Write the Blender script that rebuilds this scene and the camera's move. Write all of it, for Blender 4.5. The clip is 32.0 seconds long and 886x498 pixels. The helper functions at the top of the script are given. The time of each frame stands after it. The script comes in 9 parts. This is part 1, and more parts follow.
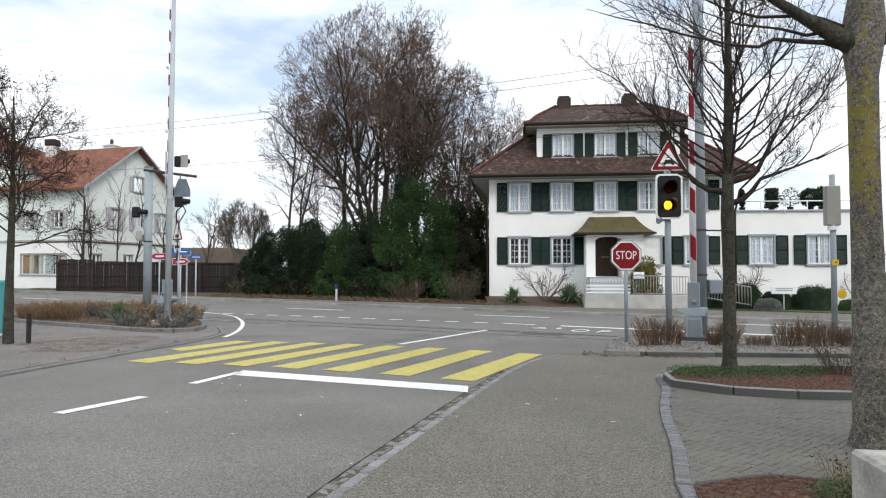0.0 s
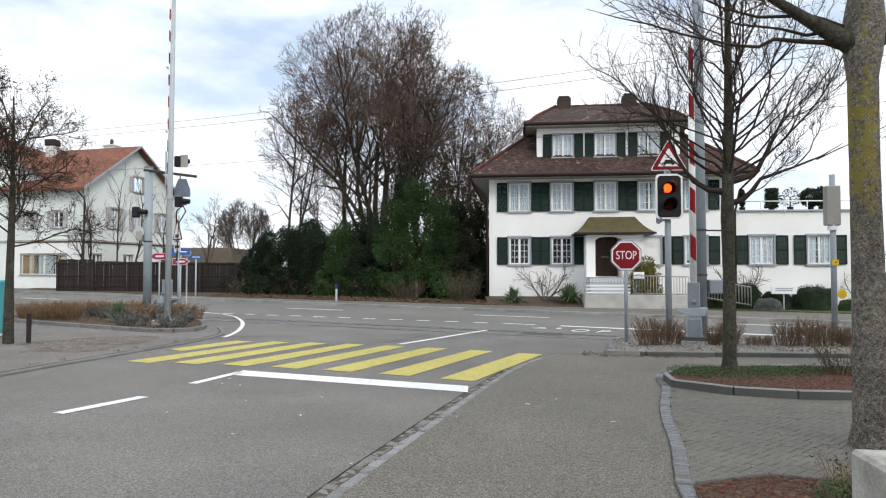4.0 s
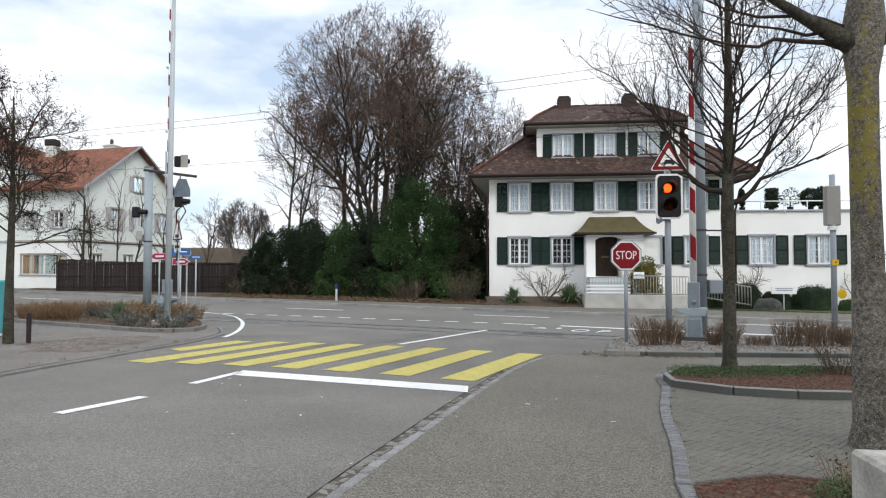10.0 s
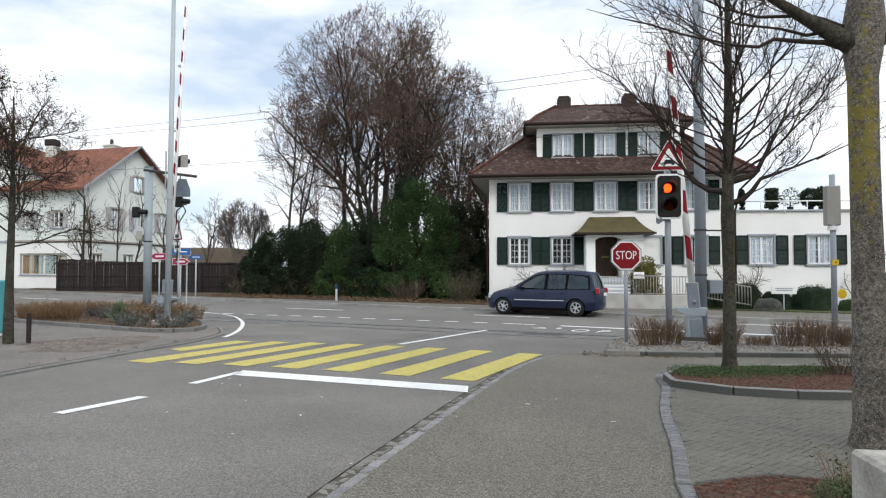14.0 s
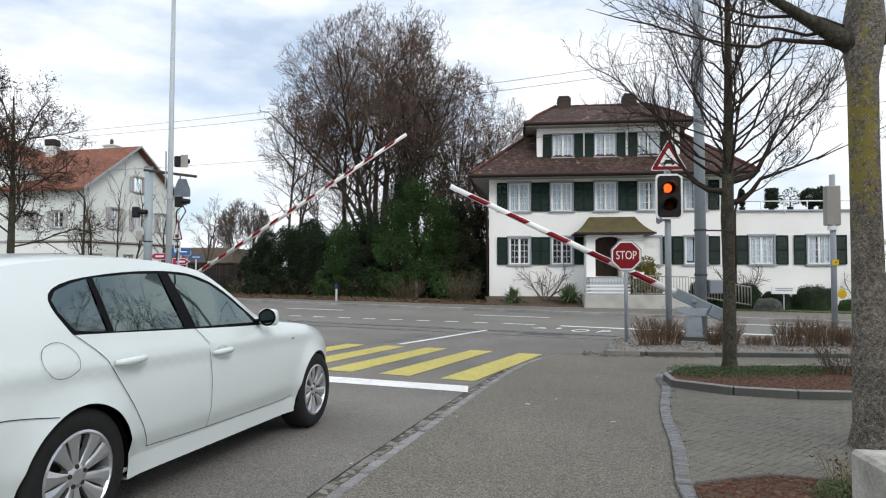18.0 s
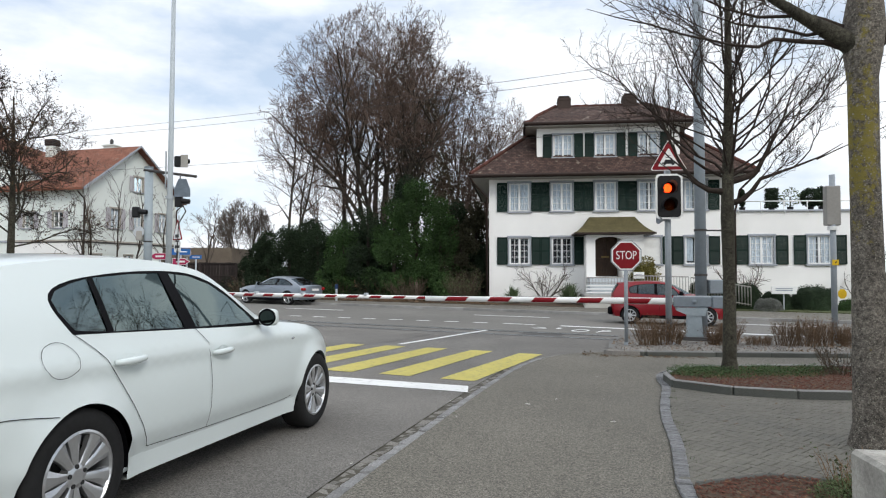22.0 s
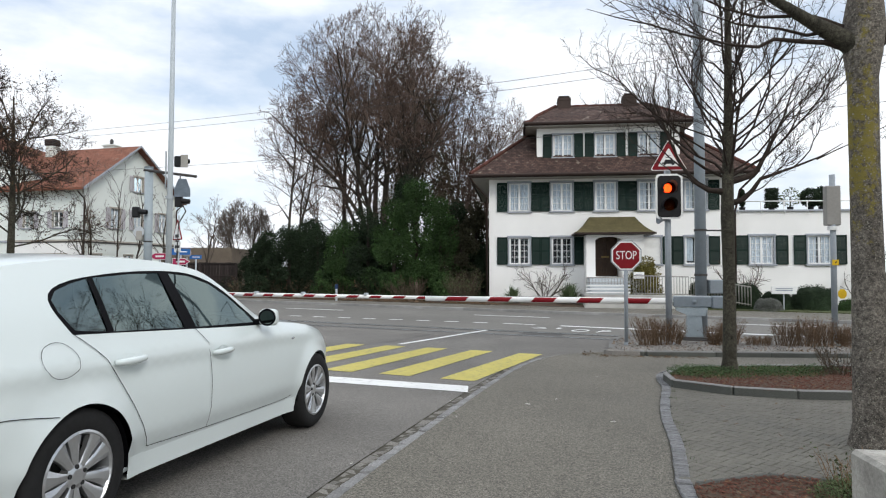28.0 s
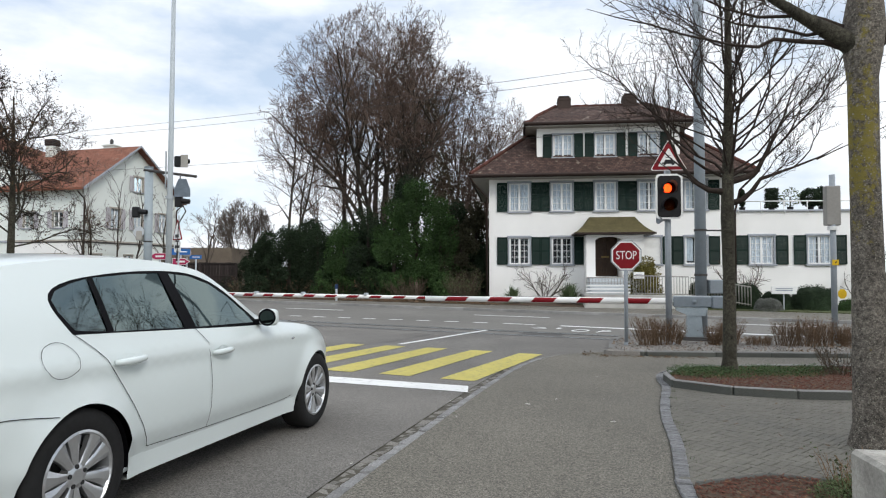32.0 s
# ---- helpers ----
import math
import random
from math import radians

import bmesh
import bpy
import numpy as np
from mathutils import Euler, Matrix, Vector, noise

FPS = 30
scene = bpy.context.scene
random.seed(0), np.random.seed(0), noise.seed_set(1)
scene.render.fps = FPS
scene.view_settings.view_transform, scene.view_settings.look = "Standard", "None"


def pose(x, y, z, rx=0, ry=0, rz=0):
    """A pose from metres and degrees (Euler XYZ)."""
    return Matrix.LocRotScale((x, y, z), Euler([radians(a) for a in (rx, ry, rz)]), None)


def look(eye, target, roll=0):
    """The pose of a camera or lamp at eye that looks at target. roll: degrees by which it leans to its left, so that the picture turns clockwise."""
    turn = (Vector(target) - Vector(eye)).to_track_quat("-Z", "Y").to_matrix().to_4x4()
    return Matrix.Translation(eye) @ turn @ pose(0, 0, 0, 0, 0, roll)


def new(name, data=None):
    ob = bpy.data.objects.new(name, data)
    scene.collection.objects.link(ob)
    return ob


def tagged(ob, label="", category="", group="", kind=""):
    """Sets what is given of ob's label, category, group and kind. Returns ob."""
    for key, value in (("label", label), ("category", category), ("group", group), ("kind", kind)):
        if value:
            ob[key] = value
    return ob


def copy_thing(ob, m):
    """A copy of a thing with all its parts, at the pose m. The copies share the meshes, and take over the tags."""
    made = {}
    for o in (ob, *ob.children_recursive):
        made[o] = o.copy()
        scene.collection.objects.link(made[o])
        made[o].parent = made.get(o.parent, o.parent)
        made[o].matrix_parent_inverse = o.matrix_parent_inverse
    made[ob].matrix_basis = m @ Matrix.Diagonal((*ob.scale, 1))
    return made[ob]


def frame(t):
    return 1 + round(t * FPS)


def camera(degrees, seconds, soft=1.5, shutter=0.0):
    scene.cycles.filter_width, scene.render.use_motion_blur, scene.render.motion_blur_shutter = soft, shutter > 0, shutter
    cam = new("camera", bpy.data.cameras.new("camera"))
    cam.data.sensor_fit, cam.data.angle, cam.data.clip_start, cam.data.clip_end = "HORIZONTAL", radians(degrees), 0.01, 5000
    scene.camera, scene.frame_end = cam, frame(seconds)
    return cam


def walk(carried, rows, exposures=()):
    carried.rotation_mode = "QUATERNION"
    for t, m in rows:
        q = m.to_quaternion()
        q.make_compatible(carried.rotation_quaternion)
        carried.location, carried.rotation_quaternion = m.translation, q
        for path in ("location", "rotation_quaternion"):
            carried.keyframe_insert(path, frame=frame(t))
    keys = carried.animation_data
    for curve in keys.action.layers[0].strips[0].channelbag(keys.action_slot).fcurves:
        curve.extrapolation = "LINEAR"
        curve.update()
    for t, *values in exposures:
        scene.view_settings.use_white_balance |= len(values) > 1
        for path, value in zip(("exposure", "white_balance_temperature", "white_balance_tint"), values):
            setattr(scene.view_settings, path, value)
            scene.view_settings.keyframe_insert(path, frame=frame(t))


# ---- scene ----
from mathutils.geometry import delaunay_2d_cdt

cam = camera(68.6, 32.0, soft=1.15)
EYE = (0.0, 0.0, 1.25)
CAM_POSE = pose(*EYE, 91.94, 0, 0)
walk(cam, [(0.0, CAM_POSE), (32.0, CAM_POSE)], exposures=[(0.0, 0.53), (8.0, 0.48), (14.0, 0.44), (17.5, 0.38), (32.0, 0.38)])

# ---- light: a bright overcast sky with broken cloud, a soft sun behind the camera's right shoulder ----
SUN_EL, SUN_AZ = 38.0, 142.0
world = bpy.data.worlds.new("overcast_sky")
scene.world = world
world.use_nodes = True
wn, wl = world.node_tree.nodes, world.node_tree.links
wn.clear()
w_out = wn.new("ShaderNodeOutputWorld")
w_bg = wn.new("ShaderNodeBackground")
w_sky = wn.new("ShaderNodeTexSky")
w_sky.sky_type = "NISHITA"
w_sky.sun_disc = False
w_sky.sun_elevation, w_sky.sun_rotation = radians(SUN_EL), radians(SUN_AZ)
w_co = wn.new("ShaderNodeTexCoord")
w_map = wn.new("ShaderNodeMapping")
w_map.inputs["Scale"].default_value = (1.0, 1.0, 2.6)
w_map.inputs["Location"].default_value = (3.1, 1.7, 0.4)
w_n1 = wn.new("ShaderNodeTexNoise")
w_n1.inputs["Scale"].default_value, w_n1.inputs["Detail"].default_value, w_n1.inputs["Roughness"].default_value = 2.6, 7.0, 0.55
w_ramp = wn.new("ShaderNodeValToRGB")
w_ramp.color_ramp.elements[0].position, w_ramp.color_ramp.elements[0].color = 0.36, (0, 0, 0, 1)
w_ramp.color_ramp.elements[1].position, w_ramp.color_ramp.elements[1].color = 0.56, (1, 1, 1, 1)
w_n2 = wn.new("ShaderNodeTexNoise")
w_n2.inputs["Scale"].default_value, w_n2.inputs["Detail"].default_value = 4.5, 6.0
w_cloud = wn.new("ShaderNodeMix")
w_cloud.data_type = "RGBA"
w_cloud.inputs["A"].default_value = (8.6, 9.1, 9.9, 1)
w_cloud.inputs["B"].default_value = (11.2, 11.4, 11.7, 1)
w_blue = wn.new("ShaderNodeMix")
w_blue.data_type = "RGBA"
w_blue.inputs["Factor"].default_value = 0.55
w_blue.inputs["B"].default_value = (7.6, 8.9, 10.6, 1)
w_mix = wn.new("ShaderNodeMix")
w_mix.data_type = "RGBA"
wl.new(w_co.outputs["Generated"], w_map.inputs["Vector"])
wl.new(w_map.outputs["Vector"], w_n1.inputs["Vector"])
wl.new(w_map.outputs["Vector"], w_n2.inputs["Vector"])
wl.new(w_n1.outputs["Fac"], w_ramp.inputs["Fac"])
wl.new(w_n2.outputs["Fac"], w_cloud.inputs["Factor"])
wl.new(w_sky.outputs["Color"], w_blue.inputs["A"])
wl.new(w_ramp.outputs["Color"], w_mix.inputs["Factor"])
wl.new(w_blue.outputs["Result"], w_mix.inputs["A"])
wl.new(w_cloud.outputs["Result"], w_mix.inputs["B"])
# an overcast sky is brighter overhead than at the horizon
w_sep = wn.new("ShaderNodeSeparateXYZ")
wl.new(w_co.outputs["Generated"], w_sep.inputs["Vector"])
w_up = wn.new("ShaderNodeMapRange")
w_up.inputs["From Min"].default_value, w_up.inputs["From Max"].default_value = 0.30, 0.95
w_up.inputs["To Min"].default_value, w_up.inputs["To Max"].default_value = 1.0, 1.45
wl.new(w_sep.outputs["Z"], w_up.inputs["Value"])
w_gain = wn.new("ShaderNodeVectorMath")
w_gain.operation = "SCALE"
wl.new(w_mix.outputs["Result"], w_gain.inputs[0])
wl.new(w_up.outputs["Result"], w_gain.inputs["Scale"])
wl.new(w_gain.outputs["Vector"], w_bg.inputs["Color"])
w_bg.inputs["Strength"].default_value = 0.085
wl.new(w_bg.outputs["Background"], w_out.inputs["Surface"])

sun_data = bpy.data.lights.new("sun", "SUN")
sun_data.energy, sun_data.angle, sun_data.color = 0.9, radians(14), (1.0, 0.96, 0.9)
sun = new("sun", sun_data)
sun.matrix_world = look((20, -26, 30), (0, 10, 0))


# ---- the lie of the land ----
KNOTS = list(range(14, 35, 2))
CROSS = 0.0105


def fall(y):
    if y < 14:
        return -0.02 * max(y, -30.0)
    if y >= 34:
        return -0.48
    i = int((y - 14) // 2)
    a, b = 14 + 2 * i, 16 + 2 * i

    def curve(v):
        u = v - 14
        return -0.28 - 0.02 * (u - u * u / 40)
    return curve(a) + (curve(b) - curve(a)) * (y - a) / 2


def gz(x, y):
    """Height of the street surface: it falls away from the camera and to the east."""
    return fall(y) - CROSS * max(-40.0, min(40.0, x))


# ---- mesh helpers ----
class Shape:
    """Collects plain geometry for one mesh."""

    def __init__(self):
        self.v, self.f = [], []

    def add(self, verts, faces):
        n = len(self.v)
        self.v.extend([tuple(p) for p in verts])
        self.f.extend([tuple(n + i for i in f) for f in faces])
        return self

    def quad(self, a, b, c, d):
        return self.add([a, b, c, d], [(0, 1, 2, 3)])

    def box(self, x0, x1, y0, y1, z0, z1, ch=0.0, m=None):
        """A box, with its edges chamfered by ch."""
        if ch <= 0:
            vs = [(x, y, z) for x in (x0, x1) for y in (y0, y1) for z in (z0, z1)]
            fs = [(0, 1, 3, 2), (4, 6, 7, 5), (0, 4, 5, 1), (2, 3, 7, 6), (0, 2, 6, 4), (1, 5, 7, 3)]
        else:
            vs, idx = [], {}
            for i, x in enumerate((x0, x1)):
                for j, y in enumerate((y0, y1)):
                    for k, z in enumerate((z0, z1)):
                        xi, yi, zi = x + (ch, -ch)[i], y + (ch, -ch)[j], z + (ch, -ch)[k]
                        for ax, p in enumerate(((x, yi, zi), (xi, y, zi), (xi, yi, z))):
                            idx[i, j, k, ax] = len(vs)
                            vs.append(p)
            fs = []
            r = ((0, 0), (1, 0), (1, 1), (0, 1))
            for s in (0, 1):
                o = 1 if s else -1
                fs.append(tuple(idx[s, a, b, 0] for a, b in r)[::o])
                fs.append(tuple(idx[a, s, b, 1] for a, b in r)[::-o])
                fs.append(tuple(idx[a, b, s, 2] for a, b in r)[::o])
            for a in (0, 1):
                for b in (0, 1):
                    fs.append((idx[0, a, b, 1], idx[1, a, b, 1], idx[1, a, b, 2], idx[0, a, b, 2]))
                    fs.append((idx[a, 0, b, 0], idx[a, 1, b, 0], idx[a, 1, b, 2], idx[a, 0, b, 2]))
                    fs.append((idx[a, b, 0, 0], idx[a, b, 1, 0], idx[a, b, 1, 1], idx[a, b, 0, 1]))
                    for c in (0, 1):
                        fs.append((idx[a, b, c, 0], idx[a, b, c, 1], idx[a, b, c, 2]))
        if m is not None:
            vs = [m @ Vector(p) for p in vs]
        return self.add(vs, fs)

    def tube(self, pts, radii, n=6, caps=True):
        """A round bar along the points."""
        pts = [Vector(p) for p in pts]
        if not isinstance(radii, (list, tuple)):
            radii = [radii] * len(pts)
        base = len(self.v)
        side = None
        for i, p in enumerate(pts):
            d = (pts[min(i + 1, len(pts) - 1)] - pts[max(i - 1, 0)])
            d = d.normalized() if d.length > 1e-9 else Vector((0, 0, 1))
            if side is None:
                side = d.cross(Vector((0, 0, 1)) if abs(d.z) < 0.9 else Vector((1, 0, 0))).normalized()
            else:
                side = (side - d * side.dot(d)).normalized()
            up = side.cross(d)
            for k in range(n):
                a = 2 * math.pi * k / n
                self.v.append(tuple(p + (side * math.cos(a) + up * math.sin(a)) * radii[i]))
        for i in range(len(pts) - 1):
            for k in range(n):
                a, b = base + i * n + k, base + i * n + (k + 1) % n
                self.f.append((a, a + n, b + n, b))
        if caps:
            self.f.append(tuple(base + k for k in range(n)))
            self.f.append(tuple(base + (len(pts) - 1) * n + k for k in range(n))[::-1])
        return self

    def lathe(self, prof, n=24, m=None, caps=False):
        """Turns (radius, along) round the local y axis."""
        base = len(self.v)
        for r, h in prof:
            for k in range(n):
                a = 2 * math.pi * k / n
                p = Vector((r * math.cos(a), h, r * math.sin(a)))
                self.v.append(tuple(m @ p if m is not None else p))
        for i in range(len(prof) - 1):
            for k in range(n):
                a, b = base + i * n + k, base + i * n + (k + 1) % n
                self.f.append((a, b, b + n, a + n))
        if caps:
            self.f.append(tuple(base + k for k in range(n))[::-1])
            self.f.append(tuple(base + (len(prof) - 1) * n + k for k in range(n)))
        return self

    def prism(self, poly, y0, y1, m=None):
        """A polygon in x, z drawn out from y0 to y1."""
        n = len(poly)
        vs = [(x, y0, z) for x, z in poly] + [(x, y1, z) for x, z in poly]
        fs = [tuple(range(n)), tuple(range(n, 2 * n))[::-1]]
        fs += [(i, i + n, (i + 1) % n + n, (i + 1) % n) for i in range(n)]
        if m is not None:
            vs = [m @ Vector(p) for p in vs]
        return self.add(vs, fs)

    def mesh(self, name, smooth=False):
        me = bpy.data.meshes.new(name)
        me.from_pydata(self.v, [], self.f)
        bm = bmesh.new()
        bm.from_mesh(me)
        bmesh.ops.recalc_face_normals(bm, faces=bm.faces)
        bm.to_mesh(me)
        bm.free()
        if smooth:
            me.polygons.foreach_set("use_smooth", [True] * len(me.polygons))
        return me


def part(name, shape, material, parent=None, label="", smooth=False, at=None):
    """Links a shape as one mesh object under a thing or a part."""
    me = shape if isinstance(shape, bpy.types.Mesh) else shape.mesh(name, smooth)
    if not me.materials:
        me.materials.append(material)
    ob = new(name, me)
    if parent is not None:
        ob.parent = parent
    if at is not None:
        ob.matrix_basis = at
    if label:
        ob["label"] = label
    return ob


def thing(name, m, label, category, group="", kind=""):
    ob = new(name)
    ob.empty_display_size = 0.2
    ob.matrix_basis = m
    return tagged(ob, label, category, group, kind)


def sheet(name, poly, up, material, kind="structure", label="", parent=None, rim=0.0):
    """A flat piece of ground over the polygon, draped on the street at a height of up; rim: how deep its edge goes down."""
    bm = bmesh.new()
    f = bm.faces.new([bm.verts.new((x, y, 0)) for x, y in poly])
    bmesh.ops.triangulate(bm, faces=[f])
    ys, xs = [y for _, y in poly], [x for x, _ in poly]
    for k in KNOTS:
        if min(ys) < k < max(ys):
            bmesh.ops.bisect_plane(bm, geom=bm.verts[:] + bm.edges[:] + bm.faces[:], plane_co=(0, k, 0), plane_no=(0, 1, 0))
    for k in (-40, 40):
        if min(xs) < k < max(xs):
            bmesh.ops.bisect_plane(bm, geom=bm.verts[:] + bm.edges[:] + bm.faces[:], plane_co=(k, 0, 0), plane_no=(1, 0, 0))
    for v in bm.verts:
        v.co.z = gz(v.co.x, v.co.y) + up
    bmesh.ops.recalc_face_normals(bm, faces=bm.faces)
    for f in bm.faces:
        if f.normal.z < 0:
            f.normal_flip()
    if rim > 0:
        rimmed = bmesh.ops.extrude_edge_only(bm, edges=[e for e in bm.edges if e.is_boundary])
        for g in rimmed["geom"]:
            if isinstance(g, bmesh.types.BMVert):
                g.co.z -= rim
    me = bpy.data.meshes.new(name)
    bm.to_mesh(me)
    bm.free()
    me.materials.append(material)
    ob = new(name, me)
    if parent is not None:
        ob.parent = parent
    return tagged(ob, label, "", "", kind)


def smooth_line(pts, step=0.25):
    """A rounded line through the points, at even steps."""
    out = []
    n = len(pts)
    for i in range(n - 1):
        p0, p1, p2, p3 = (Vector(pts[max(0, min(n - 1, i + k))]) for k in (-1, 0, 1, 2))
        k = max(2, int((p2 - p1).length / step))
        for j in range(k):
            t = j / k
            out.append(0.5 * ((2 * p1) + (p2 - p0) * t + (2 * p0 - 5 * p1 + 4 * p2 - p3) * t * t + (3 * p1 - p0 - 3 * p2 + p3) * t ** 3))
    out.append(Vector(pts[-1]))
    return out


def offset_line(line, d):
    """The line shifted by d to its right-hand side, seen from above."""
    out = []
    for i, p in enumerate(line):
        t = (line[min(i + 1, len(line) - 1)] - line[max(i - 1, 0)]).normalized()
        out.append(p + Vector((t.y, -t.x)) * d)
    return out


# ---- materials ----
def material(name, base, rough=0.8, metal=0.0, grain=60.0, amount=0.12, stain=1.5, stains=0.10, bump=0.15, bump_scale=None,
             vary=0.0, coat=0.0, island=0.0, spec=0.25, specks=0.0, speck_scale=55.0):
    """A surface: a base colour with fine grain, broad stains and fine relief; vary: change from piece to piece."""
    amount, stains = 2.2 * amount, 2.2 * stains
    m = bpy.data.materials.new(name)
    m.use_nodes = True
    nt = m.node_tree
    n, l = nt.nodes, nt.links
    b = n["Principled BSDF"]
    b.inputs["Roughness"].default_value, b.inputs["Metallic"].default_value = rough, metal
    b.inputs["Specular IOR Level"].default_value = 0.5 if coat or metal else spec
    if coat:
        b.inputs["Coat Weight"].default_value, b.inputs["Coat Roughness"].default_value = coat, 0.04
    co = n.new("ShaderNodeTexCoord")
    fine = n.new("ShaderNodeTexNoise")
    fine.inputs["Scale"].default_value, fine.inputs["Detail"].default_value, fine.inputs["Roughness"].default_value = grain, 4.0, 0.7
    broad = n.new("ShaderNodeTexNoise")
    broad.inputs["Scale"].default_value, broad.inputs["Detail"].default_value = stain, 5.0
    l.new(co.outputs["Object"], fine.inputs["Vector"])
    l.new(co.outputs["Object"], broad.inputs["Vector"])
    val = n.new("ShaderNodeMath")
    val.operation = "MULTIPLY_ADD"
    l.new(fine.outputs["Fac"], val.inputs[0])
    val.inputs[1].default_value, val.inputs[2].default_value = 2 * amount, 1 - amount
    val2 = n.new("ShaderNodeMath")
    val2.operation = "MULTIPLY_ADD"
    l.new(broad.outputs["Fac"], val2.inputs[0])
    val2.inputs[1].default_value, val2.inputs[2].default_value = 2 * stains, 1 - stains
    mul = n.new("ShaderNodeMath")
    mul.operation = "MULTIPLY"
    l.new(val.outputs[0], mul.inputs[0])
    l.new(val2.outputs[0], mul.inputs[1])
    last = mul.outputs[0]
    for src, k in (("obj", vary), ("isl", island)):
        if k > 0:
            if src == "obj":
                rnd = n.new("ShaderNodeObjectInfo").outputs["Random"]
            else:
                rnd = n.new("ShaderNodeNewGeometry").outputs["Random Per Island"]
            a = n.new("ShaderNodeMath")
            a.operation = "MULTIPLY_ADD"
            l.new(rnd, a.inputs[0])
            a.inputs[1].default_value, a.inputs[2].default_value = 2 * k, 1 - k
            c = n.new("ShaderNodeMath")
            c.operation = "MULTIPLY"
            l.new(last, c.inputs[0])
            l.new(a.outputs[0], c.inputs[1])
            last = c.outputs[0]
    if specks > 0:
        sp = n.new("ShaderNodeTexVoronoi")
        sp.inputs["Scale"].default_value = speck_scale
        l.new(co.outputs["Object"], sp.inputs["Vector"])
        pick = n.new("ShaderNodeSeparateColor")
        l.new(sp.outputs["Color"], pick.inputs["Color"])
        rs = n.new("ShaderNodeMapRange")
        rs.inputs["From Min"].default_value, rs.inputs["From Max"].default_value = 0.0, 1.0
        rs.inputs["To Min"].default_value, rs.inputs["To Max"].default_value = 1 - specks, 1 + specks
        l.new(pick.outputs["Red"], rs.inputs["Value"])
        ms = n.new("ShaderNodeMath")
        ms.operation = "MULTIPLY"
        l.new(last, ms.inputs[0])
        l.new(rs.outputs["Result"], ms.inputs[1])
        last = ms.outputs[0]
    tint = n.new("ShaderNodeVectorMath")
    tint.operation = "SCALE"
    tint.inputs[0].default_value = base
    l.new(last, tint.inputs["Scale"])
    l.new(tint.outputs["Vector"], b.inputs["Base Color"])
    if bump > 0:
        bp = n.new("ShaderNodeBump")
        bp.inputs["Strength"].default_value, bp.inputs["Distance"].default_value = bump, 0.01
        l.new(fine.outputs["Fac"], bp.inputs["Height"])
        l.new(bp.outputs["Normal"], b.inputs["Normal"])
    return m


def worn_paint(name, paint, under, worn=0.42, scale=9.0):
    """Road paint, worn through to the asphalt in places."""
    m = material(name, paint, 0.7, grain=150, amount=0.08, stain=3, stains=0.08, bump=0.1)
    n, l = m.node_tree.nodes, m.node_tree.links
    b = n["Principled BSDF"]
    src = b.inputs["Base Color"].links[0].from_socket
    nz = n.new("ShaderNodeTexNoise")
    nz.inputs["Scale"].default_value, nz.inputs["Detail"].default_value, nz.inputs["Roughness"].default_value = scale, 8, 0.75
    co = n.new("ShaderNodeTexCoord")
    l.new(co.outputs["Object"], nz.inputs["Vector"])
    rp = n.new("ShaderNodeValToRGB")
    rp.color_ramp.elements[0].position, rp.color_ramp.elements[0].color = worn - 0.07, (1, 1, 1, 1)
    rp.color_ramp.elements[1].position, rp.color_ramp.elements[1].color = worn + 0.02, (0, 0, 0, 1)
    l.new(nz.outputs["Fac"], rp.inputs["Fac"])
    mx = n.new("ShaderNodeMix")
    mx.data_type = "RGBA"
    l.new(rp.outputs["Color"], mx.inputs["Factor"])
    l.new(src, mx.inputs["A"])
    mx.inputs["B"].default_value = (*under, 1)
    l.new(mx.outputs["Result"], b.inputs["Base Color"])
    return m


def glass(name, tint=(1, 1, 1), see=0.7, rough=0.02, ior=1.55, gloss=(0.82, 0.95, 1.0)):
    """A pane that one sees through, with a mirror gloss."""
    m = bpy.data.materials.new(name)
    m.use_nodes = True
    n, l = m.node_tree.nodes, m.node_tree.links
    n.clear()
    out = n.new("ShaderNodeOutputMaterial")
    tr = n.new("ShaderNodeBsdfTransparent")
    tr.inputs["Color"].default_value = (*[c * see for c in tint], 1)
    gl = n.new("ShaderNodeBsdfGlossy")
    gl.inputs["Roughness"].default_value = rough
    gl.inputs["Color"].default_value = (*gloss, 1)
    fr = n.new("ShaderNodeFresnel")
    fr.inputs["IOR"].default_value = ior
    mx = n.new("ShaderNodeMixShader")
    l.new(fr.outputs[0], mx.inputs[0])
    l.new(tr.outputs[0], mx.inputs[1])
    l.new(gl.outputs[0], mx.inputs[2])
    l.new(mx.outputs[0], out.inputs["Surface"])
    return m


def glow(name, colour, strength):
    m = bpy.data.materials.new(name)
    m.use_nodes = True
    b = m.node_tree.nodes["Principled BSDF"]
    b.inputs["Base Color"].default_value = (*colour, 1)
    b.inputs["Emission Color"].default_value = (*colour, 1)
    b.inputs["Emission Strength"].default_value = strength
    return m


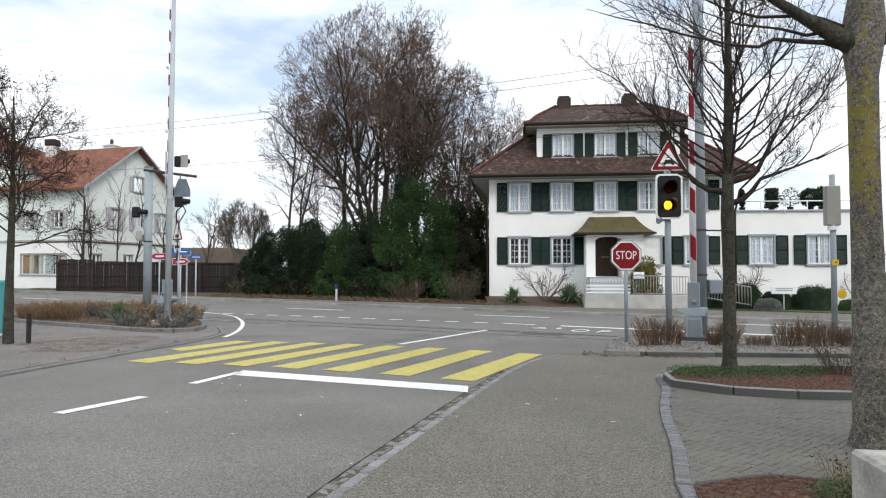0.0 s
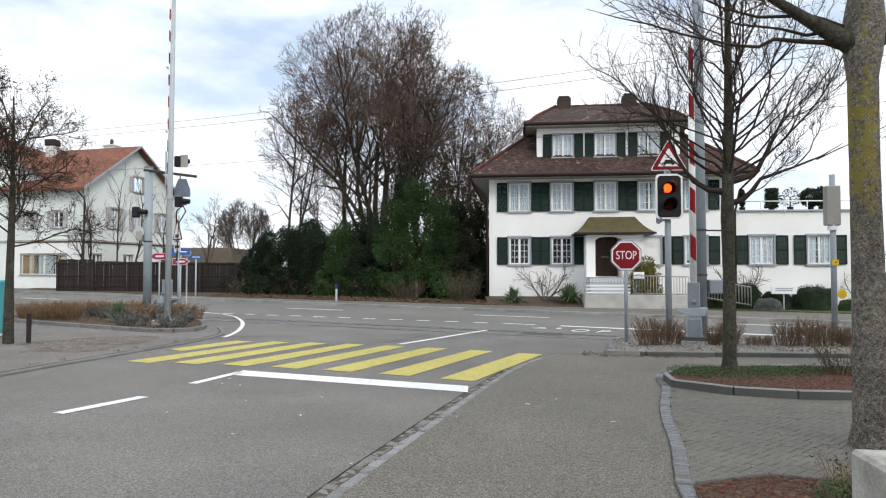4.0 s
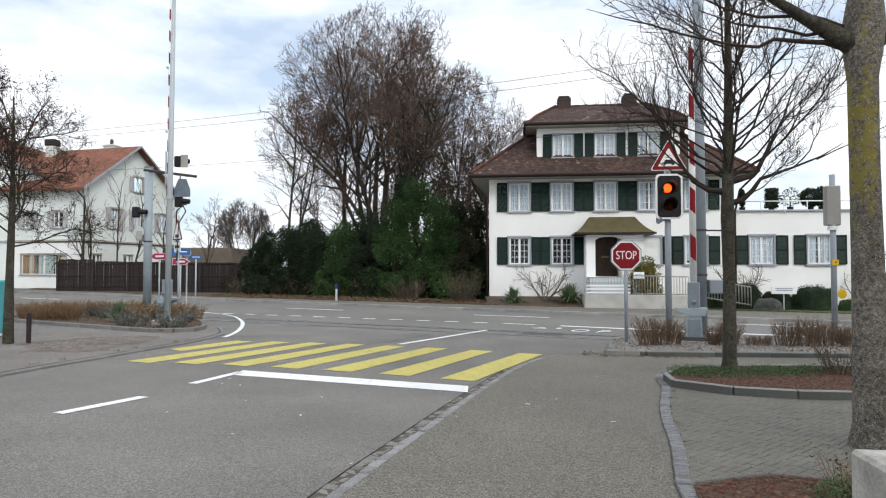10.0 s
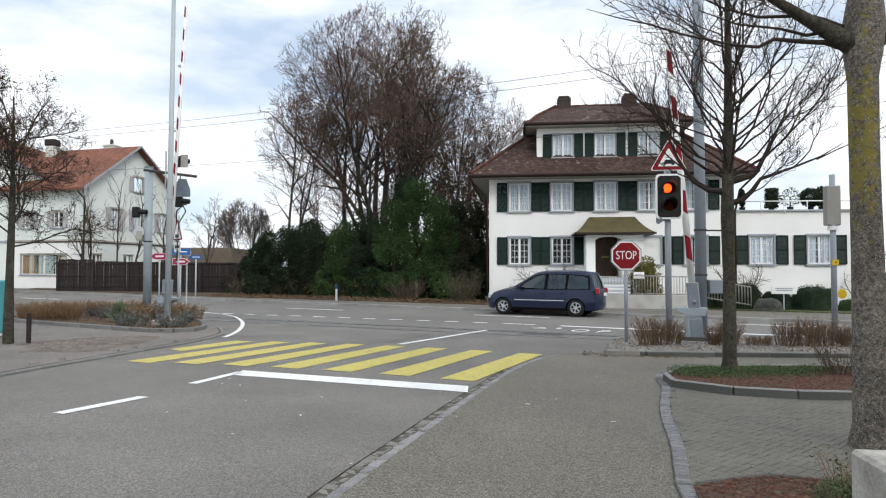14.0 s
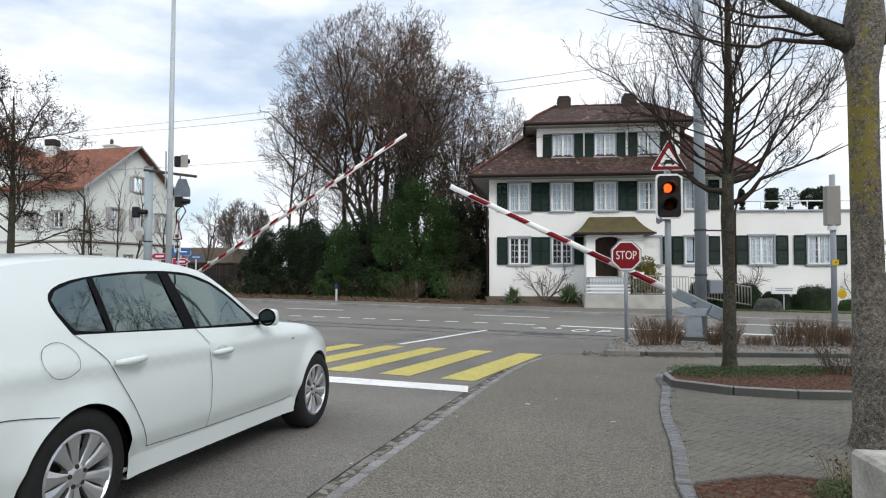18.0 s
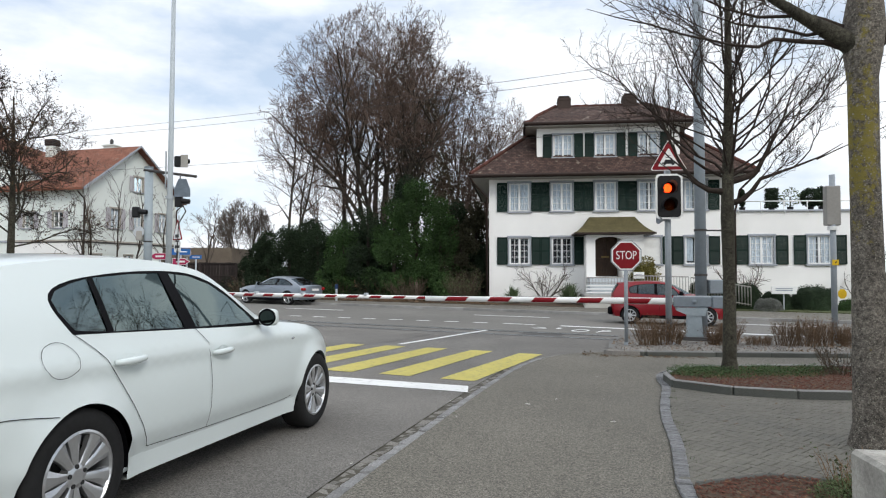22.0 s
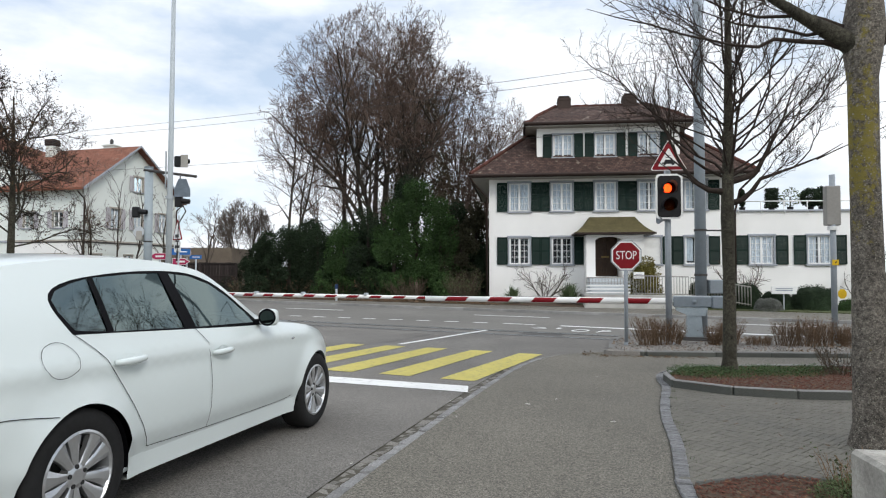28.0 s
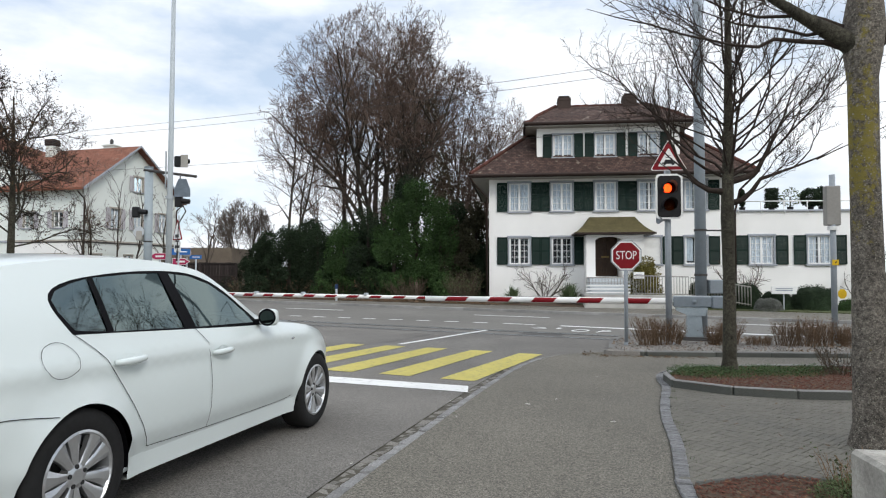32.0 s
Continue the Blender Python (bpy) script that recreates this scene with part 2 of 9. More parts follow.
def tiles(name, base, row=0.16, col=0.18, vary=0.3, up_scale=1.0):
    """Clay roof tiles far off: courses and columns in relief."""
    m = material(name, base, 0.85, grain=25, amount=0.15, stain=0.8, stains=0.25, bump=0)
    n, l = m.node_tree.nodes, m.node_tree.links
    b = n["Principled BSDF"]
    src = b.inputs["Base Color"].links[0].from_socket
    co = n.new("ShaderNodeTexCoord")
    br = n.new("ShaderNodeTexBrick")
    br.inputs["Scale"].default_value = 1.0
    br.inputs["Mortar Size"].default_value, br.inputs["Mortar Smooth"].default_value = 0.012, 0.4
    br.inputs["Brick Width"].default_value, br.inputs["Row Height"].default_value = col, row
    br.inputs["Color1"].default_value = (1 - vary, 1 - vary, 1 - vary, 1)
    br.inputs["Color2"].default_value = (1 + vary, 1 + vary, 1 + vary, 1)
    br.inputs["Mortar"].default_value = (0.35, 0.35, 0.35, 1)
    mp = n.new("ShaderNodeMapping")
    l.new(co.outputs["UV"], mp.inputs["Vector"])
    l.new(mp.outputs["Vector"], br.inputs["Vector"])
    mx = n.new("ShaderNodeMix")
    mx.data_type, mx.blend_type = "RGBA", "MULTIPLY"
    mx.inputs["Factor"].default_value = 1.0
    l.new(src, mx.inputs["A"])
    l.new(br.outputs["Color"], mx.inputs["B"])
    nz = n.new("ShaderNodeTexNoise")
    nz.inputs["Scale"].default_value, nz.inputs["Detail"].default_value = 3.0, 3.0
    l.new(co.outputs["Object"], nz.inputs["Vector"])
    rp = n.new("ShaderNodeValToRGB")
    rp.color_ramp.elements[0].position, rp.color_ramp.elements[0].color = 0.62, (0, 0, 0, 1)
    rp.color_ramp.elements[1].position, rp.color_ramp.elements[1].color = 0.70, (0.55, 0.55, 0.55, 1)
    l.new(nz.outputs["Fac"], rp.inputs["Fac"])
    lich = n.new("ShaderNodeMix")
    lich.data_type = "RGBA"
    l.new(rp.outputs["Color"], lich.inputs["Factor"])
    l.new(mx.outputs["Result"], lich.inputs["A"])
    lich.inputs["B"].default_value = (0.30, 0.26, 0.21, 1)
    l.new(lich.outputs["Result"], b.inputs["Base Color"])
    bp = n.new("ShaderNodeBump")
    bp.inputs["Strength"].default_value, bp.inputs["Distance"].default_value = 0.6, 0.03
    l.new(br.outputs["Fac"], bp.inputs["Height"])
    bp.invert = True
    l.new(bp.outputs["Normal"], b.inputs["Normal"])
    return m


ASPH = (0.168, 0.158, 0.143)
asphalt = material("asphalt_road", ASPH, 0.85, grain=75, amount=0.5, stain=0.55, stains=0.2, bump=0.5, specks=0.38, speck_scale=120)
asphalt_walk = material("asphalt_pavement", (0.151, 0.140, 0.117), 0.9, grain=65, amount=0.5, stain=0.5, stains=0.14, bump=0.5, specks=0.5, speck_scale=125)
asphalt_west = material("pale_mauve_asphalt", (0.178, 0.161, 0.144), 0.9, grain=45, amount=0.6, stain=0.8, stains=0.16, bump=0.5, specks=0.4, speck_scale=90)
asphalt_main = material("asphalt_main_road", (0.166, 0.158, 0.143), 0.85, grain=40, amount=0.4, stain=0.25, stains=0.15, bump=0.2)
asphalt_dark = material("patched_asphalt", (0.10, 0.096, 0.09), 0.85, grain=40, amount=0.4, stain=1.5, stains=0.2, bump=0.3)
tar = material("tar_seal", (0.035, 0.034, 0.034), 0.6, grain=40, amount=0.3)
white_road = worn_paint("white_road_paint", (0.74, 0.74, 0.72), (0.40, 0.39, 0.37), 0.42, 11)
white_old = worn_paint("old_white_road_paint", (0.74, 0.74, 0.72), ASPH, 0.42, 14)
yellow_road = worn_paint("yellow_road_paint", (0.50, 0.43, 0.115), (0.26, 0.235, 0.12), 0.45, 15)
granite = material("grey_granite", (0.185, 0.186, 0.187), 0.8, grain=90, amount=0.35, stain=5, stains=0.3, bump=0.4, vary=0.2)
granite_kerb = material("worn_granite_sett", (0.235, 0.233, 0.228), 0.8, grain=90, amount=0.35, stain=5, stains=0.3, bump=0.4, vary=0.2)
granite_brown = material("dirty_brown_granite", (0.195, 0.184, 0.165), 0.85, grain=70, amount=0.45, stain=6, stains=0.3, bump=0.5, vary=0.25)
kerb_stone = material("kerb_stone", (0.25, 0.245, 0.235), 0.85, grain=80, amount=0.25, stain=2, stains=0.2, bump=0.3, vary=0.12)
kerb_mid = material("weathered_kerb_stone", (0.185, 0.182, 0.172), 0.85, grain=80, amount=0.3, stain=2.5, stains=0.25, bump=0.35, vary=0.15)
kerb_dark = material("dark_kerb_stone", (0.092, 0.095, 0.084), 0.85, grain=80, amount=0.3, stain=3, stains=0.25, bump=0.3, vary=0.12)
concrete = material("concrete", (0.34, 0.325, 0.29), 0.9, grain=45, amount=0.25, stain=4.5, stains=0.38, bump=0.35)
paver_mat = material("concrete_paver", (0.150, 0.142, 0.121), 0.9, grain=120, amount=0.3, stain=1.3, stains=0.16, bump=0.35, vary=0.06, island=0.05)
joint_mat = material("sandy_joint", (0.085, 0.078, 0.062), 0.95, grain=80, amount=0.3)
soil = material("soil", (0.085, 0.060, 0.042), 0.95, grain=30, amount=0.5, stain=2, stains=0.3, bump=0.8)
grassland = material("grassland", (0.075, 0.085, 0.035), 0.95, grain=8, amount=0.4, stain=0.1, stains=0.3, bump=0.5)
verge = material("leafy_verge", (0.080, 0.060, 0.043), 0.95, grain=14, amount=0.5, stain=0.7, stains=0.3, bump=0.8)
gravel_mat = material("pale_gravel", (0.22, 0.205, 0.185), 0.95, grain=50, amount=0.6, stain=2, stains=0.2, bump=0.8)
plaster = material("white_plaster", (0.86, 0.85, 0.82), 0.9, grain=70, amount=0.05, stain=0.5, stains=0.06, bump=0.12)
plaster_cream = material("cream_plaster", (0.715, 0.755, 0.715), 0.9, grain=60, amount=0.05, stain=0.4, stains=0.08, bump=0.12)
trim_grey = material("grey_stone_trim", (0.34, 0.36, 0.39), 0.8, grain=60, amount=0.08, stain=2, stains=0.08, bump=0.1)
soffit_mat = material("pale_soffit_boards", (0.36, 0.345, 0.31), 0.8, grain=20, amount=0.1)
green_paint = material("dark_green_paint", (0.0038, 0.019, 0.013), 0.55, grain=40, amount=0.15, stain=3, stains=0.15, bump=0.1, vary=0.12)
white_frame = material("white_window_frame", (0.82, 0.82, 0.80), 0.45, grain=20, amount=0.03)
curtain = material("net_curtain", (0.70, 0.74, 0.78), 0.9, grain=9, amount=0.22, stain=14, stains=0.15, bump=0.0)
concrete_smooth = material("smooth_grey_concrete", (0.42, 0.41, 0.38), 0.9, grain=45, amount=0.12, stain=1.6, stains=0.16, bump=0.2)
unlit_room_black = material("unlit_room_black", (0.020, 0.020, 0.022), 0.9)
roof_brown = tiles("brown_clay_tiles", (0.068, 0.041, 0.033), vary=0.4)
roof_red = tiles("red_clay_tiles", (0.215, 0.088, 0.056), 0.2, 0.25, 0.16)
copper_brown = material("brown_gutter_metal", (0.030, 0.018, 0.014), 0.6, 0.0, grain=20, amount=0.2)
porch_moss = material("mossy_porch_metal", (0.095, 0.080, 0.036), 0.8, grain=15, amount=0.25, stain=2, stains=0.2, bump=0.1)
door_wood = material("dark_door_wood", (0.055, 0.032, 0.020), 0.45, grain=12, amount=0.3)
steel = material("galvanised_steel", (0.40, 0.44, 0.46), 0.5, 0.05, grain=22, amount=0.10, stain=2, stains=0.06, bump=0.04)
steel_blue = material("grey_blue_steel_paint", (0.217, 0.249, 0.275), 0.55, 0.1, grain=16, amount=0.1, stain=1.2, stains=0.12, bump=0.04)
steel_sky = material("pale_blue_steel_paint", (0.32, 0.37, 0.395), 0.5, 0.05, grain=16, amount=0.1, stain=1.2, stains=0.06, bump=0.04)
sign_grey = material("dark_sign_back", (0.13, 0.16, 0.19), 0.5, 0.1, grain=14, amount=0.2, stain=4, stains=0.2)
post_steel = material("weathered_post_steel", (0.29, 0.32, 0.345), 0.5, 0.1, grain=20, amount=0.10, stain=2, stains=0.08)
steel_pale = material("pale_grey_steel", (0.50, 0.53, 0.55), 0.5, 0.1, grain=20, amount=0.08)
rust_mat = material("dark_rusty_steel", (0.06, 0.055, 0.052), 0.6, 0.3, grain=30, amount=0.3)
white_paint = material("white_paint", (0.80, 0.80, 0.78), 0.45, grain=30, amount=0.05, stain=3, stains=0.06)
red_paint = material("red_paint", (0.195, 0.004, 0.009), 0.6, grain=30, amount=0.08, stain=3, stains=0.08)
black_paint = material("black_plastic", (0.014, 0.014, 0.015), 0.45, grain=30, amount=0.1)
blue_sign = material("blue_sign", (0.03, 0.13, 0.38), 0.4, grain=20, amount=0.05)
yellow_plate = material("yellow_plate", (0.72, 0.46, 0.02), 0.5, grain=20, amount=0.06)
pink_sign = material("crimson_sign", (0.38, 0.03, 0.09), 0.45, grain=20, amount=0.05)
teal_paint = material("teal_plastic", (0.09, 0.40, 0.42), 0.5, grain=20, amount=0.06)
fence_wood = material("dark_weathered_boards", (0.031, 0.024, 0.022), 0.9, grain=18, amount=0.45, stain=4, stains=0.3, bump=0.4, vary=0.3)
old_wood = material("grey_weathered_wood", (0.16, 0.13, 0.10), 0.9, grain=25, amount=0.35, bump=0.4)
bark_dark = material("dark_bark", (0.036, 0.027, 0.022), 0.95, grain=22, amount=0.45, stain=3, stains=0.3, bump=0.8)
bark_brown = material("brown_bark", (0.082, 0.056, 0.045), 0.95, grain=25, amount=0.35, stain=2, stains=0.25, bump=0.6, island=0.25)
bark_grey = material("grey_bark", (0.125, 0.105, 0.090), 0.95, grain=25, amount=0.35, stain=2, stains=0.25, bump=0.6, island=0.2)


# ---- ground, roads, pavements ----
def far_kerb(x):
    return 29.2 - 0.5 * x


sheet("ground", [(-700, -120), (700, -120), (700, 1400), (-700, 1400)], -0.12, grassland, label="flat grassy land out to the horizon")
sheet("main_road", [(-90, far_kerb(-90)), (-90, 53.0), (-20, 18.5), (2, 9.5), (40, -9.0), (75, -26.5), (75, far_kerb(75))], -0.004, asphalt_main,
      label="grey asphalt main road with a track let into it")
R_EDGE = [(-2.9, -8.0), (-1.75, -1.0), (-1.2, 2.0), (-0.79, 3.84), (-0.39, 5.32), (0.31, 7.77), (1.0, 9.93), (1.63, 11.3), (2.25, 11.95), (2.95, 12.35)]
L_EDGE = [(-6.6, -8.0), (-6.1, 2.0), (-5.7, 8.41), (-5.52, 10.07), (-5.34, 11.61), (-5.12, 13.4), (-5.2, 15.4), (-5.95, 17.3)]
r_line, l_line = smooth_line(R_EDGE, 0.3), smooth_line(L_EDGE, 0.4)
sheet("side_road", [(p.x, p.y) for p in r_line] + [(3.3, 12.5), (4.2, 14.6), (4.4, 15.7), (-5.9, 20.2)] + [(p.x, p.y) for p in l_line[::-1]], 0.0, asphalt,
      label="grey asphalt side road running up to the crossing")
sheet("pavement_east", [(p.x + 0.20, p.y) for p in r_line] + [(3.4, 12.6), (4.3, 14.4), (9.0, 12.6), (14.0, 9.5), (30, 4), (30, -8)], 0.012, asphalt_walk,
      label="speckled asphalt pavement, flush with the road")
sheet("pavement_west", [(p.x - 0.12, p.y) for p in l_line] + [(-7.2, 19.2), (-12.5, 21.5), (-30, 30), (-40, 20), (-40, -8)], 0.035, asphalt_west,
      label="asphalt pavement behind a low kerb", rim=0.1)
sheet("pavement_north", [(x, far_kerb(x) + 0.12) for x in (-88, -40, 0, 14, 30, 60)] + [(60, 7.8), (30, 21.9), (14, 28.4), (9.2, 30.1), (6.6, 30.2), (0, 32.6), (-14, 38.2), (-40, 53.0), (-88, 77)],
      0.10, asphalt_walk, label="narrow asphalt pavement along the main road", rim=0.12)
sheet("verge", [(2.3, 31.75), (2.0, 31.8), (-14, 38.1), (-30, 47.0), (-34, 60), (-10, 75), (2.3, 60)], 0.14, verge,
      label="bank of leaf litter under the hedge", rim=0.2)
sheet("lawn", [(9.4, 30.2), (14, 28.5), (30, 22.0), (34, 30), (22, 34), (9.4, 34.0)], 0.13, grassland, label="strip of winter lawn before the annexe", rim=0.2)


def edging(name, line, width, up, piece, mat, label, down=0.12, ch=0.012, worn=None):
    """Kerb stones laid end to end along a line, each its own piece; worn: a paler stone for their upward faces."""
    top = tagged(new(name), label, "", "", "structure")
    run, start = 0.0, 0
    for i in range(1, len(line)):
        run += (line[i] - line[i - 1]).length
        if run >= piece or i == len(line) - 1:
            a, b = line[start], line[i]
            d = b - a
            ln, ang = d.length, math.atan2(d.y, d.x)
            c = (a + b) / 2
            z = gz(c.x, c.y)
            pitch = math.asin(max(-0.3, min(0.3, (gz(a.x, a.y) - gz(b.x, b.y)) / max(ln, 0.01))))
            m = Matrix.Translation((c.x, c.y, z)) @ Matrix.Rotation(ang, 4, "Z") @ Matrix.Rotation(pitch, 4, "Y")
            s = Shape().box(-ln / 2 + 0.0015, ln / 2 - 0.0015, -width / 2, width / 2, -down, up, ch)
            stone = part("kerb_stone", s, mat, top, at=m)
            # faces that point upward take the paler stone, the others keep mat
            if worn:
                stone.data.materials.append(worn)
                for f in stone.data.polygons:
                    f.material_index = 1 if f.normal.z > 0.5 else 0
            run, start = 0.0, i
    return top


edging("kerb_north", smooth_line([(x, far_kerb(x)) for x in (-40, -25, -10, 0, 10, 20, 30)], 1.0), 0.16, 0.11, 1.9, kerb_stone, "grey stone kerb along the main road")
edging("kerb_west", l_line[4:], 0.085, 0.04, 0.95, kerb_mid, "low granite kerb round the corner")

# islands beside the crossing
WEST_ISLE = [(-13.6, 19.6), (-12.2, 18.55), (-10.4, 17.4), (-8.54, 16.35), (-7.3, 15.62), (-6.65, 15.35), (-6.2, 15.62), (-6.05, 16.2), (-6.3, 17.2), (-6.95, 18.7), (-8.0, 20.2), (-10.2, 21.6), (-13.0, 23.0)]
EAST_ISLE = [(3.15, 12.15), (2.92, 11.85), (3.05, 11.62), (3.6, 11.6), (5.5, 11.62), (7.3, 11.62), (9.4, 11.3), (12.0, 10.6), (12.6, 11.6), (9.6, 13.3), (6.6, 15.0), (4.9, 15.7), (3.9, 14.6)]
wl_ = smooth_line(WEST_ISLE + WEST_ISLE[:1], 0.3)
el_ = smooth_line(EAST_ISLE + EAST_ISLE[:1], 0.3)
sheet("island_west", [(p.x, p.y) for p in wl_[:-1]], 0.10, soil, label="planted island with dry shrubs behind a concrete kerb", rim=0.02)
sheet("island_east", [(p.x, p.y) for p in el_[:-1]], 0.09, gravel_mat, label="gravelled island with dry shrubs behind a stone kerb", rim=0.15)
edging("island_kerb_west", wl_, 0.12, 0.13, 0.42, kerb_mid, "pale concrete kerb of the planted island")
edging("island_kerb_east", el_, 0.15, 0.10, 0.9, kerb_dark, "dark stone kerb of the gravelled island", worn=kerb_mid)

# planted bed in the parking bay, with a dark kerb
BED = [(2.80, 7.92), (3.05, 7.60), (3.62, 7.25), (4.55, 7.16), (5.6, 7.08), (6.4, 7.0), (7.6, 7.0), (7.8, 9.5), (6.2, 9.55), (4.8, 9.52), (3.6, 9.32), (3.15, 9.0), (2.9, 8.5)]
bl_ = smooth_line(BED + BED[:1], 0.3)
sheet("planted_bed", [(p.x, p.y) for p in offset_line(bl_[:-1], -0.06)], 0.105, soil, label="raised bed of bark mulch and low green cover", rim=0.02)
edging("bed_kerb", bl_, 0.07, 0.128, 0.55, kerb_dark, "dark kerb of the raised bed with paler tops", ch=0.012, worn=kerb_stone)
BED2 = [(1.54, 4.0), (1.85, 4.13), (2.08, 4.21), (2.3, 4.15), (2.7, 4.0), (3.3, 3.8), (3.9, 3.4), (3.9, 1.6), (1.35, 1.6), (1.36, 3.0), (1.48, 3.84)]
b2_ = smooth_line(BED2 + BED2[:1], 0.3)
sheet("tree_bed", [(p.x, p.y) for p in b2_[:-1]], 0.05, soil, label="low bed of bark mulch before the parking bay", rim=0.1)
edging("tree_bed_kerb", smooth_line(BED2[:7], 0.2), 0.05, 0.06, 0.5, kerb_dark, "dark kerb of the low mulch bed")

brown_setts = material("worn_brown_setts", (0.150, 0.126, 0.108), 0.9, grain=24, amount=0.35, stain=1.2, stains=0.25, bump=0.6, island=0.16)

# ---- road markings: each a thin coat of paint on the asphalt ----
markings = tagged(new("road_markings"), "white and yellow painted lines, stripes and letters on asphalt", "", "", "structure")


def stripe(name, a, b, width, mat, up=0.006, skew=None):
    """A painted bar from a to b; skew: direction of its two ends."""
    a, b = Vector(a), Vector(b)
    t = (b - a).normalized()
    side = Vector((-t.y, t.x)) if skew is None else Vector(skew).normalized()
    h = side * width / 2
    return sheet(name, [tuple(a - h), tuple(b - h), tuple(b + h), tuple(a + h)], up, mat, kind="", parent=markings)


for i in range(8):
    near = Vector((-0.04 - 0.86 * i + 0.008 * i * i, 8.62 + 0.43 * i - 0.030 * i * i))
    far = Vector((1.79 - 0.86 * i + 0.005 * i * i, 11.75 + 0.50 * i - 0.032 * i * i))
    fl_ = far + Vector((-0.40, 0.16))
    cut = 0.0 if i < 7 else 0.5
    nl, nr = near.lerp(fl_, cut), (near + Vector((0.44, -0.20))).lerp(far, cut * 0.9)
    sheet("zebra_stripe", [tuple(nl), tuple(nr), tuple(far), tuple(fl_)], 0.006, yellow_road, kind="", parent=markings)
stripe("stop_line", (-2.83, 8.98), (0.30, 7.78), 0.46, white_road, skew=(0.05, 1))
stripe("lane_line", (-3.06, 7.98), (-2.80, 9.05), 0.13, white_road)
stripe("lane_line", (-3.60, 6.12), (-3.22, 7.05), 0.14, white_road)
stripe("lane_line", (-4.9, 2.4), (-4.3, 4.1), 0.14, white_road)
stripe("guide_line", (-0.90, 13.4), (1.2, 17.75), 0.13, white_road)
for i in range(14):
    x = 1.42 - 0.93 * i
    stripe("edge_dash", (x - 0.43, 21.35 - 0.386 * (x - 0.43)), (x, 21.35 - 0.386 * x), 0.22, white_old)
for i in range(-3, 4):
    x = 1.18 + 8.14 * i
    stripe("centre_dash", (x, 25.72 - 0.44 * x), (x + 2.74, 25.72 - 0.44 * (x + 2.74)), 0.22, white_old)
stripe("asphalt_seam", (-1.19, 13.77), (-0.31, 16.17), 0.03, tar, up=0.003)
stripe("lane_line", (-14.6, 27.4), (-11.4, 26.6), 0.2, white_road)
stripe("lane_line", (-13.1, 23.5), (-13.1, 26.1), 0.2, white_road)
stripe("edge_line", (3.55, 19.75), (26.0, 7.6), 0.34, white_road)
corner = smooth_line([(-9.6, 25.1), (-8.6, 24.4), (-7.35, 22.8), (-6.2, 20.1), (-5.4, 17.4), (-5.02, 15.6), (-4.9, 14.6)], 0.5)
half = len(corner) // 2 - 1
for lo_, hi_, w_ in ((0, half, 0.05), (half, len(corner) - 1, 0.055)):
    run = corner[lo_:hi_ + 1]
    sheet("corner_line", [tuple(p) for p in offset_line(run, w_)] + [tuple(p) for p in offset_line(run, -w_)[::-1]], 0.012, white_old, kind="", parent=markings)


def lettering(text, size, name, mat, parent, m, stretch=(1, 1), depth=0.002):
    """Words in the built-in font, as a mesh."""
    cu = bpy.data.curves.new(name, "FONT")
    cu.body, cu.size, cu.extrude, cu.align_x, cu.align_y = text, size, depth, "CENTER", "CENTER"
    tmp = bpy.data.objects.new(name, cu)
    scene.collection.objects.link(tmp)
    bpy.context.view_layer.update()
    me = bpy.data.meshes.new_from_object(tmp.evaluated_get(bpy.context.evaluated_depsgraph_get()))
    bpy.data.objects.remove(tmp)
    bpy.data.curves.remove(cu)
    me.transform(Matrix.Diagonal((stretch[0], stretch[1], 1, 1)))
    me.materials.clear()
    me.materials.append(mat)
    ob = new(name, me)
    ob.parent = parent
    ob.matrix_basis = m
    return ob


def on_street(x, y, up, heading):
    """A pose lying on the street."""
    z = gz(x, y)
    nx, ny = gz(x + 0.5, y) - gz(x - 0.5, y), gz(x, y + 0.5) - gz(x, y - 0.5)
    tilt = Vector((-nx, -ny, 1)).normalized().to_track_quat("Z", "Y").to_matrix().to_4x4()
    nrm = Vector((-nx, -ny, 1)).normalized()
    ex = Vector((math.cos(heading), math.sin(heading), 0))
    ex = (ex - nrm * ex.dot(nrm)).normalized()
    ey = nrm.cross(ex)
    m = Matrix((ex, ey, nrm)).transposed().to_4x4()
    m.translation = (x, y, z + up)
    return m


lettering("O", 0.62, "letter", white_road, markings, on_street(3.74, 17.80, 0.010, radians(-27)), (1.0, 2.1))
lettering("P", 0.62, "letter", white_road, markings, on_street(4.30, 17.52, 0.010, radians(-27)), (1.0, 2.1))
stripe("worn_letter", (2.55, 18.75), (2.95, 18.55), 0.16, white_old)
stripe("worn_letter", (2.75, 19.0), (2.98, 18.88), 0.12, white_old)
stripe("worn_letter", (3.25, 18.5), (3.42, 18.9), 0.12, white_old)
stripe("worn_line", (1.9, 20.6), (2.5, 20.3), 0.2, white_old)
stripe("worn_line", (2.55, 20.25), (2.85, 20.1), 0.2, white_old)
stripe("tar_patch", (2.0, 16.7), (3.0, 16.3), 0.5, asphalt_dark, up=0.003)

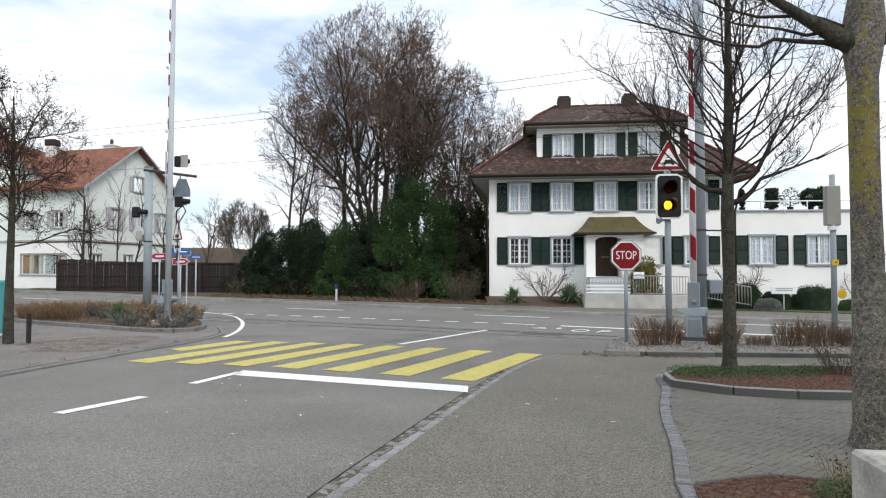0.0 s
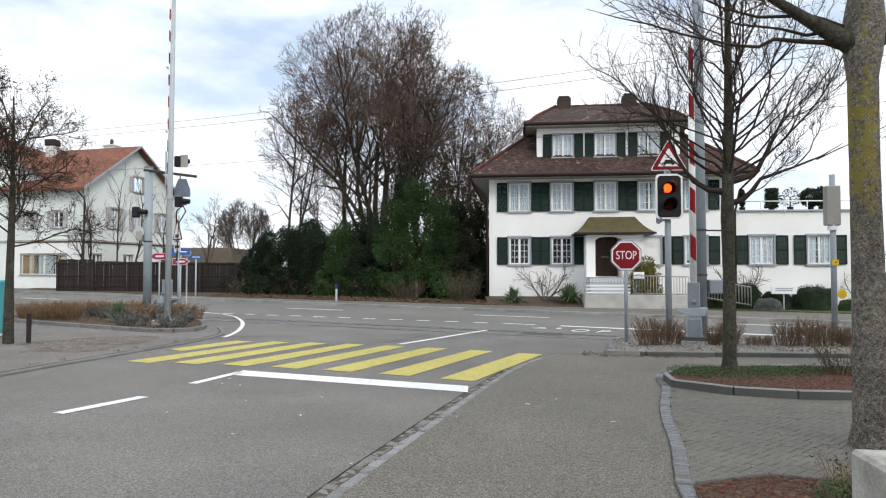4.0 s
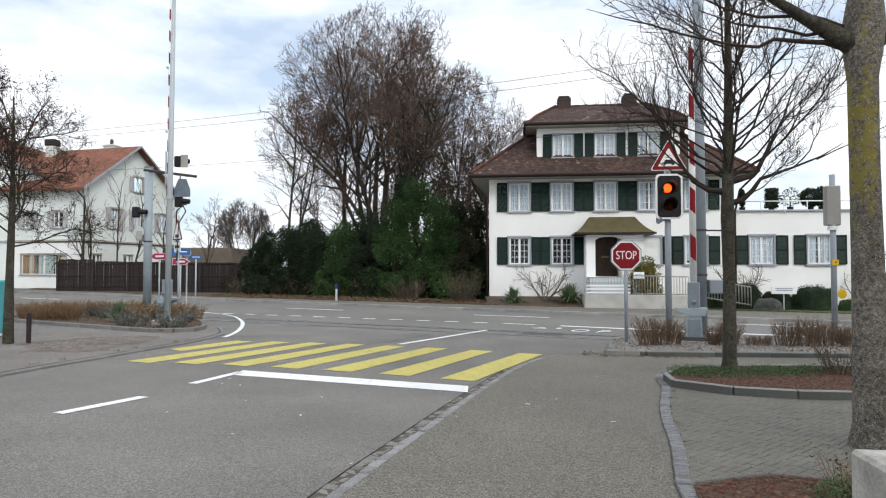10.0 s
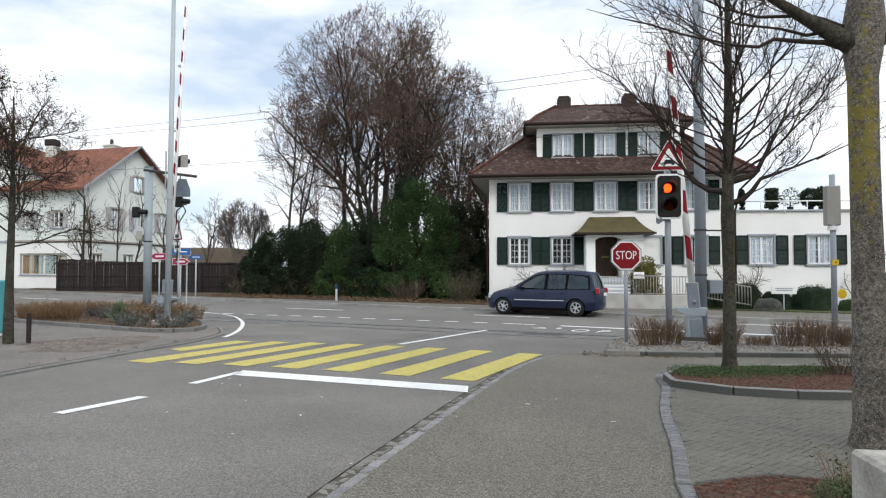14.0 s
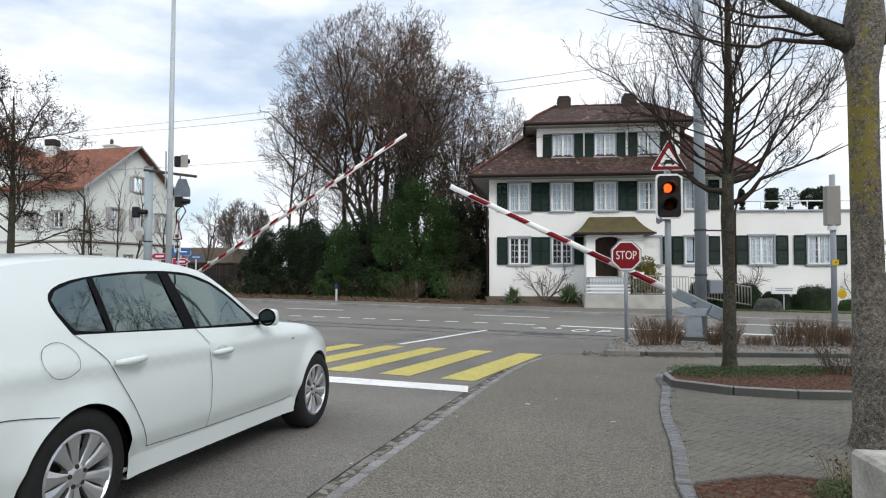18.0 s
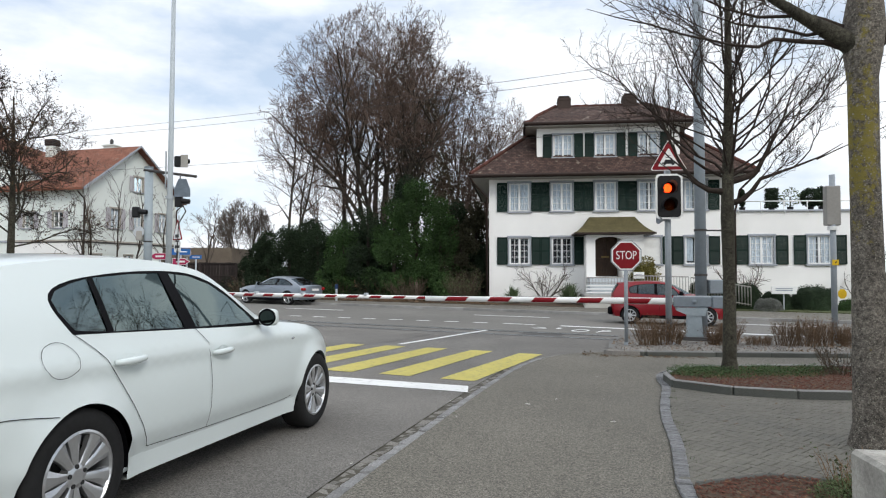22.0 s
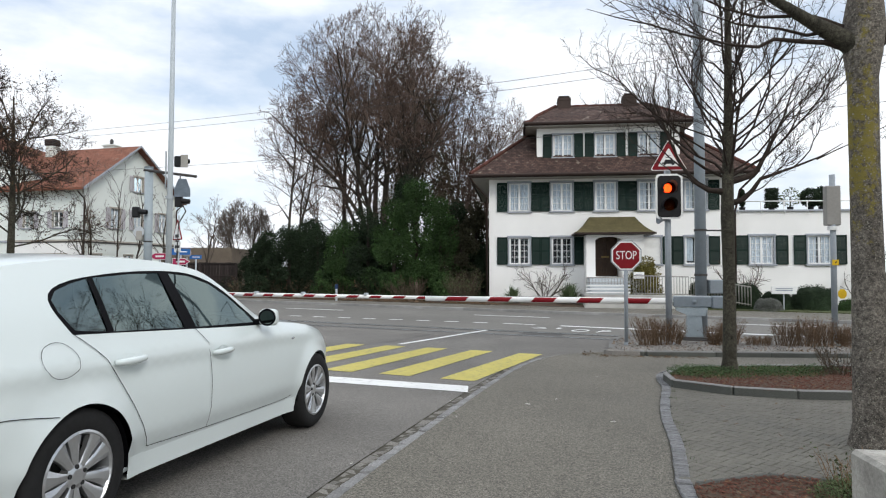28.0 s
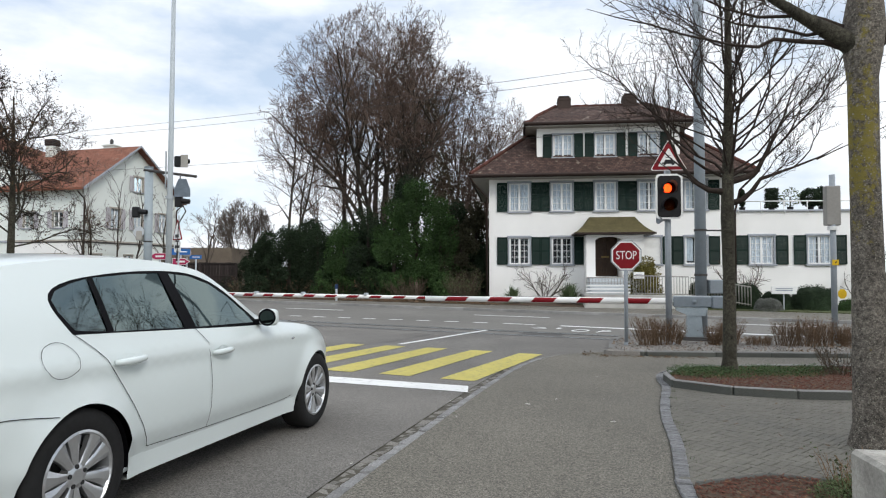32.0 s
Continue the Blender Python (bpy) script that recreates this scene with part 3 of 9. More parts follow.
# rails in the carriageway: a steel head in a dark groove
track = tagged(new("street_track"), "narrow-gauge rails let into the asphalt with dark grooves", "", "", "structure")
for c in (18.35, 17.1):
    for off, w, mt, nm, up in ((0.0, 0.06, steel, "rail", 0.006), (0.10, 0.11, tar, "groove", 0.004), (-0.10, 0.10, tar, "groove", 0.004)):
        a, b = Vector((-34, c + off + 17 + 0)), Vector((30, c + off - 15))
        t = (b - a).normalized()
        h = Vector((-t.y, t.x)) * w / 2
        sheet(nm, [tuple(a - h), tuple(b - h), tuple(b + h), tuple(a + h)], up, mt, kind="", parent=track)


# ---- the white house ----
def uv_slope(me, scale=1.0):
    """Lays the tile pattern along each roof face: u level, v up the slope."""
    uv = me.uv_layers.new(name="UVMap")
    for p in me.polygons:
        n = p.normal
        u = Vector((0, 0, 1)).cross(n)
        u = u.normalized() if u.length > 1e-4 else Vector((1, 0, 0))
        v = n.cross(u)
        for li in p.loop_indices:
            c = me.vertices[me.loops[li].vertex_index].co
            uv.data[li].uv = (c.dot(u) * scale, c.dot(v) * scale)
    return me


def hip_roof(x0, x1, y0, y1, z, slope, cut=None):
    """A hipped roof over a rectangle, optionally cut off level at a height above its eaves."""
    w = min(x1 - x0, y1 - y0) / 2
    if cut is not None:
        w = min(w, cut / slope)
    s = Shape()
    a = [(x0, y0, z), (x1, y0, z), (x1, y1, z), (x0, y1, z)]
    h = z + w * slope
    b = [(x0 + w, y0 + w, h), (x1 - w, y0 + w, h), (x1 - w, y1 - w, h), (x0 + w, y1 - w, h)]
    d = [(x, y, zz - 0.14) for x, y, zz in a]
    s.add(a + b + d, [(0, 1, 5, 4), (1, 2, 6, 5), (2, 3, 7, 6), (3, 0, 4, 7), (4, 5, 6, 7), (0, 8, 9, 1), (1, 9, 10, 2), (2, 10, 11, 3), (3, 11, 8, 0)])
    return s


def wall_with_openings(s, x0, x1, z0, z1, y0, y1, holes):
    """A wall slab in x, z with rectangular openings (a, b, c, d) cut through it, built as piers and lintels."""
    xs = sorted({x0, x1, *[h[0] for h in holes], *[h[1] for h in holes]})
    zs = sorted({z0, z1, *[h[2] for h in holes], *[h[3] for h in holes]})

    def solid(i, k):
        if not (0 <= i < len(xs) - 1 and 0 <= k < len(zs) - 1):
            return False
        cx, cz = (xs[i] + xs[i + 1]) / 2, (zs[k] + zs[k + 1]) / 2
        return not any(a < cx < b and c < cz < d for a, b, c, d in holes)
    for i in range(len(xs) - 1):
        for k in range(len(zs) - 1):
            if not solid(i, k):
                continue
            a, b, c, d = xs[i], xs[i + 1], zs[k], zs[k + 1]
            s.quad((a, y0, c), (b, y0, c), (b, y0, d), (a, y0, d))
            s.quad((a, y1, c), (a, y1, d), (b, y1, d), (b, y1, c))
            if not solid(i - 1, k):
                s.quad((a, y0, c), (a, y0, d), (a, y1, d), (a, y1, c))
            if not solid(i + 1, k):
                s.quad((b, y0, c), (b, y1, c), (b, y1, d), (b, y0, d))
            if not solid(i, k - 1):
                s.quad((a, y0, c), (a, y1, c), (b, y1, c), (b, y0, c))
            if not solid(i, k + 1):
                s.quad((a, y0, d), (b, y0, d), (b, y1, d), (a, y1, d))
    return s


pane_glass = glass("window_glass", (0.95, 0.98, 1.0), 0.9)


def window(parent, cx, z0, z1, w, y, rows=4, surround=0.075, curtained=True, sill=True, shut=False, shutters=(True, True), shutter_w=0.54, divide=2, trim=None, leaf=None):
    """A casement in its reveal: stone surround, sill, white sashes with glazing bars, panes, net curtains, shutters."""
    win = new("window")
    win.parent = parent
    win.matrix_basis = Matrix.Translation((cx, y, 0))
    h = w / 2
    sr = Shape()
    sr.box(-h - surround, -h, -0.045, 0.10, z0, z1, 0.008)
    sr.box(h, h + surround, -0.045, 0.10, z0, z1, 0.008)
    sr.box(-h - surround - 0.04, h + surround + 0.04, -0.06, 0.10, z1, z1 + surround + 0.03, 0.008)
    part("surround", sr, trim or trim_grey, win)
    if sill:
        part("window_sill", Shape().box(-h - surround - 0.05, h + surround + 0.05, -0.12, 0.10, z0 - 0.09, z0, 0.01), trim_grey, win)
    if shut:
        sl = Shape()
        n = int((z1 - z0) / 0.055)
        ribs = []
        for i in range(n):
            zz, st_z = z0 + (z1 - z0) * i / n, (z1 - z0) / n
            ribs += [(0.045, zz), (0.03, zz + 0.3 * st_z), (0.03, zz + 0.8 * st_z)]
        ribs.append((0.045, z1))
        sl.v = [(x, y_, z_) for y_, z_ in ribs for x in (-h, h)]
        sl.f = [(2 * i, 2 * i + 1, 2 * i + 3, 2 * i + 2) for i in range(len(ribs) - 1)]
        part("roller_shutter", sl, white_frame, win, "lowered pale roller shutter")
    else:
        fr = Shape()
        fr.box(-h, -h + 0.09, 0.06, 0.12, z0, z1, 0.006).box(h - 0.09, h, 0.06, 0.12, z0, z1, 0.006)
        fr.box(-h + 0.09, h - 0.09, 0.06, 0.12, z0, z0 + 0.07, 0.006).box(-h + 0.09, h - 0.09, 0.06, 0.12, z1 - 0.06, z1, 0.006)
        fr.box(-0.055, 0.055, 0.05, 0.12, z0 + 0.07, z1 - 0.06, 0.006)
        part("window_frame", fr, white_frame, win)
        bars = Shape()
        for sx in (-1, 1):
            a, b = sorted((sx * 0.055, sx * (h - 0.09)))
            for j in range(1, divide):
                xm = a + (b - a) * j / divide
                bars.box(xm - 0.013, xm + 0.013, 0.075, 0.10, z0 + 0.07, z1 - 0.06)
            for i in range(1, rows):
                zz = z0 + 0.07 + (z1 - z0 - 0.13) * i / rows
                bars.box(a, b, 0.078, 0.098, zz - 0.013, zz + 0.013)
        part("glazing_bars", bars, white_frame, win)
        for sx in (-1, 1):
            a, b = sorted((sx * 0.055, sx * (h - 0.09)))
            p = part("pane", Shape().quad((a, 0.09, z0 + 0.07), (b, 0.09, z0 + 0.07), (b, 0.09, z1 - 0.06), (a, 0.09, z1 - 0.06)), pane_glass, win)
            p.visible_shadow = False
        if curtained:
            for sx in (-1, 1):
                cu = Shape()
                gap = 0.02 + 0.20 * h * math.sin(cx * 1.7) ** 2
                a, b = (gap, h - 0.03) if sx > 0 else (-h + 0.03, -gap)
                k = 16
                top, low = z1 - 0.03, z0 + (0.06 if rows > 3 else (z1 - z0) * 0.12)
                pts = [(a + (b - a) * i / k, 0.135 + 0.02 * math.sin(i * 2.1 + cx)) for i in range(k + 1)]
                for i in range(k):
                    cu.quad((*pts[i], low), (*pts[i + 1], low), (*pts[i + 1], top), (*pts[i], top))
                part("curtain", cu, curtain, win, "white net curtain")
    # board behind the panes: the unlit room's shade is put into its near-black
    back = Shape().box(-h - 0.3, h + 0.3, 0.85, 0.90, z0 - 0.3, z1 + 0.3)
    part("dark_interior", back, unlit_room_black, win)
    for sx, on in zip((-1, 1), shutters):
        if not on:
            continue
        a = sx * (h + surround + 0.015)
        b = a + sx * shutter_w
        a, b = min(a, b), max(a, b)
        st = Shape()
        st.box(a, a + 0.06, -0.075, -0.035, z0 - 0.02, z1 + 0.03, 0.006).box(b - 0.06, b, -0.075, -0.035, z0 - 0.02, z1 + 0.03, 0.006)
        for zz in (z0 - 0.02, (z0 + z1) / 2 - 0.04, z1 - 0.05):
            st.box(a + 0.06, b - 0.06, -0.075, -0.035, zz, zz + 0.08, 0.004)
        k = 22
        for i in range(k):
            zz = z0 + 0.06 + (z1 - z0 - 0.1) * i / k
            st.add([(a + 0.06, -0.066, zz), (b - 0.06, -0.066, zz), (b - 0.06, -0.045, zz + 0.06), (a + 0.06, -0.045, zz + 0.06)], [(0, 1, 2, 3)])
        part("shutter", st, leaf or green_paint, win, "dark green louvred shutter" if leaf is None else "faded lilac-grey shutter")
    return win


HOUSE = Matrix.Translation((2.42, 34.0, 0)) @ Matrix.Rotation(radians(-6.6), 4, "Z")
HW, HD, Z0, ZW = 12.2, 10.5, -0.62, 6.08
house = thing("house", HOUSE, "white rendered villa with dark green shutters and brown hipped roof", "house")
S_COL = (1.575, 3.76, 5.99, 8.17, 10.43)
up_z, lo_z = (4.36, 5.83), (1.60, 2.98)
holes = [(c - 0.53, c + 0.53, *up_z) for c in S_COL] + [(S_COL[i] - 0.53, S_COL[i] + 0.53, *lo_z) for i in (0, 1, 3, 4)]
holes.append((5.30, 6.60, 0.98, 3.25))
part("wall_south", wall_with_openings(Shape(), 0, HW, Z0, ZW, 0, 0.35, holes), plaster, house)
part("wall_west", Shape().box(0, 0.35, 0.352, HD, Z0, ZW), plaster, house)
part("wall_east", Shape().box(HW - 0.35, HW, 0.352, HD, Z0, ZW), plaster, house)
part("wall_north", Shape().box(0.352, HW - 0.352, HD - 0.35, HD, Z0, ZW), plaster, house)
EO = 0.92
roof = part("roof", uv_slope(hip_roof(-EO, HW + EO, -EO, HD + EO, 6.22, 0.84, 3.2).mesh("roof")), roof_brown, house, "brown clay-tiled hipped roof")
part("soffit", Shape().box(-EO + 0.02, HW + EO - 0.02, -EO + 0.02, HD + EO - 0.02, 6.03, 6.075), soffit_mat, house)
part("eaves_board", Shape().box(-EO - 0.02, HW + EO + 0.02, -EO - 0.004, -EO + 0.017, 6.02, 6.22).box(-EO - 0.02, -EO + 0.017, -EO + 0.018, HD + EO, 6.02, 6.22), copper_brown, house)
gut = Shape()
gut.tube([(-EO - 0.06, -EO - 0.06, 6.13), (HW + EO + 0.06, -EO - 0.06, 6.13)], 0.075, 8)
gut.tube([(-EO - 0.06, -EO - 0.06, 6.13), (-EO - 0.06, HD + EO, 6.13)], 0.075, 8)
gut.tube([(HW + EO + 0.06, -EO - 0.06, 6.13), (HW + EO + 0.06, HD + EO, 6.13)], 0.075, 8)
part("gutter", gut, copper_brown, house, "brown eaves gutter")
part("downpipe", Shape().tube([(-EO + 0.0, -EO - 0.03, 6.05), (-0.75, -0.75, 5.75), (-0.12, -0.12, 5.1), (-0.12, -0.12, Z0)], 0.055, 8), copper_brown, house, "brown downpipe", True)
part("downpipe", Shape().tube([(HW + EO, -EO - 0.03, 6.05), (HW + 0.3, -0.3, 5.3), (HW + 0.1, -0.12, 4.2), (HW + 0.1, -0.12, 0.2)], 0.055, 8), copper_brown, house, "brown downpipe", True)
for c in S_COL:
    window(house, c, *up_z, 1.06, 0.0, rows=4)
for i in (0, 1):
    window(house, S_COL[i], *lo_z, 1.06, 0.0, rows=4, curtained=(i == 2))
window(house, S_COL[3], *lo_z, 1.06, 0.0, shut=True, shutters=(True, True))
window(house, S_COL[4], *lo_z, 1.06, 0.0, rows=1, divide=1)

# attic storey in front of the roof
DX0, DX1, DY0, DY1 = 2.50, 9.78, 0.30, 5.9
dz0, dz1 = 6.9, 8.78
d_cols = (3.86, 6.02, 8.22)
d_holes = [(c - 0.51, c + 0.51, 7.20, 8.40) for c in d_cols]
part("attic_wall", wall_with_openings(Shape(), DX0, DX1, dz0, dz1, DY0, DY0 + 0.25, d_holes), plaster, house)
part("attic_side", Shape().box(DX0, DX0 + 0.2, DY0 + 0.252, DY1, dz0, dz1), copper_brown, house)
part("attic_side", Shape().box(DX1 - 0.2, DX1, DY0 + 0.252, DY1, dz0, dz1), copper_brown, house)
part("attic_flashing", Shape().box(DX0 - 0.05, DX1 + 0.05, DY0 - 0.05, DY0 - 0.003, 7.08, 7.15), copper_brown, house)
for c in d_cols:
    window(house, c, 7.20, 8.40, 1.02, DY0, rows=3, shutter_w=0.46, surround=0.05)
part("attic_soffit", Shape().box(DX0 - 0.58, DX1 + 0.58, DY0 - 0.60, DY1 + 0.3, 8.74, 8.80), soffit_mat, house)
part("attic_gutter", Shape().tube([(DX0 - 0.64, DY1, 8.88), (DX0 - 0.64, DY0 - 0.66, 8.88), (DX1 + 0.64, DY0 - 0.66, 8.88), (DX1 + 0.64, DY1, 8.88)], 0.08, 8), copper_brown, house)
def flared_roof(x0, x1, y0, y1, z, top, hip):
    """A hipped roof whose foot flares out flatter than its upper slope."""
    ym = (y0 + y1) / 2
    rings = [(x0, x1, y0, y1, z), (x0 + 0.28, x1 - 0.28, y0 + 0.45, y1 - 0.45, z + 0.17), (x0 + 0.62, x1 - 0.62, y0 + 1.2, y1 - 1.2, z + 0.62), (x0 + hip, x1 - hip, ym - 0.02, ym + 0.02, top)]
    s = Shape()
    vs = [p for a, b, c, d, h in rings for p in ((a, c, h), (b, c, h), (b, d, h), (a, d, h))] + [(x0, y0, z - 0.14), (x1, y0, z - 0.14), (x1, y1, z - 0.14), (x0, y1, z - 0.14)]
    fs = [(4 * k + i, 4 * k + (i + 1) % 4, 4 * k + 4 + (i + 1) % 4, 4 * k + 4 + i) for k in range(3) for i in range(4)] + [(12, 13, 14, 15)] + [(16 + i, 16 + (i + 1) % 4, (i + 1) % 4, i) for i in range(4)]
    s.add(vs, fs)
    return s


part("attic_roof", uv_slope(flared_roof(DX0 - 0.62, DX1 + 0.62, DY0 - 0.62, DY1 + 0.3, 8.91, 10.54, 1.75).mesh("attic_roof")), roof_brown, house, "brown clay-tiled attic roof")
ridge = Shape()
for i in range(11):
    x = DX0 + 1.3 + (DX1 - DX0 - 2.6) * i / 10
    ridge.tube([(x - 0.24, 2.94, 10.52), (x + 0.24, 2.94, 10.55)], 0.09, 8)
ridge_red = material("red_brown_ridge_tile", (0.088, 0.037, 0.028), 0.9, grain=18, amount=0.25, stain=3, stains=0.25, bump=0.3, island=0.3)
part("ridge_tiles", ridge, ridge_red, house, "red-brown ridge tiles")


def hip_tiles(a, b, parent):
    """A row of overlapping half-round tiles along a hip."""
    a, b = Vector(a), Vector(b)
    n = max(1, int((b - a).length / 0.34))
    s = Shape()
    for i in range(n):
        p, q = a.lerp(b, i / n), a.lerp(b, (i + 1.12) / n)
        s.tube([p, q + Vector((0, 0, 0.02))], [0.10, 0.085], 8)
    part("hip_tiles", s, ridge_red, parent, "red-brown hip tiles")


for sx_, x_ in ((1, -EO), (-1, HW + EO)):
    hip_tiles((x_, -EO, 6.24), (x_ + sx_ * 3.3, -EO + 3.3, 6.24 + 0.84 * 3.3), house)
AX0, AX1, AY0, AYM = DX0 - 0.62, DX1 + 0.62, DY0 - 0.62, (DY0 - 0.62 + DY1 + 0.3) / 2
for sx_, x_ in ((1, AX0), (-1, AX1)):
    hip_tiles((x_, AY0, 8.93), (x_ + sx_ * 0.28, AY0 + 0.45, 9.10), house)
    hip_tiles((x_ + sx_ * 0.28, AY0 + 0.45, 9.10), (x_ + sx_ * 0.62, AY0 + 1.2, 9.55), house)
    hip_tiles((x_ + sx_ * 0.62, AY0 + 1.2, 9.55), (x_ + sx_ * 1.75, AYM, 10.55), house)
for c, top in ((4.1, 10.95), (7.68, 10.99)):
    ch = Shape().box(c - 0.36, c + 0.36, 2.5, 3.3, 9.4, top, 0.01).box(c - 0.38, c + 0.38, 2.48, 3.32, top - 0.16, top - 0.1, 0.01).box(c - 0.30, c + 0.30, 2.55, 3.25, top + 0.08, top + 0.10).box(c - 0.28, c - 0.24, 2.6, 2.64, top, top + 0.08).box(c + 0.24, c + 0.28, 2.6, 2.64, top, top + 0.08)
    part("chimney", ch, material("brown_chimney_brick", (0.062, 0.045, 0.038), 0.9, grain=20, amount=0.2) if c < 5 else bpy.data.materials["brown_chimney_brick"], house, "brown chimney stack")

# porch with its hipped metal hood, recess and door
porch = Shape()
for k in range(7):
    t_, z_ = k / 6, 3.14 + 0.84 * (0.45 * k / 6 + 0.55 * (k / 6) ** 2)
    porch.v += [(4.28 + 0.82 * t_, -1.75 + 1.2 * t_, z_), (8.12 - 0.77 * t_, -1.75 + 1.2 * t_, z_), (8.12 - 0.77 * t_, 0.0, z_), (4.28 + 0.82 * t_, 0.0, z_)]
porch.f += [q for k in range(0, 24, 4) for q in ((k, k + 1, k + 5, k + 4), (k + 1, k + 2, k + 6, k + 5), (k + 3, k, k + 4, k + 7))] + [(24, 25, 26, 27)]
part("porch_gutter", Shape().box(4.24, 8.16, -1.79, -0.002, 3.05, 3.138, 0.01), copper_brown, house, "dark porch gutter")
part("porch_roof", porch, porch_moss, house, "mossy brown hipped porch hood")
pw = Shape().box(4.86, 5.30, -1.3, -0.002, Z0, 3.038).box(6.60, 7.62, -1.3, -0.002, Z0, 3.038).box(5.302, 6.598, -1.3, -1.05, 2.98, 3.038)
part("porch_wall", pw, plaster, house)
arch = Shape()
for i in range(8):
    a0, a1 = math.pi * i / 8, math.pi * (i + 1) / 8
    arch.add([(5.95 - 0.65 * math.cos(a0), -1.3, 2.75 + 0.2 * math.sin(a0)), (5.95 - 0.65 * math.cos(a1), -1.3, 2.75 + 0.2 * math.sin(a1)),
              (5.95 - 0.65 * math.cos(a1), -1.3, 2.98), (5.95 - 0.65 * math.cos(a0), -1.3, 2.98)], [(0, 1, 2, 3)])
    arch.add([(5.95 - 0.65 * math.cos(a0), -1.3, 2.75 + 0.2 * math.sin(a0)), (5.95 - 0.65 * math.cos(a1), -1.3, 2.75 + 0.2 * math.sin(a1)),
              (5.95 - 0.65 * math.cos(a1), -1.05, 2.75 + 0.2 * math.sin(a1)), (5.95 - 0.65 * math.cos(a0), -1.05, 2.75 + 0.2 * math.sin(a0))], [(0, 1, 2, 3)])
part("porch_arch", arch, plaster, house)
door = part("door", Shape().box(5.34, 6.56, 0.15, 0.21, 0.98, 3.2, 0.01), door_wood, house, "dark wooden front door")
dp = Shape()
for a, b, c, d in ((5.45, 5.88, 1.15, 1.9), (6.02, 6.45, 1.15, 1.9), (5.45, 5.88, 2.05, 3.0), (6.02, 6.45, 2.05, 3.0)):
    dp.box(a, b, 0.125, 0.149, c, d, 0.015)
part("door_panel", dp, door_wood, door)
part("letter_plate", Shape().box(5.75, 6.15, 0.11, 0.124, 1.93, 2.02, 0.004), material("dull_brass", (0.20, 0.13, 0.04), 0.5, 0.3), door, "brass letter plate")

# sloping border of soil before the house
bank = Shape()
nb_ = 12
for i in range(nb_ + 1):
    t = i / nb_
    f_ = Vector((2.2, 31.85)).lerp(Vector((6.78, 30.05)), t)
    back = HOUSE @ Vector((-0.25 + 4.85 * t, -0.02, 0))
    for j, k in enumerate((0, 0.25, 0.6, 1.0)):
        p = Vector((f_.x, f_.y, gz(f_.x, f_.y) + 0.11)).lerp(Vector((back.x, back.y, -0.06)), k)
        p.z += 0.05 * math.sin(7 * t + 3 * k) * k * (1 - k) * 4
        bank.v.append(tuple(p))
for i in range(nb_):
    for j in range(3):
        bank.f.append((4 * i + j, 4 * i + j + 1, 4 * i + j + 5, 4 * i + j + 4))
tagged(part("garden_border", bank, soil), "sloping border of brown soil before the villa", "", "", "structure")

# steps and terrace before the door
steps = thing("entrance_steps", HOUSE, "concrete terrace wall with pale steps up to the door", "steps")
part("terrace_wall", Shape().box(4.55, 9.3, -3.55, -3.25, -0.75, 0.16, 0.02), concrete_smooth, steps, "stained concrete terrace wall")
part("terrace_wall", Shape().box(4.55, 4.85, -3.248, -1.32, -0.75, 0.16, 0.02), concrete_smooth, steps)
part("terrace_floor", Shape().box(4.86, 9.3, -3.24, -0.05, -0.7, 0.10), concrete, steps)
for i in range(5):
    part("step", Shape().box(4.9, 6.62, -3.2 + 0.32 * i, -1.31, 0.104 + 0.17 * i, 0.27 + 0.17 * i, 0.012), steel_pale, steps)
rail_thing = thing("terrace_railing", HOUSE, "pale steel railing with upright bars along the ramp", "railing")


rail_steel = material("dull_railing_steel", (0.31, 0.30, 0.275), 0.6, 0.1, grain=20, amount=0.08)


def railing(parent, x0, y0, x1, y1, z0, z1, h, n):
    """Upright bars between two rails, one part a bar."""
    part("rail", Shape().tube([(x0, y0, z0 + h), (x1, y1, z1 + h)], 0.026, 8), rail_steel, parent, smooth=True)
    part("rail", Shape().tube([(x0, y0, z0 + 0.08), (x1, y1, z1 + 0.08)], 0.02, 8), rail_steel, parent, smooth=True)
    bar = Shape().tube([(0, 0, 0.0), (0, 0, h)], 0.016, 6).mesh("bar", True)
    bar.materials.append(rail_steel)
    for i in range(n + 1):
        t = i / n
        part("bar", bar, rail_steel, parent, at=Matrix.Translation((x0 + (x1 - x0) * t, y0 + (y1 - y0) * t, z0 + (z1 - z0) * t)))


railing(rail_thing, 6.75, -3.4, 9.2, -3.4, 0.16, 0.10, 0.88, 19)
railing(rail_thing, 9.3, -3.4, 11.9, -3.4, 0.08, -0.35, 0.88, 20)
railing(rail_thing, 4.65, -3.4, 6.6, -3.4, 0.62, 0.62, 0.32, 14)
for zz in (0.22, 0.38, 0.54):
    part("rail", Shape().box(4.62, 6.62, -3.42, -3.38, zz, zz + 0.07, 0.005), white_paint, rail_thing)

# low annexe with a roof terrace
ANX = Matrix.Translation((14.55, 32.9, 0)) @ Matrix.Rotation(radians(-5), 4, "Z")
annexe = thing("annexe", ANX, "low white annexe with green shutters and flat roof terrace", "building")
AW, AZ = 6.15, 4.22
a_cols = (1.55, 4.35)
a_holes = [(c - 0.58, c + 0.58, 1.60, 3.02) for c in a_cols]
part("wall_south", wall_with_openings(Shape(), 0, AW, -0.9, AZ, 0, 0.3, a_holes), plaster, annexe)
part("wall_side", Shape().box(AW - 0.3, AW, 0.302, 8, -0.9, AZ), plaster, annexe)
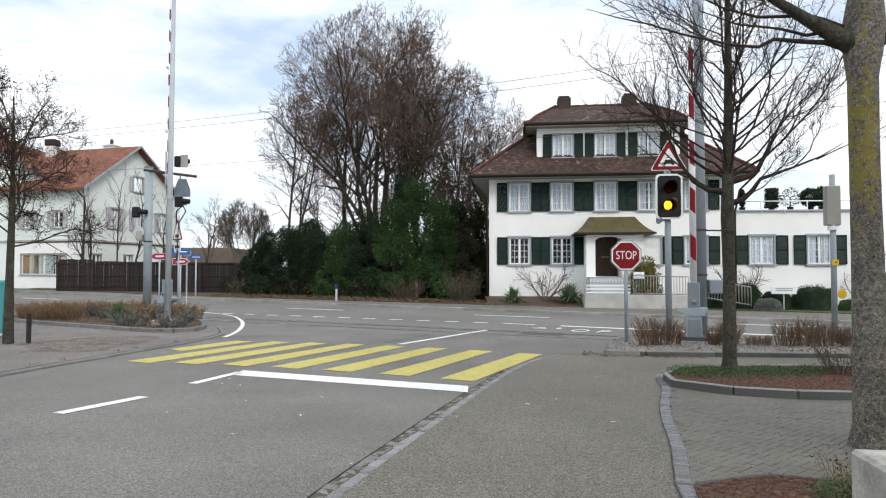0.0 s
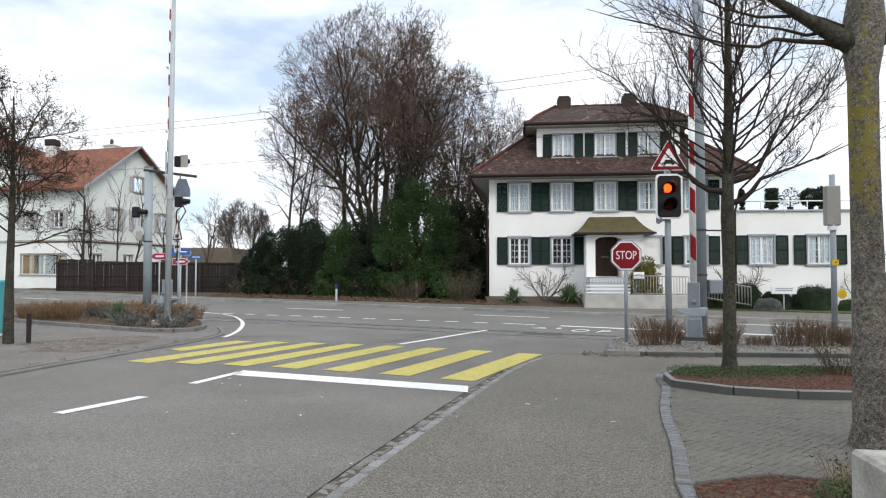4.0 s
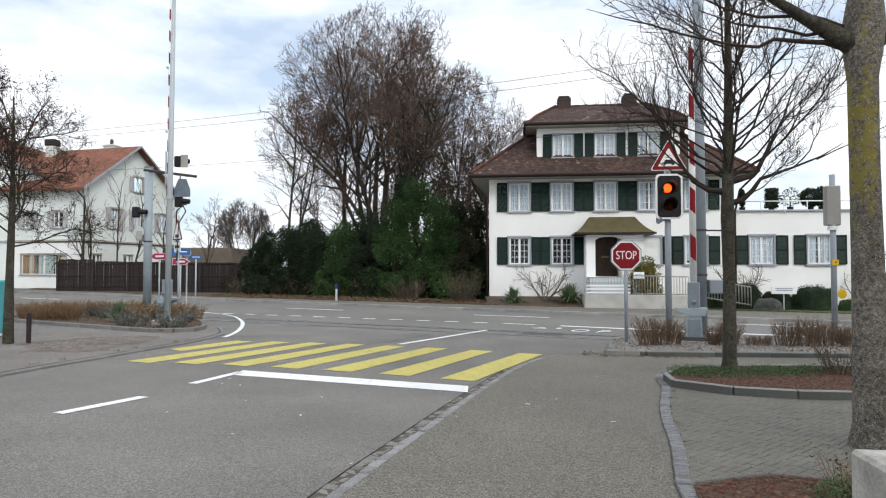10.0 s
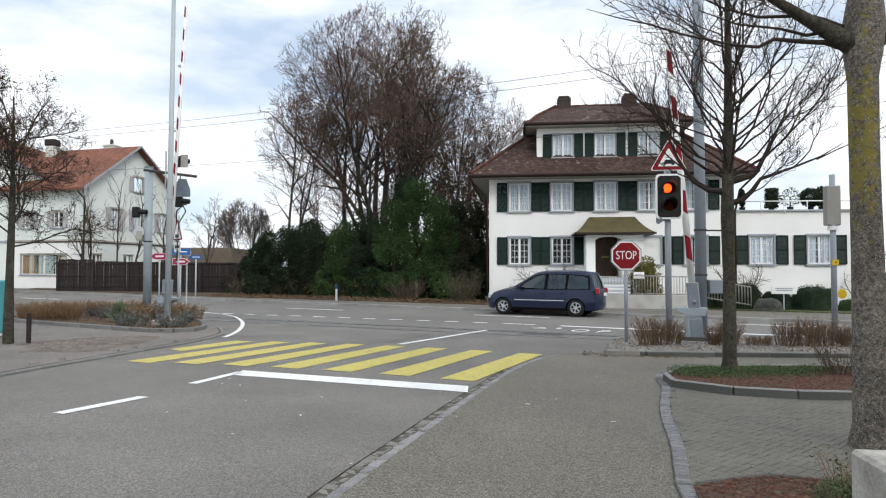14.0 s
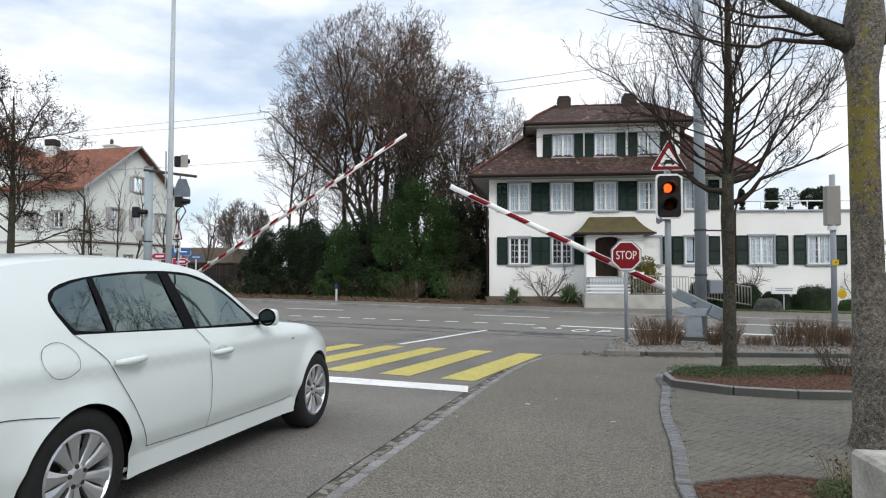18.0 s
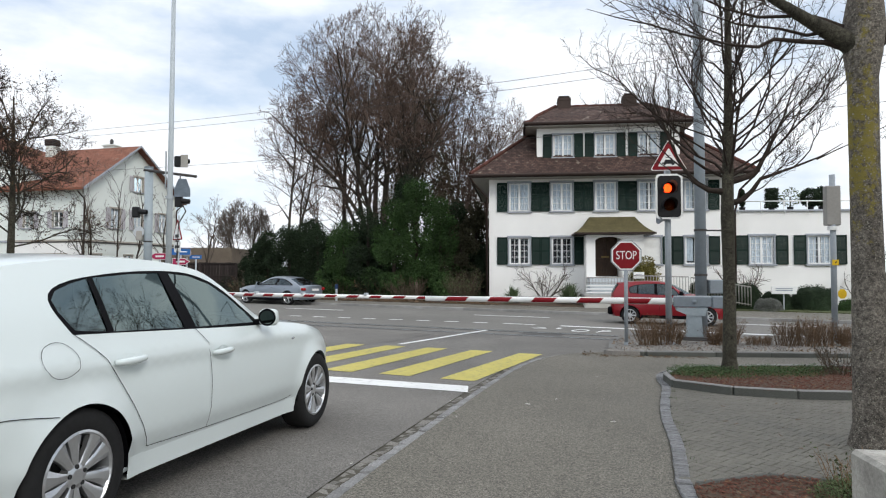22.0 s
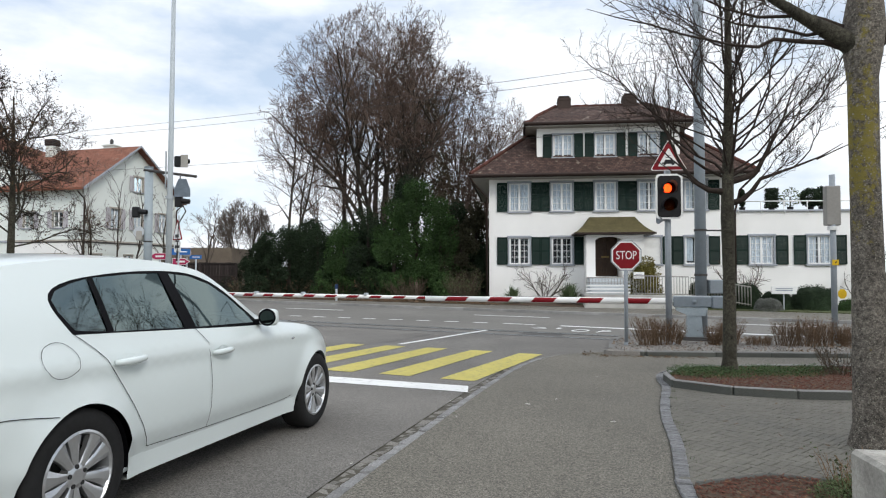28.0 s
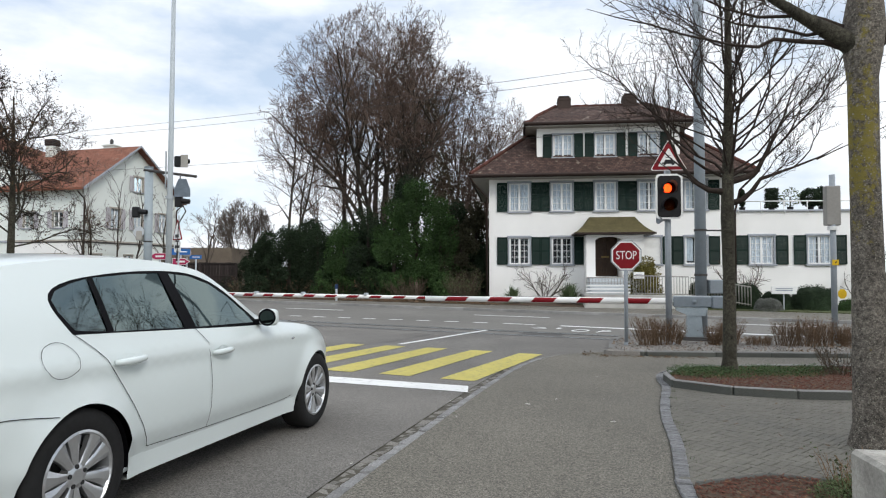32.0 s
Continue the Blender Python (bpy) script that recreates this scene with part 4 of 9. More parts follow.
part("wall_side", Shape().box(0, 0.3, 0.302, 8, -0.9, AZ), plaster, annexe)
part("roof_slab", Shape().box(-0.1, AW + 0.15, -0.12, 8.0, AZ + 0.03, AZ + 0.12, 0.01), trim_grey, annexe)
part("parapet", Shape().box(0.002, AW - 0.002, 0.002, 0.298, AZ + 0.001, AZ + 0.029), plaster, annexe)
for c in a_cols:
    window(annexe, c, 1.60, 3.02, 1.16, 0.0, rows=4, shutter_w=0.6, surround=0.075)
tr = thing("terrace_rail", ANX, "white tubular rail along the flat roof edge", "railing")
part("rail", Shape().tube([(0.0, -0.05, AZ + 0.55), (AW + 0.1, -0.05, AZ + 0.55)], 0.03, 8), white_paint, tr, smooth=True)
for i in range(6):
    x = 0.4 + i * 1.12
    part("post", Shape().tube([(x, -0.05, AZ + 0.55), (x, -0.05, AZ + 0.14), (x, -0.2, AZ - 0.12)], 0.028, 6), white_paint, tr, smooth=True)

# ---- the house over the road, with its gable to the track ----
GM = Matrix.Translation((-26.6, 48.0, 0)) @ Matrix.Rotation(radians(-15), 4, "Z")
# local x runs west to east along the street front (ending at 0), local y runs back along the gable
gable = thing("gabled_house", GM, "cream rendered house with orange tiled gable roof", "house")
GL, GWD, GE, GA = 10.5, 10.4, 7.75, 11.35
gh = []
for yy, zz in ((3.1, 4.6), (5.6, 4.6), (8.6, 4.6), (5.6, 7.4)):
    gh.append((yy - 0.5, yy + 0.5, zz, zz + 1.55))
low_gh = [(0.9, 1.7, 1.2, 2.5), (4.1, 5.0, 1.2, 2.5)]
gw = Shape()
wall_with_openings(gw, 0, GWD, -0.7, GE, 0, 0.35, gh[:3] + low_gh)
wall_with_openings(gw, 2.6, 7.8, GE, GE + 1.35, 0, 0.35, [(5.1, 6.1, GE + 0.001, 8.95)])
gw.add([(0, 0, GE), (2.6, 0, GE), (2.6, 0, GE + 1.35)], [(0, 1, 2)]).add([(GWD, 0, GE), (7.8, 0, GE), (7.8, 0, GE + 1.35)], [(0, 1, 2)])
gw.add([(1.95, 0, GE + 1.35), (8.45, 0, GE + 1.35), (5.2, 0, GA)], [(0, 1, 2)])
gw.add([(2.6, 0, GE + 1.35), (1.95, 0, GE + 1.35), (0.0, 0, GE)], [(0, 1, 2)]).add([(7.8, 0, GE + 1.35), (8.45, 0, GE + 1.35), (GWD, 0, GE)], [(0, 1, 2)])
gme = gw.mesh("gable_wall")
east = part("gable_wall", gme, plaster_cream, gable, at=Matrix.Rotation(radians(90), 4, "Z"))
stone_trim = material("weathered_sand_trim", (0.40, 0.37, 0.32), 0.85, grain=40, amount=0.12, stain=3, stains=0.15, bump=0.15)
lilac_paint = material("faded_lilac_paint", (0.46, 0.44, 0.46), 0.8, grain=30, amount=0.12, stain=3, stains=0.15, bump=0.1)
for a, b, c, d in gh[:3] + [(5.1, 6.1, 7.4 + 0.35, 8.95)]:
    window(east, (a + b) / 2, c, d, b - a, 0.0, rows=3, divide=1, curtained=True, surround=0.09, shutter_w=0.42, trim=stone_trim, leaf=lilac_paint)
for a, b, c, d in low_gh:
    window(east, (a + b) / 2, c, d, b - a, 0.0, rows=2, divide=1, curtained=False, surround=0.07, trim=stone_trim, shutters=(False, False))
fw = wall_with_openings(Shape(), -GL, -0.36, -0.7, GE, 0, 0.35, [(-5.75, -1.5, 0.98, 2.5)] + [(c - 0.45, c + 0.45, 4.5, 5.7) for c in (-2.35, -5.1)])
part("street_wall", fw, plaster_cream, gable)
for c in (-2.35, -5.1):
    window(gable, c, 4.5, 5.7, 0.9, 0.0, rows=3, divide=1, curtained=False, surround=0.08, shutter_w=0.42, trim=stone_trim, leaf=lilac_paint)
shopw = window(gable, -3.625, 0.98, 2.5, 4.25, 0.0, rows=1, divide=2, curtained=False, surround=0.06, trim=stone_trim, shutters=(False, False))
blind_mats = [material("ochre_blind", (0.50, 0.30, 0.12), 0.8, grain=20, amount=0.06), material("cream_blind", (0.78, 0.74, 0.62), 0.8, grain=20, amount=0.06), material("pale_green_blind", (0.60, 0.66, 0.62), 0.8, grain=20, amount=0.06)]
for i in range(14):
    x = -2.05 + 0.293 * i
    if i not in (4, 10):
        part("blind_strip", Shape().box(x, x + 0.265, 0.14, 0.155, 1.06, 2.44), blind_mats[(0, 0, 1, 0, 1, 1, 2, 2, 2, 2, 1, 0, 1, 1)[i]], shopw, "hanging blind strip")
part("band", Shape().box(-GL, 0.06, -0.08, -0.003, 3.47, 3.60, 0.01), stone_trim, gable)
part("drip_edge", Shape().box(-GL, 0.06, -0.08, -0.003, 3.38, 3.469, 0.01), rust_mat, gable)
part("band", Shape().box(0.003, 0.08, -0.08, GWD, 3.47, 3.60, 0.01), stone_trim, gable)
part("drip_edge", Shape().box(0.003, 0.08, -0.08, GWD, 3.38, 3.469, 0.01), rust_mat, gable)
low_skin = wall_with_openings(Shape(), -GL, 0.02, -0.05, 3.38, -0.03, -0.004, [(-5.82, -1.43, 0.88, 2.6)])
part("ground_floor_render", low_skin, plaster, gable, "white rendered ground storey")
part("plinth", Shape().box(-GL, 0.02, -0.03, -0.004, -0.7, -0.05), trim_grey, gable, "grey rendered plinth")
rs = Shape()
ov, th = 0.7, 0.18
pit = (GA - GE) / (GWD / 2)
for sgn in (0, 1):
    ya, yb = (-ov, GWD / 2) if sgn == 0 else (GWD + ov, GWD / 2)
    za, zb = GE - ov * pit + 0.12, GA + 0.12
    rs.add([(-GL, ya, za), (0.55, ya, za), (0.55, yb, zb), (-GL, yb, zb), (-GL, ya, za - th), (0.55, ya, za - th), (0.55, yb, zb - th), (-GL, yb, zb - th)],
           [(0, 1, 2, 3), (4, 7, 6, 5), (0, 4, 5, 1), (1, 5, 6, 2), (3, 2, 6, 7), (0, 3, 7, 4)])
part("roof", uv_slope(rs.mesh("roof")), roof_red, gable, "orange clay-tiled gable roof")
vb = Shape()
for ya in (-ov, GWD + ov):
    za = GE - ov * pit + 0.02
    vb.add([(0.56, ya, za - 0.12), (0.60, ya, za - 0.12), (0.60, GWD / 2, GA + 0.0), (0.56, GWD / 2, GA + 0.0), (0.56, ya, za + 0.1), (0.60, ya, za + 0.1), (0.60, GWD / 2, GA + 0.16), (0.56, GWD / 2, GA + 0.16)],
           [(0, 1, 2, 3), (4, 5, 6, 7), (1, 2, 6, 5), (0, 3, 7, 4)])
part("bargeboard", vb, trim_grey, gable)
part("downpipe", Shape().tube([(0.12, -0.75, 7.1), (0.12, -0.1, 6.6), (0.12, -0.1, -0.5)], 0.06, 8), copper_brown, gable, smooth=True)
part("downpipe", Shape().tube([(0.12, GWD + 0.6, 7.1), (0.12, GWD - 0.1, 6.6), (0.12, GWD - 0.1, -0.5)], 0.06, 8), copper_brown, gable, smooth=True)
stack = part("chimney", Shape().box(-3.3, -2.3, 5.3, 6.1, 10.5, 11.68, 0.02).box(-3.4, -2.2, 5.2, 6.2, 11.68, 11.8, 0.01), plaster_cream, gable, "white rendered chimney")
part("chimney_pot", Shape().tube([(-2.8, 5.7, 11.8), (-2.8, 5.7, 12.1), (-2.8, 5.7, 12.14), (-2.8, 5.7, 12.35)], [0.16, 0.13, 0.18, 0.03], 12), rust_mat, stack, "dark metal chimney pot")
# taller wing with its own gable to the street
WM = Matrix.Translation((-36.2, 53.0, 0)) @ Matrix.Rotation(radians(2.5), 4, "Z")
wing = thing("house_wing", WM, "cream gabled wing with orange tiled roof and chimney", "house")
WH_, WE, WY0, WY1, WP = 12.15, 4.9, -3.3, 8.6, 0.70
ww = [(-WE, -0.7), (WE, -0.7), (WE, WH_ - 0.2 - WP * WE), (0.0, WH_ - 0.2), (-WE, WH_ - 0.2 - WP * WE)]
part("wall", Shape().prism(ww, WY0, WY1), plaster_cream, wing)
wr_ = Shape()
for sg_ in (-1, 1):
    e_ = WE + 0.55
    wr_.add([(0, WY0 - 0.5, WH_), (sg_ * e_, WY0 - 0.5, WH_ - WP * e_), (sg_ * e_, WY1, WH_ - WP * e_), (0, WY1, WH_), (0, WY0 - 0.5, WH_ - 0.16), (sg_ * e_, WY0 - 0.5, WH_ - 0.16 - WP * e_), (sg_ * e_, WY1, WH_ - 0.16 - WP * e_), (0, WY1, WH_ - 0.16)],
            [(0, 1, 2, 3), (4, 7, 6, 5), (0, 4, 5, 1), (1, 5, 6, 2), (2, 6, 7, 3)])
part("roof", uv_slope(wr_.mesh("roof")), roof_red, wing, "orange clay-tiled gable roof")
part("bargeboard", Shape().prism([(0, WH_ - 0.02), (WE + 0.5, WH_ - 0.02 - WP * (WE + 0.5)), (WE + 0.5, WH_ - 0.22 - WP * (WE + 0.5)), (0, WH_ - 0.22)], WY0 - 0.56, WY0 - 0.502), trim_grey, wing)
part("string_course", Shape().box(-WE, WE, WY0 - 0.09, WY0 - 0.003, 3.42, 3.58), trim_grey, wing)
part("chimney", Shape().box(-8.1, -7.4, 4.2, 4.9, 9.6, 11.75, 0.02), plaster_cream, gable, "white rendered chimney")
ch_ = part("chimney_head", Shape().box(-8.16, -7.34, 4.14, 4.96, 11.75, 12.3, 0.02), copper_brown, gable, "dark brick chimney head")
for zz in (11.86, 12.0, 12.14):
    part("course", Shape().box(-8.19, -7.31, 4.11, 4.99, zz, zz + 0.05), rust_mat, ch_)

# far shed beyond the fence
shed = thing("far_shed", pose(-19.6, 50.5, -0.75), "low shed with brown tiled roof behind the fence", "shed")
part("wall", Shape().box(-1.8, 3.0, 0, 4, 0, 2.7), old_wood, shed)
part("roof", Shape().prism([(-2.2, 2.6), (3.4, 2.6), (3.2, 3.8), (-2.0, 3.8)], -0.4, 4.4), old_wood, shed, "weathered brown roof")

# dark board fence
fence = thing("board_fence", Matrix.Identity(4), "tall dark weathered board fence by the road", "fence")
rnd = random.Random(4)
plank = Shape().box(-0.098, 0.098, -0.012, 0.012, 0, 1.0, 0.006).mesh("board")
plank.materials.append(fence_wood)
fa, fb = Vector((-26.2, 44.3)), Vector((-13.7, 43.2))
fl = (fb - fa).length
fang = math.atan2((fb - fa).y, (fb - fa).x)
k = int(fl / 0.2)
for i in range(k):
    p = fa + (fb - fa) * ((i + 0.5) / k)
    hgt = 2.16 + rnd.uniform(-0.02, 0.02) + (0.12 if i < 12 else 0)
    z = gz(p.x, p.y) - 0.02
    part("board", plank, fence_wood, fence, at=Matrix.Translation((p.x, p.y, z)) @ Matrix.Rotation(fang, 4, "Z") @ Matrix.Rotation(rnd.uniform(-0.006, 0.006), 4, "Y") @ Matrix.Diagonal((1, 1, hgt, 1)))
for zz in (0.45, 1.15, 1.95):
    part("cross_rail", Shape().box(-fl / 2, fl / 2, -0.06, -0.014, zz, zz + 0.09, 0.006), fence_wood, fence,
         at=Matrix.Translation(((fa.x + fb.x) / 2, (fa.y + fb.y) / 2, gz(-20, 44))) @ Matrix.Rotation(fang, 4, "Z"))
for i in range(6):
    p = fa + (fb - fa) * (i / 5)
    part("post", Shape().box(-0.07, 0.07, -0.16, -0.062, -0.1, 2.05, 0.01), fence_wood, fence, at=Matrix.Translation((p.x, p.y, gz(p.x, p.y))) @ Matrix.Rotation(fang, 4, "Z"))


# ---- crossing equipment and street furniture ----
def bars_on(parent, x, z, w, h, y, mat, rows=1):
    """Plain bars in place of writing that cannot be read."""
    for i in range(rows):
        zz = z + (i - (rows - 1) / 2) * h * 1.7
        part("script_bar", Shape().box(x - w / 2, x + w / 2, y - 0.003, y, zz - h / 2, zz + h / 2), mat, parent)


# stop sign
sx, sy = 3.595, 12.75
stop = thing("stop_sign", pose(sx, sy, gz(sx, sy) + 0.09, 0, 0, -4), "red octagonal stop sign on a grey post", "road sign")
part("post", Shape().tube([(0, 0.035, 0), (0, 0.035, 2.02)], 0.038, 12), post_steel, stop, smooth=True)


def octagon(r):
    return [(r * math.cos(math.pi * (2 * i + 1) / 8), r * math.sin(math.pi * (2 * i + 1) / 8)) for i in range(8)]


zc = 1.755
part("border", Shape().prism([(x, z + zc) for x, z in octagon(0.300)], -0.012, -0.004), white_paint, stop, "white border")
part("plate", Shape().prism([(x, z + zc) for x, z in octagon(0.274)], -0.016, -0.0121), red_paint, stop)
part("back_plate", Shape().prism([(x, z + zc) for x, z in octagon(0.322)], -0.0039, 0.004), post_steel, stop)
lettering("STOP", 0.24, "lettering", white_paint, stop, Matrix.Translation((0, -0.0185, zc)) @ Matrix.Rotation(radians(90), 4, "X"), (0.70, 0.98))
part("clamp", Shape().tube([(0, 0.035, zc - 0.16), (0, 0.035, zc - 0.12)], 0.05, 12), post_steel, stop)
part("clamp", Shape().tube([(0, 0.035, zc + 0.12), (0, 0.035, zc + 0.16)], 0.05, 12), post_steel, stop)
part("foot", Shape().tube([(0, 0.035, -0.05), (0, 0.035, 0.06)], [0.055, 0.045], 12), post_steel, stop)

# flashing-light signal with the level crossing sign
lx, ly = 4.52, 12.95
signal = thing("crossing_signal", pose(lx, ly, gz(lx, ly) + 0.09, 0, 0, -6), "two-lamp crossing signal on a pale steel post", "traffic light")
part("post", Shape().tube([(0, 0.12, -0.05), (0, 0.12, 3.95)], 0.062, 14), post_steel, signal, smooth=True)
part("foot", Shape().lathe([(0.0, -0.02), (0.13, -0.02), (0.13, 0.03), (0.07, 0.06), (0.07, 0.3), (0.062, 0.3)], 16, Matrix.Translation((0, 0.12, 0)) @ Matrix.Rotation(radians(90), 4, "X")), post_steel, signal)


def rounded(w, h, r, n=6):
    pts = []
    for cx, cz, a0 in ((w / 2 - r, h / 2 - r, 0), (-w / 2 + r, h / 2 - r, 90), (-w / 2 + r, -h / 2 + r, 180), (w / 2 - r, -h / 2 + r, 270)):
        for i in range(n + 1):
            a = radians(a0 + 90 * i / n)
            pts.append((cx + r * math.cos(a), cz + r * math.sin(a)))
    return pts


HZ = 2.955
board = part("backing_board", Shape().prism([(x, z + HZ) for x, z in rounded(0.53, 0.91, 0.09)], -0.02, 0.0), white_paint, signal, "white rounded border board")
part("black_board", Shape().prism([(x, z + HZ) for x, z in rounded(0.45, 0.83, 0.07)], -0.028, -0.0205), black_paint, signal)
part("housing", Shape().box(-0.18, 0.18, 0.002, 0.16, HZ - 0.36, HZ + 0.36, 0.03), black_paint, signal)
red_lens = glass("red_lens", (1.0, 0.060, 0.010), 1.0, 0.15, 1.3)
amber_lens = glass("amber_lens", (1.0, 0.34, 0.015), 1.0, 0.15, 1.3)
LAMP_X, RED_Z, AMB_Z = -0.035, HZ + 0.165, HZ - 0.175
for zz, mt, nm in ((RED_Z, red_lens, "red_lens"), (AMB_Z, amber_lens, "amber_lens")):
    hood = Shape()
    k = 20
    for i in range(k):
        a0, a1 = radians(-30 + 240 * i / k), radians(-30 + 240 * (i + 1) / k)
        d0 = 0.10 + 0.16 * max(0, math.sin((a0 + a1) / 2))
        for r0, r1 in ((0.135, 0.135), (0.128, 0.128)):
            hood.add([(r0 * math.cos(a0), -0.028, zz + r0 * math.sin(a0)), (r0 * math.cos(a1), -0.028, zz + r0 * math.sin(a1)),
                      (r1 * math.cos(a1), -0.028 - d0, zz + r1 * math.sin(a1)), (r1 * math.cos(a0), -0.028 - d0, zz + r1 * math.sin(a0))], [(0, 1, 2, 3)])
    part("hood", hood, black_paint, signal, "black lamp hood")
    lens = Shape().lathe([(0.0, -0.056), (0.05, -0.052), (0.09, -0.044), (0.115, -0.030)], 24, Matrix.Translation((0, -0.005, zz)))
    ob = part(nm, lens, mt, signal, smooth=True)
    ob.visible_shadow = False
# the lit filament stands behind one lens at a time
lamp_glow = part("lit_lamp", Shape().lathe([(0.0, -0.006), (0.085, -0.004), (0.088, 0.0)], 24), glow("lamp_glow", (1.0, 0.86, 0.6), 3.0), signal, "glowing lamp behind its lens")
tri = thing("level_crossing_sign", signal.matrix_basis @ Matrix.Identity(4), "red-bordered triangular warning sign for a level crossing", "road sign")


def triangle(r, round_r=0.03):
    pts = []
    for k in range(3):
        a = radians(90 + 120 * k)
        c = Vector((math.cos(a), math.sin(a))) * (r - 2 * round_r)
        for j in range(-3, 4):
            b = a + radians(20 * j)
            pts.append((c.x + round_r * math.cos(b), c.y + round_r * math.sin(b)))
    return pts


TZ = 3.69
part("border", Shape().prism([(x, z + TZ) for x, z in triangle(0.42)], -0.012, 0.0), white_paint, tri)
part("red_rim", Shape().prism([(x, z + TZ) for x, z in triangle(0.395)], -0.016, -0.0121), red_paint, tri)
part("field", Shape().prism([(x, z + TZ - 0.005) for x, z in triangle(0.25, 0.015)], -0.019, -0.0161), white_paint, tri)
eng = Shape().prism([(x, z + TZ - 0.05) for x, z in ((-0.13, -0.03), (0.13, -0.03), (0.13, 0.0), (0.09, 0.0), (0.07, 0.055), (-0.07, 0.055), (-0.09, 0.0), (-0.13, 0.0))], -0.022, -0.0191)
eng.prism([(x - 0.08, z + TZ - 0.09) for x, z in octagon(0.022)], -0.022, -0.0191).prism([(x + 0.08, z + TZ - 0.09) for x, z in octagon(0.022)], -0.022, -0.0191)
eng.prism([(x, z + TZ) for x, z in ((-0.06, 0.05), (0.06, 0.03), (0.06, 0.042), (-0.06, 0.062))], -0.022, -0.0191)
eng.prism([(x, z + TZ) for x, z in ((-0.035, 0.09), (0.035, 0.08), (0.035, 0.09), (-0.035, 0.1))], -0.022, -0.0191)
part("pictogram", eng, black_paint, tri, "black engine symbol")
part("bracket", Shape().box(-0.05, 0.05, 0.002, 0.14, TZ - 0.16, TZ - 0.12, 0.005), post_steel, tri)
horn = thing("bell_horn", signal.matrix_basis.copy(), "small grey horn loudspeaker on the signal post", "loudspeaker")
part("bell", Shape().lathe([(0.02, 0.0), (0.03, -0.06), (0.085, -0.16), (0.08, -0.15), (0.0, -0.06)], 16, Matrix.Translation((-0.06, 0.06, 2.49)) @ Matrix.Rotation(radians(-70), 4, "Z")), post_steel, horn, smooth=True)
part("bracket", Shape().tube([(-0.06, 0.1, 2.49), (0.0, 0.12, 2.49)], 0.015, 6), post_steel, horn)


# ---- barriers ----
def arm_bands(parent, length, r0, r1, bands, first, start, spread, slant):
    """A tapering white barrier arm along +x, with slanted red sheets on both its faces."""
    part("tube", Shape().tube([(start, 0, 0), (length, 0, 0)], [r0, r1], 18), white_paint, parent, "white tapering tube", smooth=True)
    n = 10
    pitch = (length - first) / bands
    for i in range(bands):
        a, b = first + pitch * i, first + pitch * (i + 0.49)
        for face in (-1, 1):
            vs, fs = [], []
            for x in (a, b):
                r = r0 + (r1 - r0) * (x - start) / (length - start) + 0.0025
                for k in range(n + 1):
                    t = radians(-spread + 2 * spread * k / n)
                    vs.append((x + slant * math.sin(t) / math.sin(radians(spread)), face * r * math.cos(t), r * math.sin(t)))
            for k in range(n):
                fs.append((k, k + 1, k + n + 2, k + n + 1))
            part("red_band", Shape().add(vs, fs), red_paint, parent, "red reflective sheet", smooth=True)


def barrier(x, y, z_pivot, heading, length, r0, r1, bands, label, spread, slant=0.045):
    """Pedestal with drive box; the arm, with its counterweights, is a thing that swings on it."""
    z = gz(x, y) + 0.09
    base = thing("level_crossing_barrier", pose(x, y, z, 0, 0, heading), label, "barrier")
    hp = z_pivot - z
    part("ground_plate", Shape().box(-0.30, 0.30, -0.26, 0.26, -0.06, 0.05, 0.015), rust_mat, base)
    part("column", Shape().prism([(-0.175, 0.05), (0.165, 0.05), (0.14, hp - 0.30), (-0.14, hp - 0.30)], -0.14, 0.14), steel_sky, base)
    part("drive_box", Shape().prism([(0.38, hp - 0.135), (-0.27, hp - 0.135), (-0.22, hp - 0.30), (0.12, hp - 0.30), (0.36, hp - 0.20)], -0.16, 0.16), steel_sky, base, "grey-blue drive housing")
    part("foot_plate", Shape().box(-0.27, 0.27, -0.24, 0.24, 0.03, 0.08, 0.01), rust_mat, base)
    for zz in (0.16, hp - 0.36):
        part("bolt", Shape().tube([(0.0, -0.14, zz), (0.0, -0.165, zz)], 0.02, 6), rust_mat, base)
    part("axle", Shape().tube([(0, -0.15, hp), (0, 0.15, hp)], 0.05, 12), steel_blue, base, smooth=True)
    arm = new("boom_arm")
    arm.parent = base
    arm["label"] = "red and white striped barrier arm"
    arm.matrix_basis = pose(0, 0, hp)
    part("arm_box", Shape().box(-0.36, 0.42, -0.12, 0.12, -0.115, 0.11, 0.015), steel_blue, arm)
    part("box_lid", Shape().box(-0.34, 0.40, -0.10, 0.10, 0.111, 0.12), steel_pale, arm)
    part("counterweight", Shape().box(-0.80, -0.362, -0.16, 0.16, -0.14, 0.125, 0.02), steel_blue, arm, "grey-blue counterweight block")
    part("badge", Shape().box(-0.06, 0.06, -0.126, -0.121, -0.05, 0.03), rust_mat, arm)
    part("bolt", Shape().tube([(-0.44, -0.17, 0), (-0.44, -0.19, 0)], 0.025, 6), rust_mat, arm)
    arm_bands(arm, length, r0, r1, bands, 0.92, 0.35, spread, slant)
    return base, arm, hp


